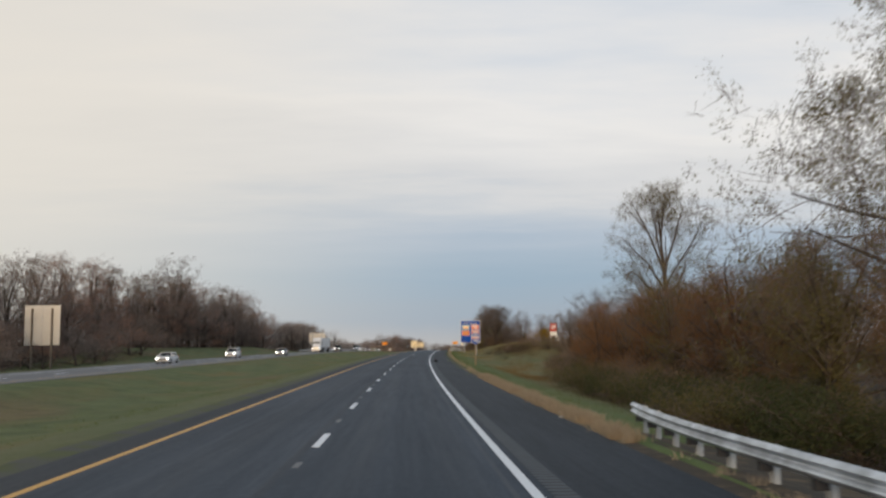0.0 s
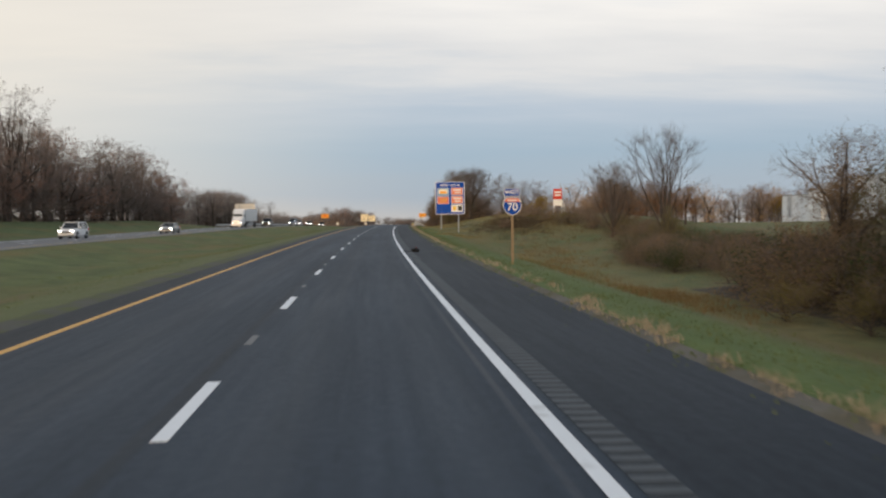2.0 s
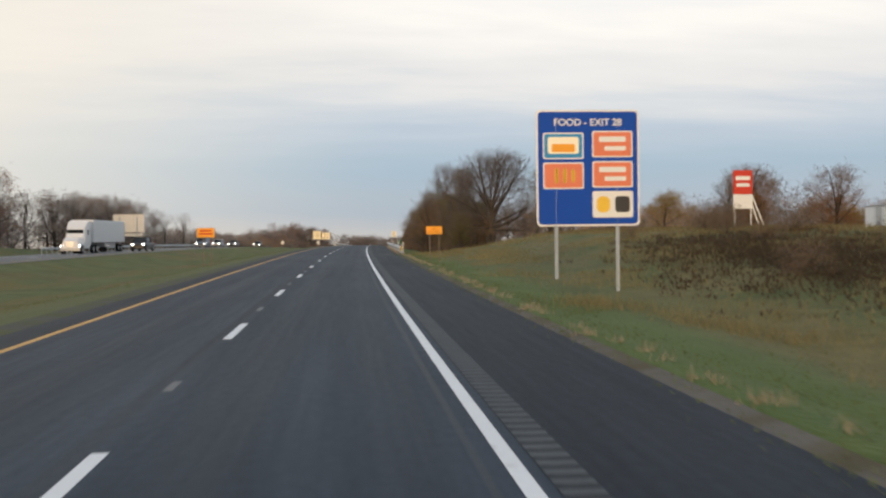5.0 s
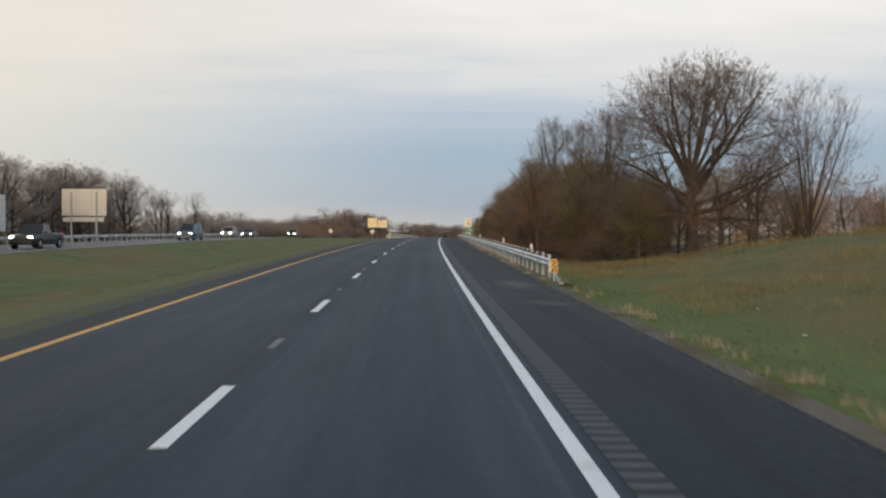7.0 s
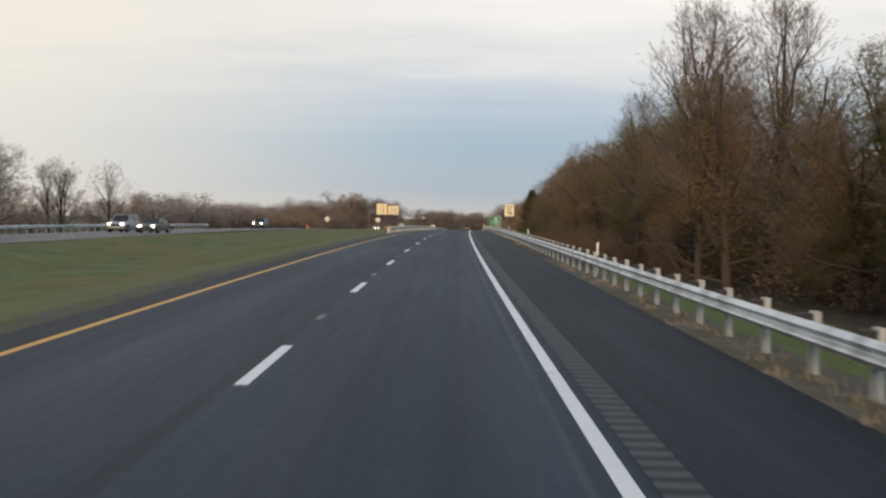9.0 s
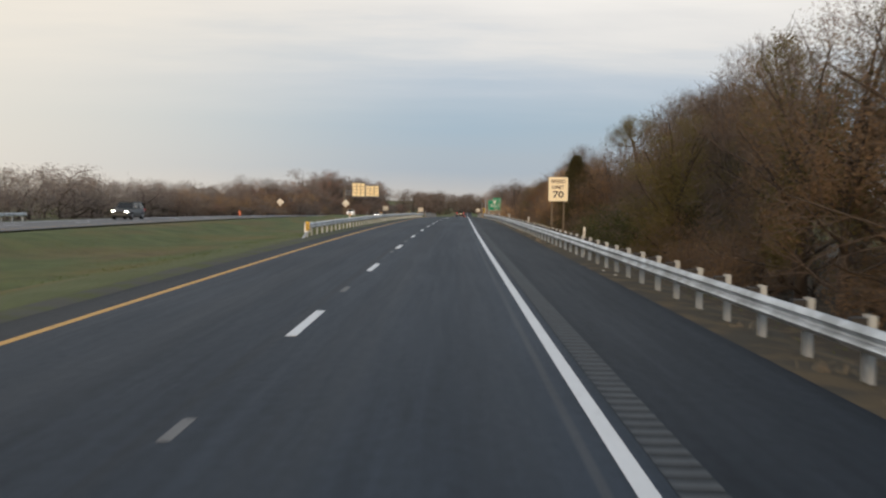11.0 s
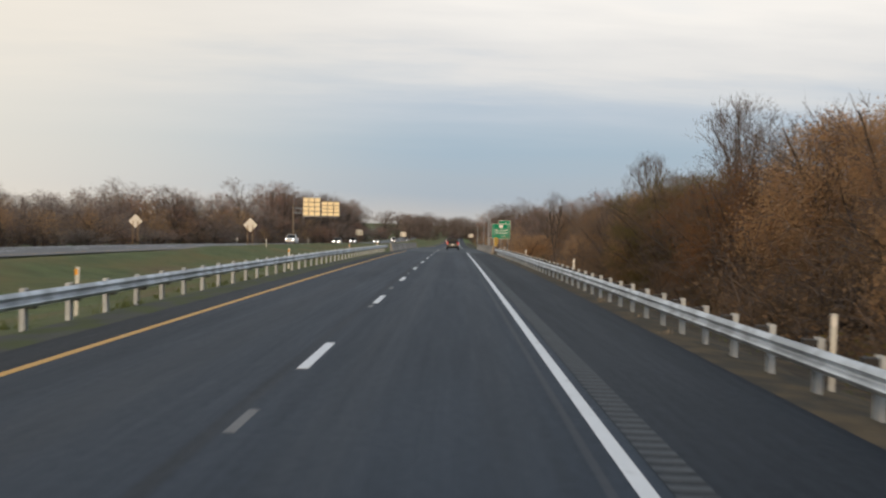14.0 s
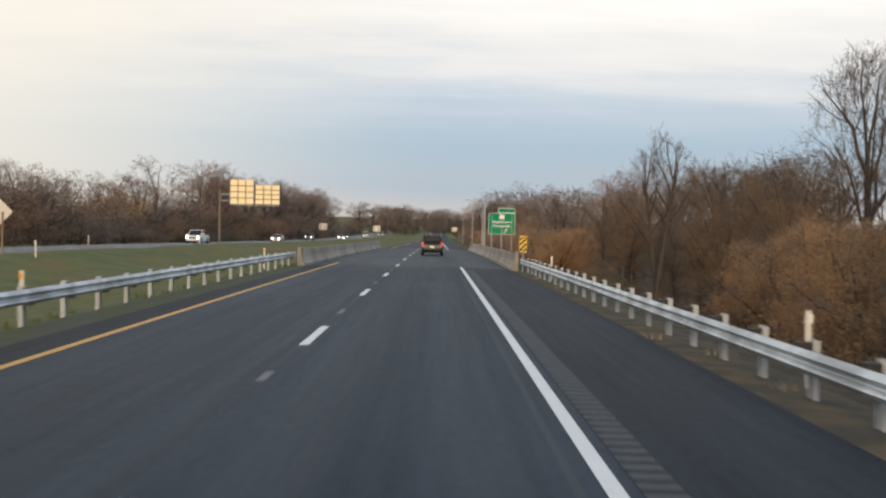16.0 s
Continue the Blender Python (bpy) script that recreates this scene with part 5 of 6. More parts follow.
def semi(s, u):
    root = thing("semi_truck", "white semi truck with a long box trailer on the far carriageway", "truck", lie(s, u, 0.004, 180), "oncoming traffic")
    part("trailer", box(0, -4.2, 2.65, 2.56, 14.2, 2.75, 0.04), P_WHITE, root, "white box trailer")
    part("skirt", box(0, -4.5, 0.95, 2.3, 5.0, 0.5, 0.03), P_SILVER, root)
    part("cab", loft([(3.6, 1.15, 1.15, 0.9, 3.9), (4.6, 1.2, 1.15, 0.6, 3.8), (5.5, 1.2, 1.05, 0.6, 3.1), (6.1, 1.2, 0.95, 0.6, 2.0)]), P_WHITE, root)
    part("hood", loft([(6.0, 1.15, 1.0, 0.55, 1.95), (7.2, 1.1, 0.9, 0.5, 1.75), (7.8, 1.0, 0.75, 0.45, 1.5)]), P_WHITE, root)
    part("windscreen", box(0, 5.86, 2.45, 1.9, 0.06, 0.75, 0.02), M_GLASS, root, "dark windscreen")
    part("grille", box(0, 7.8, 1.15, 0.9, 0.08, 0.7, 0.02), M_RIM, root)
    part("bumper", box(0, 7.75, 0.5, 2.3, 0.25, 0.35, 0.05), P_SILVER, root)
    for sx in (-1, 1):
        part("headlight", box(sx * 0.9, 7.62, 0.95, 0.32, 0.25, 0.22, 0.03), M_HEAD, root, "headlight")
        part("mirror", box(sx * 1.45, 5.7, 2.5, 0.14, 0.14, 0.6, 0.03), M_DARK, root)
        for y in (6.9, 2.6, 1.3, -8.6, -9.9):
            wheel(root, sx * 1.02, y, 0.50, 0.34)


semi(262.0, FAR)

# ---------------------------------------------------------------- trees


def tubes(seg, sides):
    """All segments (p0, p1, r0, r1) as open tapered prisms: verts, faces."""
    seg = np.asarray(seg, float)
    p0, p1, r0, r1 = seg[:, 0:3], seg[:, 3:6], seg[:, 6], seg[:, 7]
    d = p1 - p0
    d = d / np.maximum(np.linalg.norm(d, axis=1, keepdims=True), 1e-6)
    ref = np.where(np.abs(d[:, 2:3]) > 0.9, np.array([[1.0, 0, 0]]), np.array([[0, 0, 1.0]]))
    a = np.cross(d, ref)
    a /= np.linalg.norm(a, axis=1, keepdims=True)
    b = np.cross(d, a)
    ang = np.arange(sides) * 2 * np.pi / sides
    ring = a[:, None, :] * np.cos(ang)[None, :, None] + b[:, None, :] * np.sin(ang)[None, :, None]
    V = np.concatenate([p0[:, None, :] + ring * r0[:, None, None], p1[:, None, :] + ring * r1[:, None, None]], 1).reshape(-1, 3)
    base = np.arange(len(seg))[:, None] * 2 * sides
    j = np.arange(sides)
    F = np.stack([base + j, base + (j + 1) % sides, base + sides + (j + 1) % sides, base + sides + j], -1).reshape(-1, 4)
    return V, F


def ribbons(seg):
    """The finest twigs as narrow flat slips."""
    seg = np.asarray(seg, float)
    p0, p1, r0, r1 = seg[:, 0:3], seg[:, 3:6], seg[:, 6:7], seg[:, 7:8]
    w = np.cross(p1 - p0, np.random.default_rng(len(seg)).normal(0, 1, p0.shape))
    w /= np.linalg.norm(w, axis=1, keepdims=True) + 1e-6
    V = np.stack([p0 - w * r0, p0 + w * r0, p1], 1).reshape(-1, 3)
    return V, np.arange(3 * len(seg)).reshape(-1, 3)


def grow(rng, height, trunk_r, spread, limbs, levels, kids, crook, lift, first=0.3, droop=0.0, form=None):
    """Segments of a tree, level by level, and the ends of its twigs.
    form: a trunk that forks low into limbs: half width of the crown by its height, forks from-to (of the height), limb angles from-to."""
    out = [[] for _ in range(levels + 1)]
    tips = []
    mid = np.array([0, 0, height * 0.5])
    axes = np.array([(form[0] if form else 0.5) * height] * 2 + [height * 0.5])

    def branch(p, d, length, r, level):
        if form is not None and level > 1 and np.linalg.norm((p - mid) / axes) > 1.0:
            return
        n = 6 if level == 0 else (4 if level < min(3, levels) else (1 if level == levels else 2))
        q, nodes = p.copy(), []
        for i in range(n):
            d = d + rng.normal(0, crook * (0.5 if level == 0 else 1), 3) + np.array([0, 0, lift * (0 if level == 0 else 1) - droop * level * 0.05])
            d /= np.linalg.norm(d)
            e = q + d * length / n
            ra, rb = r * (1 - 0.75 * i / n), r * (1 - 0.75 * (i + 1) / n)
            out[level].append((*q, *e, ra, rb))
            nodes.append((e.copy(), d.copy(), rb, (i + 1) / n))
            q = e
            if form is not None and level and np.linalg.norm((q - mid) / axes) > 1.02:
                break
        if level == levels:
            tips.append((q.copy(), d.copy()))
            return
        count = limbs if level == 0 else kids[level - 1]
        for c in range(count):
            f = first + (1 - first) * (c + rng.uniform(0.1, 0.9)) / count if level == 0 else 0.25 + 0.75 * (c + rng.uniform(0, 1)) / count
            at = min(len(nodes) - 1, int(f * n))
            e, dd, rr, _ = nodes[at]
            start = e - dd * length / n * rng.uniform(0, 0.8)
            turn = rng.uniform(0, 2 * np.pi) if level else c * 2.4 + rng.uniform(-0.4, 0.4)
            side = np.cross(dd, [math.cos(turn), math.sin(turn), 0.2])
            side /= np.linalg.norm(side) + 1e-6
            tilt = spread * rng.uniform(0.7, 1.25) * (1.0 if level else (1.25 - 0.6 * f))
            nd = dd * math.cos(tilt) + side * math.sin(tilt)
            ln = length * (0.62 if level == 0 else 0.55) * rng.uniform(0.75, 1.15) * (1.15 - 0.45 * f if level == 0 else 1)
            branch(start, nd, ln, max(rr * 0.62, 0.012), level + 1)

    if form is None:
        branch(np.zeros(3) - np.array([0, 0, 0.4]), np.array([rng.normal(0, 0.03), rng.normal(0, 0.03), 1.0]), height * 0.78, trunk_r, 0)
    else:
        (f0, f1), (e0, e1) = form[1:]
        lean = rng.normal(0, 0.04, 2)
        knots = [np.array([lean[0] * z, lean[1] * z, z]) for z in np.linspace(-0.4, height * f1, 6)]
        for i in range(5):
            out[0].append((*knots[i], *knots[i + 1], trunk_r * (1.15 - 0.11 * i), trunk_r * (1.04 - 0.11 * i)))
        for c in range(limbs):
            f = (c + rng.uniform(0.0, 0.9)) / limbs
            z = height * (f0 + (f1 - f0) * min(1.0, f * 1.15))
            el, az = e0 + (e1 - e0) * f, c * 2.4 + rng.uniform(-0.35, 0.35)
            p = np.array([lean[0] * z, lean[1] * z, z])
            d = np.array([math.cos(el) * math.cos(az), math.cos(el) * math.sin(az), math.sin(el)])
            q, w = (p - mid) / axes, d / axes
            qa, qb, qc = w @ w, 2 * (q @ w), q @ q - 1
            reach = (-qb + math.sqrt(max(qb * qb - 4 * qa * qc, 0.0))) / (2 * qa)
            branch(p, d, reach * rng.uniform(0.80, 0.98), trunk_r * rng.uniform(0.34, 0.54), 1)
    return out, np.array([t[0] for t in tips]), np.array([t[1] for t in tips])


def leaf_faces(rng, centres, per, spread, size, tri=False):
    """Small bent leaves, each of two triangles' worth on a fold, scattered round the centres."""
    c = np.repeat(centres, per, 0)
    c = c + np.clip(rng.normal(0, spread, c.shape), -1.5 * spread, 1.5 * spread)
    n = len(c)
    a = rng.normal(0, 1, (n, 3))
    a /= np.linalg.norm(a, axis=1, keepdims=True)
    b = np.cross(a, rng.normal(0, 1, (n, 3)))
    b /= np.linalg.norm(b, axis=1, keepdims=True)
    sz = size * rng.uniform(0.6, 1.4, (n, 1))
    nrm = np.cross(a, b)
    if tri:
        V = np.stack([c - a * sz, c + b * sz * 0.8, c + a * sz], 1).reshape(-1, 3)
        return V, np.arange(3 * n).reshape(-1, 3)
    V = np.stack([c - a * sz, c + b * sz * 0.55 + nrm * sz * 0.15, c + a * sz, c - b * sz * 0.55 + nrm * sz * 0.15], 1).reshape(-1, 3)
    F = np.arange(4 * n).reshape(-1, 4)
    return V, F


def spray_faces(rng, centres, dirs, per, length, width):
    """Fine twig ends: long narrow slips that fan out from the tips."""
    c = np.repeat(centres, per, 0)
    d = np.repeat(dirs, per, 0) + rng.normal(0, 0.55, (len(c), 3)) + np.array([[0, 0, 0.15]])
    d /= np.linalg.norm(d, axis=1, keepdims=True)
    c = c - d * length * rng.uniform(0, 0.9, (len(c), 1))
    w = np.cross(d, rng.normal(0, 1, d.shape))
    w /= np.linalg.norm(w, axis=1, keepdims=True) + 1e-6
    ln = length * rng.uniform(0.6, 1.4, (len(c), 1))
    V = np.stack([c - w * width, c + w * width, c + d * ln], 1).reshape(-1, 3)
    return V, np.arange(3 * len(c)).reshape(-1, 3)


def gather(rng, tips, lobes):
    """Leaf centres of a full crown: no strays outside it, and drawn together into rounded lobes."""
    mid, axes = tips.mean(0), tips.std(0) * np.array([1.8, 1.8, 1.75])
    q = (tips - mid) / axes
    far = np.linalg.norm(q, axis=1, keepdims=True)
    q = np.where(far > 1, q / far * rng.uniform(0.70, 1.0, far.shape), q)
    p = mid + q * axes
    hub = p[rng.integers(0, len(p), lobes)]
    near = hub[np.argmin(((p[:, None] - hub[None]) ** 2).sum(-1), 1)]
    return p + (near - p) * rng.uniform(0.15, 0.55, far.shape)


TREE_KINDS = {}


def tree_kind(key, seed, height, trunk_r, spread, limbs, kids, crook, lift, leaf=None, per=0, lsize=0.12, lspread=0.25, first=0.3, keep=1.0, twig=M_TWIG, droop=0.0, squash=1.0, sprays=0, slen=0.55, swid=0.009, core=0, csize=0.2, form=None, lobes=0):
    rng = np.random.default_rng(seed)
    seg, tips, dirs = grow(rng, height, trunk_r, spread, limbs, len(kids) + 1, kids, crook, lift, first, droop, form)
    if squash != 1.0:
        tips = tips * np.array([1, 1, squash])
        seg = [[(*(np.array(q[:3]) * [1, 1, squash]), *(np.array(q[3:6]) * [1, 1, squash]), q[6], q[7]) for q in lv] for lv in seg]
    top = max(t[2] for t in tips)
    k = height / top
    seg = [[tuple(np.array(q) * np.array([k] * 6 + [1, 1])) for q in lv] for lv in seg]
    tips = tips * k
    V0, F0 = tubes(seg[0], 9)
    V1, F1 = tubes(seg[1], 5)
    trunk = mesh_of("trunk", np.concatenate([V0, V1]), np.concatenate([F0, F1 + len(V0)]), M_BARK, smooth=True)
    V, F, n = [], [], 0
    for lv in range(2, len(seg)):
        a, b = ribbons(seg[lv]) if lv >= max(3, len(seg) - 2) or lv == len(seg) - 1 else tubes(seg[lv], 3)
        V.append(a)
        F.append(b + n)
        n += len(a)
    if sprays:
        a, b = spray_faces(rng, tips, dirs, sprays, slen, swid)
        V.append(a)
        F.append(b + n)
        n += len(a)
    slots = np.zeros(sum(len(f) for f in F), np.int32)
    mats = [twig]
    mid = np.array([0, 0, height * 0.42])
    if leaf is not None and per > 0:
        if lobes:
            tips = gather(rng, tips, lobes)
        src = tips if keep >= 1 else tips[rng.random(len(tips)) < keep]
        a, b = leaf_faces(rng, src, per, lspread, lsize, True)
        V.append(a)
        F.append(b + n)
        n += len(a)
        slots = np.concatenate([slots, np.ones(len(b), np.int32)])
        mats.append(leaf)
    if core:
        # the tangle of leaves and twigs in the middle of the crown
        pick = tips[rng.integers(0, len(tips), core)]
        pick = mid + (pick - mid) * rng.uniform(0.25, 0.82, (core, 1))
        a, b = leaf_faces(rng, pick, 3, csize * 1.4, csize * 0.42, True)
        V.append(a)
        F.append(b + n)
        slots = np.concatenate([slots, np.full(len(b), len(mats) - 1, np.int32)])
    V = np.concatenate(V)
    crown = mesh_of("crown", V, [f for arr in F for f in arr], mats, slots)
    TREE_KINDS[key] = (trunk, crown, height)


def cedar_kind(key, seed, height, width):
    rng = np.random.default_rng(seed)
    V0, F0 = tubes([(0, 0, -0.4, 0, 0, height * 0.95, 0.16, 0.03)], 8)
    trunk = mesh_of("trunk", V0, F0, M_BARK, smooth=True)
    n = 3900
    z = height * (0.03 + 0.97 * rng.random(n) ** 0.85)
    f = z / height
    r = width / 2 * np.clip(0.80 + 0.40 * f - 1.16 * f ** 3, 0.05, 0.95) * (0.40 + 0.65 * rng.random(n) ** 0.5)
    a = rng.random(n) * 2 * np.pi
    # uneven sprays of boughs and a top that leans over
    r *= 1 + 0.22 * np.sin(a * 3 + z * 1.7) + 0.16 * np.sin(a * 5 - z * 3.1 + 1.0)
    c = np.stack([r * np.cos(a) + 0.5 * f ** 2, r * np.sin(a), z + 0.25 * np.sin(a * 2 + 0.6) * (1 - f)], -1)
    V, F = leaf_faces(rng, c, 8, 0.17, 0.065, True)
    crown = mesh_of("crown", V, F, M_NEEDLE)
    TREE_KINDS[key] = (trunk, crown, height)


tree_kind("tall_a", 3, 17, 0.28, 0.60, 16, (7, 5, 4), 0.12, 0.05, M_LEAFOLIVE, 26, 0.050, 0.26, keep=0.8, sprays=4, swid=0.010, form=(0.35, (0.14, 0.62), (0.15, 1.5)))
tree_kind("tall_b", 5, 16, 0.24, 0.50, 13, (7, 5, 4), 0.12, 0.08, M_LEAFBROWN, 5, 0.05, 0.22, keep=0.35, sprays=4, form=(0.26, (0.16, 0.62), (0.65, 1.5)))
tree_kind("spread_a", 7, 15, 0.30, 0.95, 11, (7, 6, 5), 0.13, 0.03, M_LEAFOLIVE, 24, 0.046, 0.19, 0.25, keep=0.85, sprays=4, slen=0.45)
tree_kind("bent_a", 9, 11, 0.12, 0.60, 9, (6, 5), 0.20, 0.03, M_LEAFOLIVE, 30, 0.045, 0.24, form=(0.30, (0.80, 0.93), (0.0, 0.7)))
tree_kind("round_a", 12, 13, 0.36, 0.66, 20, (10, 8, 6), 0.13, 0.0, None, 0, sprays=4, slen=0.40, swid=0.009, form=(0.50, (0.20, 0.42), (0.0, 1.45)))
tree_kind("dead_a", 13, 12, 0.15, 0.50, 8, (5, 4, 3), 0.12, 0.06, None, 0, sprays=2, slen=0.4, form=(0.27, (0.42, 0.78), (0.70, 1.45)))
tree_kind("stems_a", 15, 11, 0.16, 0.42, 10, (6, 5, 4), 0.10, 0.10, None, 0, sprays=2, slen=0.7, swid=0.007, form=(0.36, (0.04, 0.16), (0.95, 1.52)))
tree_kind("slim_a", 17, 12, 0.14, 0.46, 12, (7, 6), 0.12, 0.10, M_LEAFBROWN, 4, 0.045, 0.25, keep=0.3, sprays=8, slen=0.7, form=(0.24, (0.12, 0.60), (0.65, 1.5)))
tree_kind("slim_b", 19, 12, 0.13, 0.46, 13, (7, 6), 0.12, 0.10, M_LEAFBROWN, 9, 0.040, 0.28, keep=0.6, sprays=7, slen=0.7, form=(0.22, (0.10, 0.60), (0.60, 1.5)))
tree_kind("brown_a", 23, 10, 0.18, 0.72, 14, (6, 4, 2), 0.14, 0.05, M_LEAFBROWN, 32, 0.036, 0.22, sprays=2, core=1300, csize=0.19, form=(0.40, (0.04, 0.50), (0.05, 1.5)), lobes=26)
tree_kind("brown_b", 29, 10, 0.18, 0.70, 14, (6, 4, 2), 0.15, 0.05, M_LEAFRUST, 40, 0.036, 0.22, sprays=2, core=1500, csize=0.18, form=(0.40, (0.04, 0.50), (0.05, 1.5)), lobes=24)
tree_kind("brush_a", 27, 10, 0.16, 0.58, 13, (5, 4, 2), 0.16, 0.06, M_LEAFBROWN, 14, 0.036, 0.24, keep=0.8, sprays=8, slen=0.7, swid=0.009, core=900, csize=0.17, form=(0.36, (0.04, 0.50), (0.25, 1.5)), lobes=20)
tree_kind("tan_a", 31, 8, 0.16, 0.80, 14, (7, 5, 3), 0.14, 0.03, M_LEAFTAN, 24, 0.037, 0.20, core=1900, csize=0.17, form=(0.46, (0.05, 0.45), (0.0, 1.5)), lobes=26)
tree_kind("olive_a", 37, 9, 0.18, 0.72, 13, (6, 4, 3), 0.14, 0.05, M_LEAFOLIVE, 26, 0.038, 0.20, core=1500, csize=0.18, form=(0.40, (0.06, 0.50), (0.05, 1.5)), lobes=22)
tree_kind("yellow_a", 39, 7, 0.16, 0.85, 10, (6, 4), 0.14, 0.05, M_LEAFYELLOW, 20, 0.10, 0.40, 0.06, core=300, csize=0.2)
tree_kind("shrub_a", 41, 3.2, 0.05, 0.70, 14, (5, 3), 0.2, 0.02, M_LEAFBROWN, 15, 0.042, 0.22, sprays=6, slen=0.4, swid=0.005, core=300, csize=0.10, form=(0.55, (0.0, 0.12), (0.05, 1.45)))
tree_kind("shrub_b", 43, 3.0, 0.05, 0.75, 14, (5, 3), 0.2, 0.01, M_LEAFOLIVE, 16, 0.043, 0.22, core=240, csize=0.10, form=(0.58, (0.0, 0.12), (0.0, 1.45)), lobes=12)
tree_kind("ivy_a", 45, 3.0, 0.05, 0.80, 15, (5, 3), 0.2, 0.0, M_IVY, 26, 0.050, 0.24, core=420, csize=0.12, form=(0.75, (0.0, 0.10), (0.0, 1.40)), lobes=12)
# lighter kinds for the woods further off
tree_kind("wood_a", 51, 13, 0.20, 0.62, 10, (5, 4), 0.13, 0.05, M_HAZEBROWN, 24, 0.085, 0.26, sprays=3, slen=0.6, swid=0.012, core=240, csize=0.26, twig=M_HAZETWIG, form=(0.38, (0.08, 0.50), (0.2, 1.5)), lobes=14)
tree_kind("wood_b", 53, 13, 0.20, 0.60, 11, (6, 4), 0.13, 0.06, M_HAZEBROWN, 16, 0.072, 0.24, keep=0.8, sprays=5, slen=0.42, swid=0.012, core=140, csize=0.2, twig=M_HAZETWIG, form=(0.34, (0.12, 0.50), (0.35, 1.5)))
tree_kind("wood_c", 57, 13, 0.20, 0.66, 10, (5, 4), 0.13, 0.05, M_HAZERED, 24, 0.085, 0.26, sprays=3, slen=0.55, swid=0.013, core=240, csize=0.26, twig=M_HAZETWIG, form=(0.36, (0.10, 0.50), (0.25, 1.5)), lobes=14)
tree_kind("wood_d", 59, 6, 0.12, 0.95, 10, (5, 3), 0.15, 0.0, M_HAZEBROWN, 18, 0.075, 0.32, 0.0, sprays=4, slen=0.5, swid=0.012, core=170, csize=0.22, twig=M_HAZETWIG)
tree_kind("wood_e", 61, 8, 0.16, 0.80, 10, (5, 4), 0.15, 0.03, M_LEAFTAN, 11, 0.08, 0.38, 0.0, sprays=2, slen=0.8, swid=0.014, core=250, csize=0.2, twig=M_HAZETWIG)
tree_kind("far_a", 71, 13, 0.20, 0.64, 9, (5, 3), 0.13, 0.05, M_HAZEBROWN, 16, 0.100, 0.30, sprays=3, slen=0.6, swid=0.022, core=100, csize=0.36, twig=M_HAZETWIG, form=(0.34, (0.08, 0.50), (0.15, 1.5)), lobes=14)
tree_kind("far_b", 73, 13, 0.20, 0.64, 9, (5, 3), 0.13, 0.05, M_HAZERED, 16, 0.100, 0.30, sprays=3, slen=0.6, swid=0.022, core=100, csize=0.36, twig=M_HAZETWIG, form=(0.36, (0.08, 0.50), (0.15, 1.5)), lobes=14)
tree_kind("far_c", 75, 6, 0.12, 0.95, 9, (4, 2), 0.15, 0.0, M_HAZEBROWN, 16, 0.100, 0.28, sprays=2, slen=0.5, swid=0.018, core=70, csize=0.3, twig=M_HAZETWIG, form=(0.55, (0.0, 0.30), (0.0, 1.45)), lobes=10)
tree_kind("far_d", 77, 9, 0.16, 0.80, 9, (4, 3), 0.15, 0.03, M_LEAFTAN, 12, 0.12, 0.35, core=110, csize=0.3, twig=M_HAZETWIG, form=(0.48, (0.04, 0.40), (0.0, 1.45)), lobes=12)
cedar_kind("cedar_a", 47, 10, 4.4)
WORDS = {"tall_a": ("tall nearly bare tree with a few olive scraps of foliage", "tree"), "tall_b": ("tall bare grey-brown tree with fine twigs", "tree"),
         "spread_a": ("spreading tree with long limbs and sparse olive leaves", "tree"), "dead_a": ("gaunt dead tree with a few stubby limbs", "tree"),
         "round_a": ("broad bare oak with a round crown of fine twigs", "tree"), "slim_a": ("slim bare tree with upright branches", "tree"),
         "slim_b": ("slim upright tree with a few brown leaves", "tree"), "brown_a": ("brushy tree with dense dry brown leaves", "tree"),
         "brown_b": ("brushy tree with dense russet leaves", "tree"), "brush_a": ("brushy thicket tree of fine brown twigs", "tree"),
         "tan_a": ("bushy tree covered in orange-tan autumn leaves", "tree"), "olive_a": ("bushy tree with dull olive leaves", "tree"),
         "yellow_a": ("small round tree with yellow autumn leaves", "tree"), "shrub_a": ("dense brown shrub in the undergrowth", "shrub"),
         "shrub_b": ("dense olive-green shrub in the undergrowth", "shrub"), "bent_a": ("thin bent tree with one leafy olive crown at its top", "tree"),
         "ivy_a": ("low mound of dark ivy and brambles in the grass", "shrub"),
         "stems_a": ("bare tree of several upright grey stems", "tree"), "cedar_a": ("dark green cedar with a ragged cone of needles", "tree")}


def plant(key, s, u, height, wide=1.0, turn=None, lean=0.0):
    trunk, crown, h0 = TREE_KINDS[key]
    k = height / h0
    label, cat = WORDS[key]
    root = thing("shrub" if cat == "shrub" else ("cedar" if key == "cedar_a" else "tree"), label, cat,
                 stand(s, u, float(ground_height(s, u))) @ Matrix.Rotation(radians(lean), 4, "Y") @ Matrix.Rotation(radians(random.uniform(0, 360) if turn is None else turn), 4, "Z") @ Matrix.Diagonal((k * wide, k * wide, k, 1)), "roadside trees" if cat == "tree" else "roadside shrubs")
    child("trunk" if cat == "tree" else "stem", trunk, root)
    child("crown", crown, root)
    return root


def belt(kinds, s0, s1, u0, u1, count, h0, h1, wide=1.0, seed=1):
    rnd = random.Random(seed)
    for i in range(count):
        s = s0 + (s1 - s0) * (i + rnd.random()) / count
        plant(rnd.choice(kinds), s, rnd.uniform(u0, u1), rnd.uniform(h0, h1), wide * rnd.uniform(0.85, 1.2))


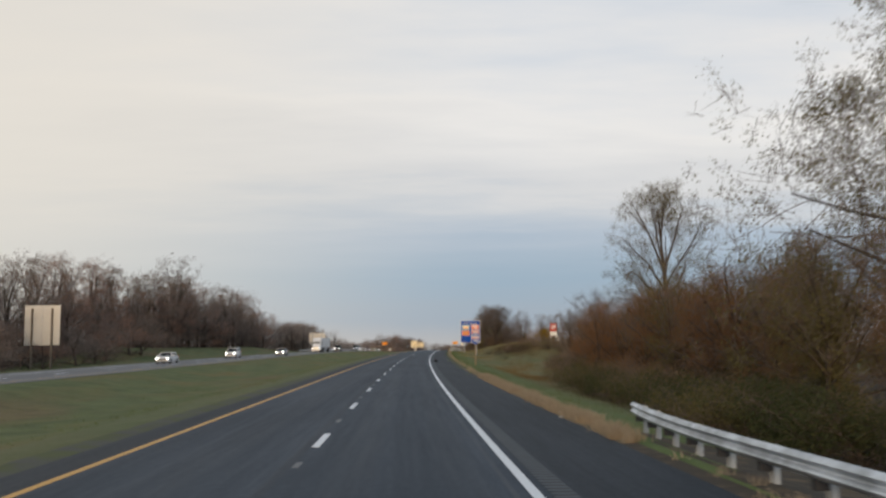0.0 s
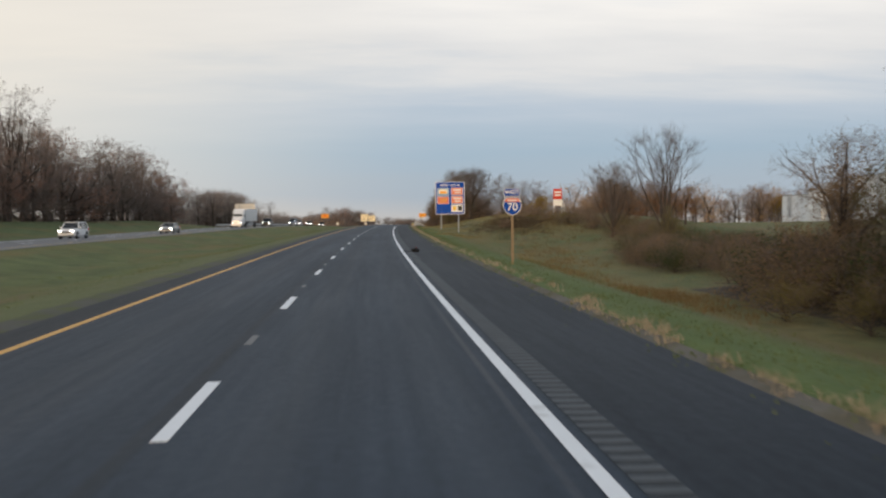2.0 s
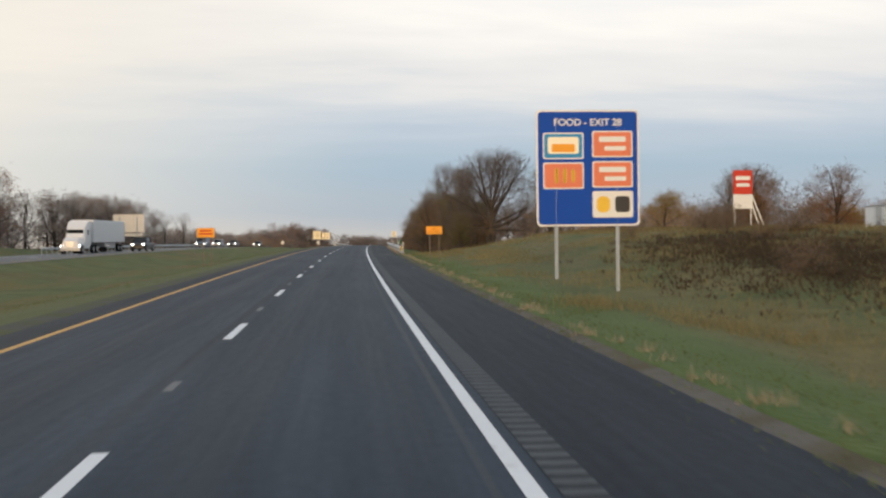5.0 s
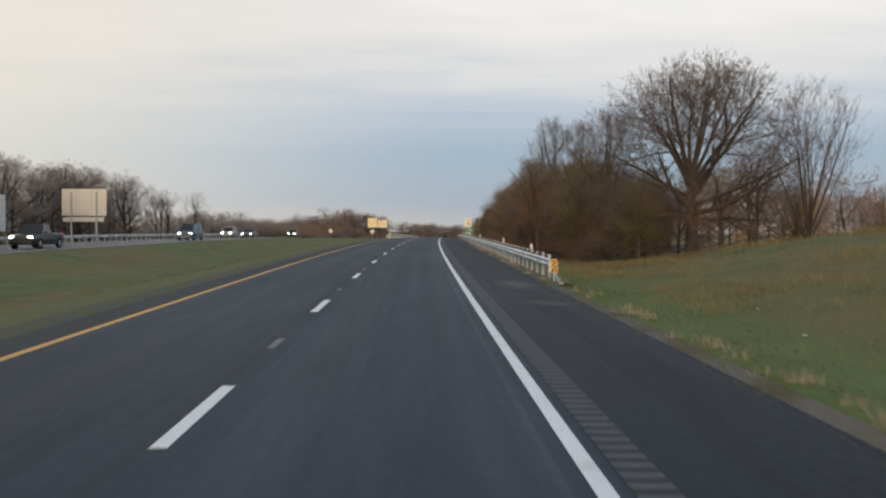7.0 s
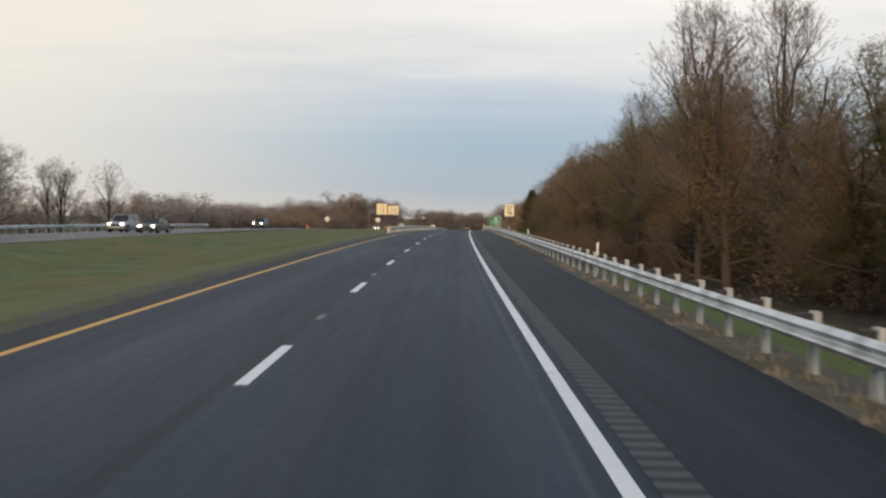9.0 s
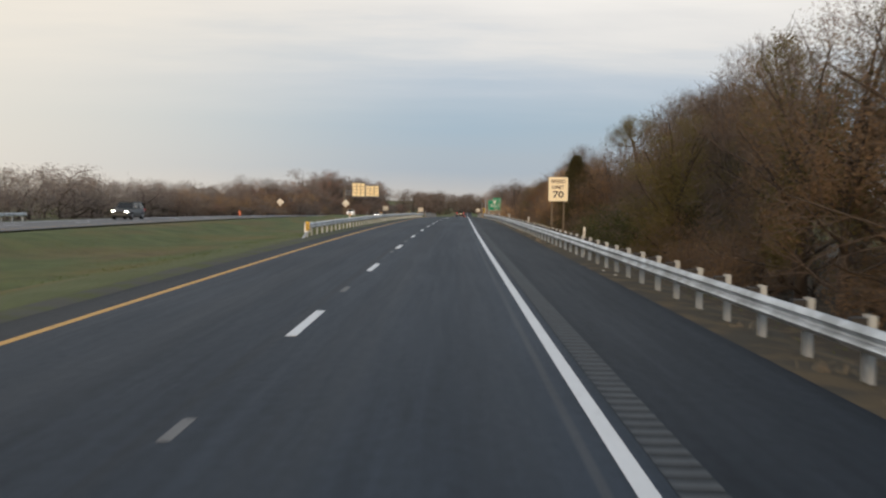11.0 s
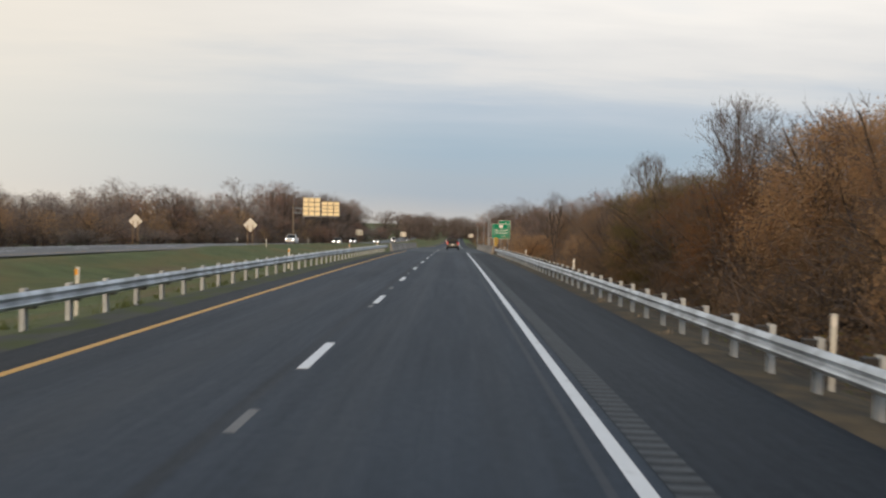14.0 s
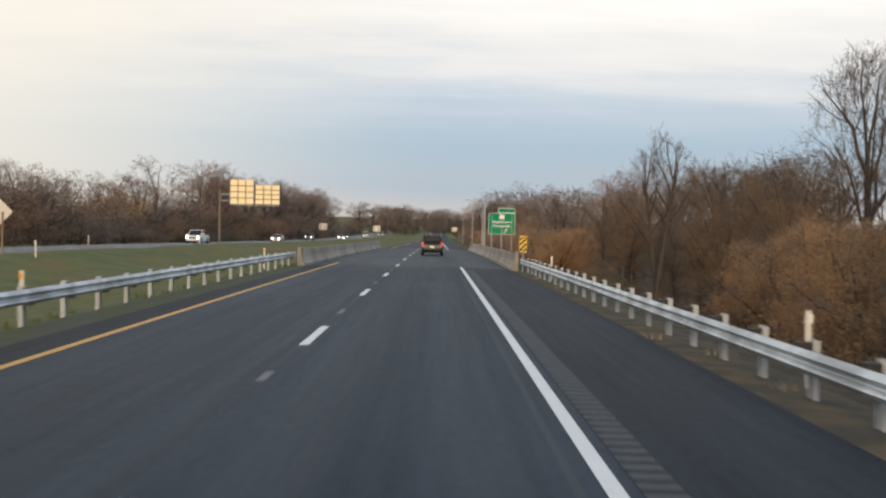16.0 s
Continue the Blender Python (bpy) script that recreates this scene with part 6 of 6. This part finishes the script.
def mesh_arrays(me):
    co = np.empty(len(me.vertices) * 3, np.float32)
    me.vertices.foreach_get("co", co)
    f = np.empty(len(me.loops), np.int32)
    me.loops.foreach_get("vertex_index", f)
    mi, tot = np.empty(len(me.polygons), np.int32), np.empty(len(me.polygons), np.int32)
    me.polygons.foreach_get("material_index", mi)
    me.polygons.foreach_get("loop_total", tot)
    return co.reshape(-1, 3), f, mi, tot


WOOD_MATS = [M_BARK, M_TWIG, M_LEAFBROWN, M_LEAFRED, M_LEAFTAN, M_LEAFRUST, M_HAZETWIG, M_HAZEBROWN, M_HAZERED, M_DIMWOOD, M_DUSKWOOD, M_HAZEWOOD]


def woods(label, rows, seed, swap=(), tones=()):
    """Woods too thick to count, as one object. rows: kinds, s from-to, u from-to, count, heights, width. swap: other foliage; tones: foliage picked tree by tree."""
    swap = dict(swap)
    rnd = random.Random(seed)
    V, F, M, T, n = [], [], [], [], 0
    for kinds, s0, s1, u0, u1, count, h0, h1, wide in rows:
        for i in range(count):
            s, u = s0 + (s1 - s0) * (i + rnd.random()) / count, rnd.uniform(u0, u1)
            trunk, crown, hh = TREE_KINDS[rnd.choice(kinds)]
            tone = rnd.choice(tones) if tones else None
            k = rnd.uniform(h0, h1) / hh
            w = k * wide * rnd.uniform(0.85, 1.2)
            m = np.array(stand(s, u, float(ground_height(s, u)), rnd.uniform(0, 360)) @ Matrix.Diagonal((w, w, k, 1)))
            for me in (trunk, crown):
                co, f, mi, tot = mesh_arrays(me)
                V.append(co @ m[:3, :3].T + m[:3, 3])
                F.append(f + n)
                T.append(tot)
                M.append(np.array([WOOD_MATS.index(tone if tone and x in (M_HAZEBROWN, M_HAZERED) else swap.get(x, x)) for x in me.materials])[mi])
                n += len(co)
    me = bpy.data.meshes.new("woods")
    V, F, M, T = np.concatenate(V), np.concatenate(F), np.concatenate(M), np.concatenate(T)
    me.vertices.add(len(V))
    me.vertices.foreach_set("co", V.astype(np.float32).ravel())
    me.loops.add(F.size)
    me.loops.foreach_set("vertex_index", F.astype(np.int32).ravel())
    me.polygons.add(len(T))
    me.polygons.foreach_set("loop_start", np.concatenate([[0], np.cumsum(T)[:-1]]).astype(np.int32))
    for x in WOOD_MATS:
        me.materials.append(x)
    me.polygons.foreach_set("material_index", M.astype(np.int32))
    me.update(calc_edges=True)
    tagged(new("woods", me), label, "woods", kind="stuff")


# single trees that stand out
plant("spread_a", 20.5, 17.4, 15.4, 1.08, -90)
plant("olive_a", 30.5, 15.6, 7.2, 1.1)
plant("brown_a", 33.5, 17.4, 8.6, 1.1)
plant("brown_b", 29.0, 18.6, 9.0, 1.1)
plant("tall_a", 85.1, 25.0, 18.6, 0.98, 150)
plant("olive_a", 81.0, 22.0, 8.6, 1.0)
plant("brown_b", 85.5, 21.4, 8.0, 1.05)
plant("brown_a", 91.5, 18.7, 7.2, 1.25)
plant("olive_a", 89.0, 20.2, 6.0, 1.2)
plant("brown_a", 95.0, 21.0, 5.0, 1.1)
belt(["shrub_a", "shrub_b", "ivy_a"], 82, 97, 16.2, 19.5, 15, 2.2, 3.3, 1.5, 58)
for s, u, h in ((145.0, 28.1, 11.4), (154.6, 25.4, 8.4), (157.4, 26.4, 7.8)):
    plant("stems_a", s, u, h, 1.25)
plant("stems_a", 234.8, 24.2, 6.4, 1.0)
plant("round_a", 262.5, 18.0, 13.3, 1.12, 25)
plant("stems_a", 262.5, 25.6, 11.6, 0.95)
plant("olive_a", 267.0, 26.6, 5.5, 0.7)
plant("tall_b", 280.4, 15.4, 13.0, 1.25)
plant("tall_b", 320.0, 15.8, 17.0, 1.0)
plant("tall_b", 314.0, 18.5, 16.0, 1.0)
plant("tall_b", 330.0, 14.0, 12.5, 0.9)
plant("bent_a", 400.0, 18.3, 12.6, 1.0, 40, -14)
plant("cedar_a", 406.5, 11.8, 9.1, 1.15)
plant("dead_a", 509.5, 11.2, 10.2, 0.9)
plant("dead_a", 511.5, 12.2, 10.4, 0.9)
plant("tall_b", 510.7, 22.7, 15.2, 1.1)
plant("tall_b", 469.7, 20.3, 15.3, 1.15)
plant("tall_b", 474.0, 23.0, 14.0, 1.0)
plant("yellow_a", 225.0, 28.3, 3.4, 1.5)
plant("yellow_a", 425.0, 150.0, 12.5, 1.5)
# belts beside the near carriageway
belt(["brown_b", "brown_b", "olive_a", "brown_b"], 34, 84, 15.5, 19.5, 21, 6.0, 8.5, 1.2, 2)
belt(["brush_a", "slim_b", "brown_b"], 34, 86, 21, 34, 9, 7, 10, 1.0, 3)
belt(["shrub_b", "ivy_a"], 19, 36, 11.0, 14.5, 9, 1.8, 2.6, 1.7, 41)
belt(["ivy_a", "ivy_a", "shrub_b"], 24, 62, 12.0, 14.5, 18, 2.0, 2.7, 1.5, 55)
belt(["ivy_a", "shrub_b", "shrub_a", "ivy_a"], 32, 88, 13.5, 16.5, 22, 1.9, 3.0, 1.4, 4)
belt(["ivy_a", "shrub_a", "shrub_b", "shrub_a"], 90, 128, 17.5, 24, 28, 1.4, 2.3, 1.9, 47)
belt(["ivy_a", "shrub_a"], 100, 140, 24, 28, 14, 1.2, 1.7, 2.0, 21)
belt(["shrub_b", "shrub_a", "shrub_a"], 140, 178, 23.5, 30, 20, 1.5, 2.3, 1.8, 24)
belt(["brush_a", "brown_b", "brown_a"], 166, 200, 30, 42, 10, 4.0, 5.6, 1.25, 39)
plant("olive_a", 133.0, 25.0, 3.6, 1.1)
belt(["shrub_a"], 172, 205, 14, 24, 9, 1.0, 1.5, 1.8, 22)
belt(["brush_a", "slim_b", "brown_b"], 236, 262, 44, 66, 5, 8, 10, 1.1, 5)
belt(["brush_a", "brown_a", "olive_a"], 256, 268, 13, 22, 7, 4.5, 6.5, 1.2, 34)
belt(["shrub_a", "shrub_b"], 250, 262, 28, 60, 9, 3.0, 5.0, 1.6, 23)
belt(["brown_a", "brush_a", "brown_a", "olive_a"], 264, 300, 14.5, 17.5, 11, 5.5, 8.0, 1.05, 6)
belt(["brush_a", "olive_a", "brown_a", "olive_a"], 300, 346, 11.5, 15.5, 14, 8, 11.5, 1.05, 25)
belt(["shrub_a", "shrub_b"], 262, 404, 13.5, 17, 26, 2.2, 3.6, 1.6, 40)
belt(["slim_b", "olive_a", "slim_a", "brown_a"], 304, 345, 14, 24, 9, 10.5, 13, 1.05, 7)
belt(["olive_a", "brush_a", "slim_b"], 284, 303, 16, 24, 5, 7.0, 8.5, 1.05, 61)
belt(["olive_a"], 276, 294, 14.0, 16.0, 4, 8.5, 9.8, 0.95, 26)
belt(["brush_a", "brown_a", "olive_a"], 345, 378, 10.8, 16, 8, 7.5, 10.5, 1.05, 8)
belt(["brush_a", "brown_a", "brush_a"], 380, 404, 12.0, 17, 7, 6.5, 8.0, 1.05, 48)
belt(["slim_a", "slim_b", "tall_b"], 345, 380, 17, 28, 6, 11, 14.5, 1.0, 9)
belt(["slim_a", "slim_b"], 382, 420, 18, 28, 9, 8.5, 10.5, 1.0, 49)
belt(["slim_b", "tall_b", "slim_a"], 383, 397, 19.5, 23, 5, 12.0, 14.0, 1.1, 51)
belt(["slim_b", "brush_a", "tall_b"], 366, 381, 12.5, 15.5, 6, 10.0, 11.5, 1.1, 52)
belt(["shrub_a", "brush_a", "shrub_a", "shrub_b"], 354, 412, 10.5, 14, 22, 2.6, 4.6, 1.4, 53)
belt(["shrub_a", "olive_a", "shrub_b", "ivy_a"], 284, 350, 14.5, 19, 28, 2.8, 4.8, 1.5, 54)
belt(["brush_a", "brown_a", "slim_b", "brush_a"], 382, 406, 14.5, 24, 14, 9.0, 11.0, 1.1, 56)
belt(["shrub_a", "brush_a", "shrub_b"], 376, 408, 10.4, 13.5, 12, 3.0, 5.0, 1.4, 57)
belt(["ivy_a", "ivy_a", "shrub_b"], 364, 396, 10.4, 13.2, 16, 2.4, 4.4, 1.4, 60)
belt(["tan_a"], 414, 432, 12.0, 14.0, 3, 7.8, 8.8, 1.15, 27)
belt(["brown_a", "olive_a", "brown_a", "tan_a"], 411, 431, 12.8, 15.5, 6, 8.4, 10.0, 1.05, 59)
belt(["tan_a"], 433, 442, 13.8, 15.2, 3, 10.4, 11.0, 1.0, 35)
belt(["olive_a", "brown_a", "brown_b", "brown_a"], 444, 470, 12.6, 15.0, 9, 8.3, 9.3, 1.2, 50)
belt(["slim_a", "slim_b", "tall_b"], 470, 496, 20, 24, 2, 11.5, 12.5, 0.8, 38)
belt(["tan_a", "brown_a", "tan_a", "olive_a"], 454, 484, 12.0, 15.5, 8, 7.8, 9.6, 1.15, 33)
for s, u, h in ((476.5, 14.2, 8.2), (482.5, 13.8, 7.6), (490.0, 12.6, 6.2), (494.0, 13.0, 6.4), (498.2, 13.0, 5.6)):
    plant("tan_a", s, u, h, 1.2)
belt(["shrub_a", "brush_a", "shrub_b"], 500, 540, 10.2, 13.0, 10, 1.8, 3.4, 1.5, 28)
belt(["brush_a", "brown_a", "slim_b"], 416, 466, 17, 30, 8, 9.5, 12.0, 1.0, 10)
belt(["brush_a", "brown_a", "olive_a"], 468, 512, 17, 30, 8, 8.5, 10.5, 1.15, 42)
belt(["brush_a", "brown_a", "slim_b"], 516, 580, 18, 30, 14, 10.0, 12.0, 1.15, 36)
belt(["brown_a", "brush_a", "slim_b"], 512, 560, 21, 30, 9, 11.0, 13.0, 1.2, 44)
belt(["brush_a", "brown_a", "slim_b"], 504, 548, 13.5, 20, 8, 5.5, 8.5, 1.1, 29)
belt(["tan_a", "tan_a", "brown_b"], 546, 584, 12.0, 16, 7, 5.0, 6.6, 1.2, 46)
belt(["brush_a", "shrub_a", "shrub_b"], 412, 486, 10.2, 11.8, 16, 2.8, 4.6, 1.35, 37)
belt(["shrub_a", "shrub_b"], 306, 484, 9.4, 11.2, 32, 1.3, 2.4, 1.6, 31)
# woods
BR, BA, FAR = ["wood_a", "wood_c"], ["wood_b", "wood_a"], ["far_a", "far_b", "far_a"]
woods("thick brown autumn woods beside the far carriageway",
      [(["wood_d", "far_c"], 40, 150, -50, -44, 24, 4, 7, 1.5), (["wood_d"], 60, 292, -57, -54, 34, 4, 6.5, 1.4), (BR, 100, 290, -59, -53, 34, 10, 13, 1.3), (["far_c"], 60, 292, -60, -54, 50, 6, 10.5, 1.7), (BA, 30, 130, -66, -54, 13, 13.0, 15.5, 1.2), (BA, 130, 302, -64, -54, 26, 15, 17.8, 1.2), (["wood_b"], 192, 200, -54, -53, 1, 20.0, 20.1, 1.2), (["wood_d"], 20, 118, -64, -54, 18, 6, 9, 1.2)], 41, ((M_HAZEBROWN, M_DIMWOOD), (M_HAZERED, M_DIMWOOD)), (M_DIMWOOD, M_DIMWOOD, M_HAZEBROWN, M_HAZERED))
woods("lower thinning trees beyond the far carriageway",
      [(BA + BR, 298, 356, -62, -50, 22, 9.5, 13, 1.3), (["far_c"], 295, 420, -62, -52, 18, 4, 6.0, 1.7), (["far_c", "wood_d"], 415, 570, -62, -53, 40, 5.5, 8.0, 1.7), (BA + BR, 340, 376, -60, -50, 11, 9.5, 12.5, 1.2), (["slim_a", "wood_b"], 376, 396, -58, -48, 4, 8, 11, 1.0), (["wood_d"], 300, 560, -84, -60, 32, 4, 6, 1.5), (BA, 390, 560, -110, -70, 22, 7.5, 10, 1.4)], 42, (), (M_HAZEBROWN, M_HAZEWOOD, M_HAZEWOOD))
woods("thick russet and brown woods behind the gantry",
      [(["far_c"], 480, 700, -48, -45.5, 44, 1.8, 3.2, 2.4), (["wood_d", "wood_e", "wood_e"], 480, 700, -52, -46, 34, 3.5, 6.0, 1.4), (FAR, 500, 556, -62, -51, 13, 6.5, 7.5, 1.4), (FAR, 556, 620, -62, -51, 16, 9.2, 11.2, 1.4), (["far_c", "far_c", "far_d"], 485, 556, -60, -49, 22, 4, 6, 1.9), (["far_c", "far_c", "far_d"], 556, 780, -60, -49, 72, 6, 9.5, 1.9), (FAR, 606, 660, -60, -50, 10, 10.5, 12.5, 1.35), (FAR, 662, 760, -60, -50, 18, 16.0, 19.5, 1.3), (FAR, 760, 900, -58, -48, 22, 17.5, 20.5, 1.35), (FAR, 720, 960, -80, -60, 18, 18, 21, 1.4), (["far_c"], 700, 1000, -48, -42, 28, 6, 10, 1.5)], 43, (), (M_HAZEBROWN, M_HAZERED, M_HAZEWOOD, M_DIMWOOD, M_DUSKWOOD))
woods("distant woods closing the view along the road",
      [(FAR, 950, 1250, -46, -12, 36, 14, 18, 1.7), (FAR, 1000, 1250, -12, 30, 32, 13, 17, 1.7), (["far_c"], 940, 1100, -40, -12, 14, 6, 8, 2.0), (["far_c"], 1010, 1100, -12, 14, 9, 6, 8, 2.0)], 44, (), (M_HAZEBROWN, M_DIMWOOD, M_DUSKWOOD))
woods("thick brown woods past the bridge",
      [(["wood_d", "wood_e"], 565, 680, 12, 17, 13, 5, 8, 1.3), (["far_c", "far_d"], 680, 900, 12, 17, 18, 5, 8, 1.3), (FAR, 588, 700, 18, 28, 16, 11.0, 14, 1.3), (FAR, 700, 920, 15, 28, 22, 17, 20, 1.3), (FAR, 640, 850, 28, 44, 16, 17, 20, 1.3)], 45, (), (M_HAZEBROWN, M_HAZERED, M_DIMWOOD, M_DUSKWOOD))
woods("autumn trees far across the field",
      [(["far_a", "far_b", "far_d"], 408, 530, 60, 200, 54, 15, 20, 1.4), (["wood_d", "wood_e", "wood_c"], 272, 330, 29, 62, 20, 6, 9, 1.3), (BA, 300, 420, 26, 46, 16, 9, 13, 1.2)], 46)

# ---------------------------------------------------------------- grass


def tufts(name, label, spots, blades, tall, lean, material, seed, width=0.02, loose=0.10):
    """Grass tufts as one object: spots are (s, u), each a spray of narrow bent blades."""
    rng = np.random.default_rng(seed)
    S, U = np.array([p[0] for p in spots]), np.array([p[1] for p in spots])
    H = np.maximum(ground_height(S, U), -9)
    H = np.where((U > 4.7) & (U < 5.9), np.where(S < 236, np.interp(U, [4.7, 5.2, 5.45, 5.9], [-0.115, -0.07, -0.055, -0.12]), np.interp(U, [4.7, 4.95, 5.35, 5.9], [-0.115, -0.13, -0.17, -0.30])), H)
    H = np.where((U < -6.7) & (U > -8.6), np.interp(U, [-8.6, -7.9, -7.0, -6.7], [-0.28, -0.11, -0.06, -0.072]), H)
    P = np.repeat(rd_many(S, U, H - 0.02), blades, 0)
    n = len(P)
    P = P + np.stack([rng.normal(0, loose, n), rng.normal(0, loose, n), np.zeros(n)], -1)
    a = rng.random(n) * 2 * np.pi
    d = np.stack([np.cos(a), np.sin(a), np.zeros(n)], -1)
    side = np.stack([-np.sin(a), np.cos(a), np.zeros(n)], -1)
    h = tall * rng.uniform(0.5, 1.3, (n, 1))
    ln = lean * rng.uniform(0.2, 1.2, (n, 1)) * h
    up = np.array([[0, 0, 1.0]])
    w = width * rng.uniform(0.7, 1.3, (n, 1))
    V = np.stack([P - side * w, P + side * w, P + side * w * 0.7 + d * ln * 0.4 + up * h * 0.65, P - side * w * 0.7 + d * ln * 0.4 + up * h * 0.65, P + d * ln + up * h], 1).reshape(-1, 3)
    b = np.arange(n)[:, None] * 5
    F = [tuple(r) for r in (b + np.array([[0, 1, 2, 3]]))] + [tuple(r) for r in (b + np.array([[3, 2, 4]]))]
    tagged(new(name, mesh_of(name, V, F, material)), label, "grass", kind="stuff")


rg = random.Random(77)
fringe = [(s, rg.gauss(5.08, 0.13)) for s in [rg.uniform(-6, 78) for _ in range(1100)] if 18 < s < 58 or rg.random() < (0.08 if s < 18 else 0.3)]
fringe += [(rg.uniform(78, 236), rg.gauss(5.32, 0.12)) for _ in range(170)]
fringe += [(s, rg.gauss(5.3, 0.3)) for s in [rg.uniform(236, 300) for _ in range(150)]]
fringe += [(s, rg.gauss(5.2, 0.2)) for s in [rg.uniform(300, 515) for _ in range(40)]]
fringe = [(s, max(u, 4.84)) for s, u in fringe]
tufts("dry_grass", "tall dry tan grass along the edge of the shoulder", fringe, 16, 0.17, 1.0, M_DRY, 1, 0.008)
mounds = [(rg.uniform(17, 60), rg.gauss(5.1, 0.09)) for _ in range(58)]
mounds = [(rg.gauss(s, 0.28), max(4.86, rg.gauss(u, 0.10))) for s, u in mounds for _ in range(11)]
tufts("dry_grass", "soft mounds of pale tan dry grass beside the shoulder", mounds, 22, 0.27, 1.1, M_DRY, 8, 0.006)
meadow = [(rg.uniform(100, 262), rg.uniform(9.0, 30)) for _ in range(900)] + [q for q in [(rg.uniform(165, 262), 7.6 + 22 * rg.random() ** 1.2) for _ in range(8000)] if noise.noise(Vector((q[0] * 0.11, q[1] * 0.30, 2))) + 0.5 * noise.noise(Vector((q[0] * 0.35, q[1] * 0.8, 7))) > 0.09]
tufts("meadow_grass", "rough dry grass tufts on the roadside bank", meadow, 11, 0.25, 1.3, M_MEADOW, 2, 0.011, 0.55)
patches = [(94, 12.7, 3.5, 1.0, 300), (112, 12.0, 5, 1.0, 120), (128, 14.5, 6, 1.4, 120), (148, 17.0, 8, 1.6, 160), (176, 22.5, 12, 1.6, 420), (206, 23.5, 12, 1.6, 420), (236, 23, 12, 1.6, 320), (255, 12.5, 6, 2.0, 260), (266, 13.0, 5, 1.0, 320), (276, 13.6, 5, 0.9, 240)]
weeds = [(rg.gauss(s, ds), rg.gauss(u, du)) for s, u, ds, du, k in patches for _ in range(k)]
tufts("rusty_weeds", "patches of rusty brown dead weeds on the bank", weeds, 10, 0.24, 0.8, M_RUSTWEED, 5, 0.012, 0.22)
brush = [(rg.gauss(s, ds), rg.gauss(u, du)) for s, u, ds, du, k in ((180, 18.0, 7, 2.0, 900),) for _ in range(k)]
tufts("dead_brush", "low dead brown brush across the bank", brush, 16, 0.20, 1.6, M_BRUSH, 6, 0.028, 0.50)
lawn = [(rg.uniform(19, 262), 5.8 + abs(rg.gauss(0, 2.2))) for _ in range(2800)]
lawn += [(rg.uniform(56, 236), rg.uniform(4.98, 5.8)) for _ in range(1100)]
lawn += [(rg.uniform(240, 320), 5.9 + abs(rg.gauss(0, 1.2))) for _ in range(90)]
lawn += [(rg.uniform(320, 515), 6.3 + abs(rg.gauss(0, 1.0))) for _ in range(260)]
lawn += [(rg.uniform(-5, 515), -8.4 - abs(rg.gauss(0, 5.0))) for _ in range(2200)]
lawn += [q for q in [(rg.uniform(0, 420), rg.uniform(-22, -8.3)) for _ in range(5200)] if noise.noise(Vector((q[0] * 0.12, q[1] * 0.4, 4))) > -0.05]
tufts("green_grass", "green grass tufts along the verges", lawn, 10, 0.065, 1.5, M_BLADE, 3, 0.011, 0.40)
clumps = [(rg.uniform(372, 520), rg.gauss(-8.3, 0.15)) for _ in range(110)]
tufts("weeds", "dark green weeds round the rail posts", clumps, 16, 0.20, 1.1, M_BLADE, 4, 0.02)
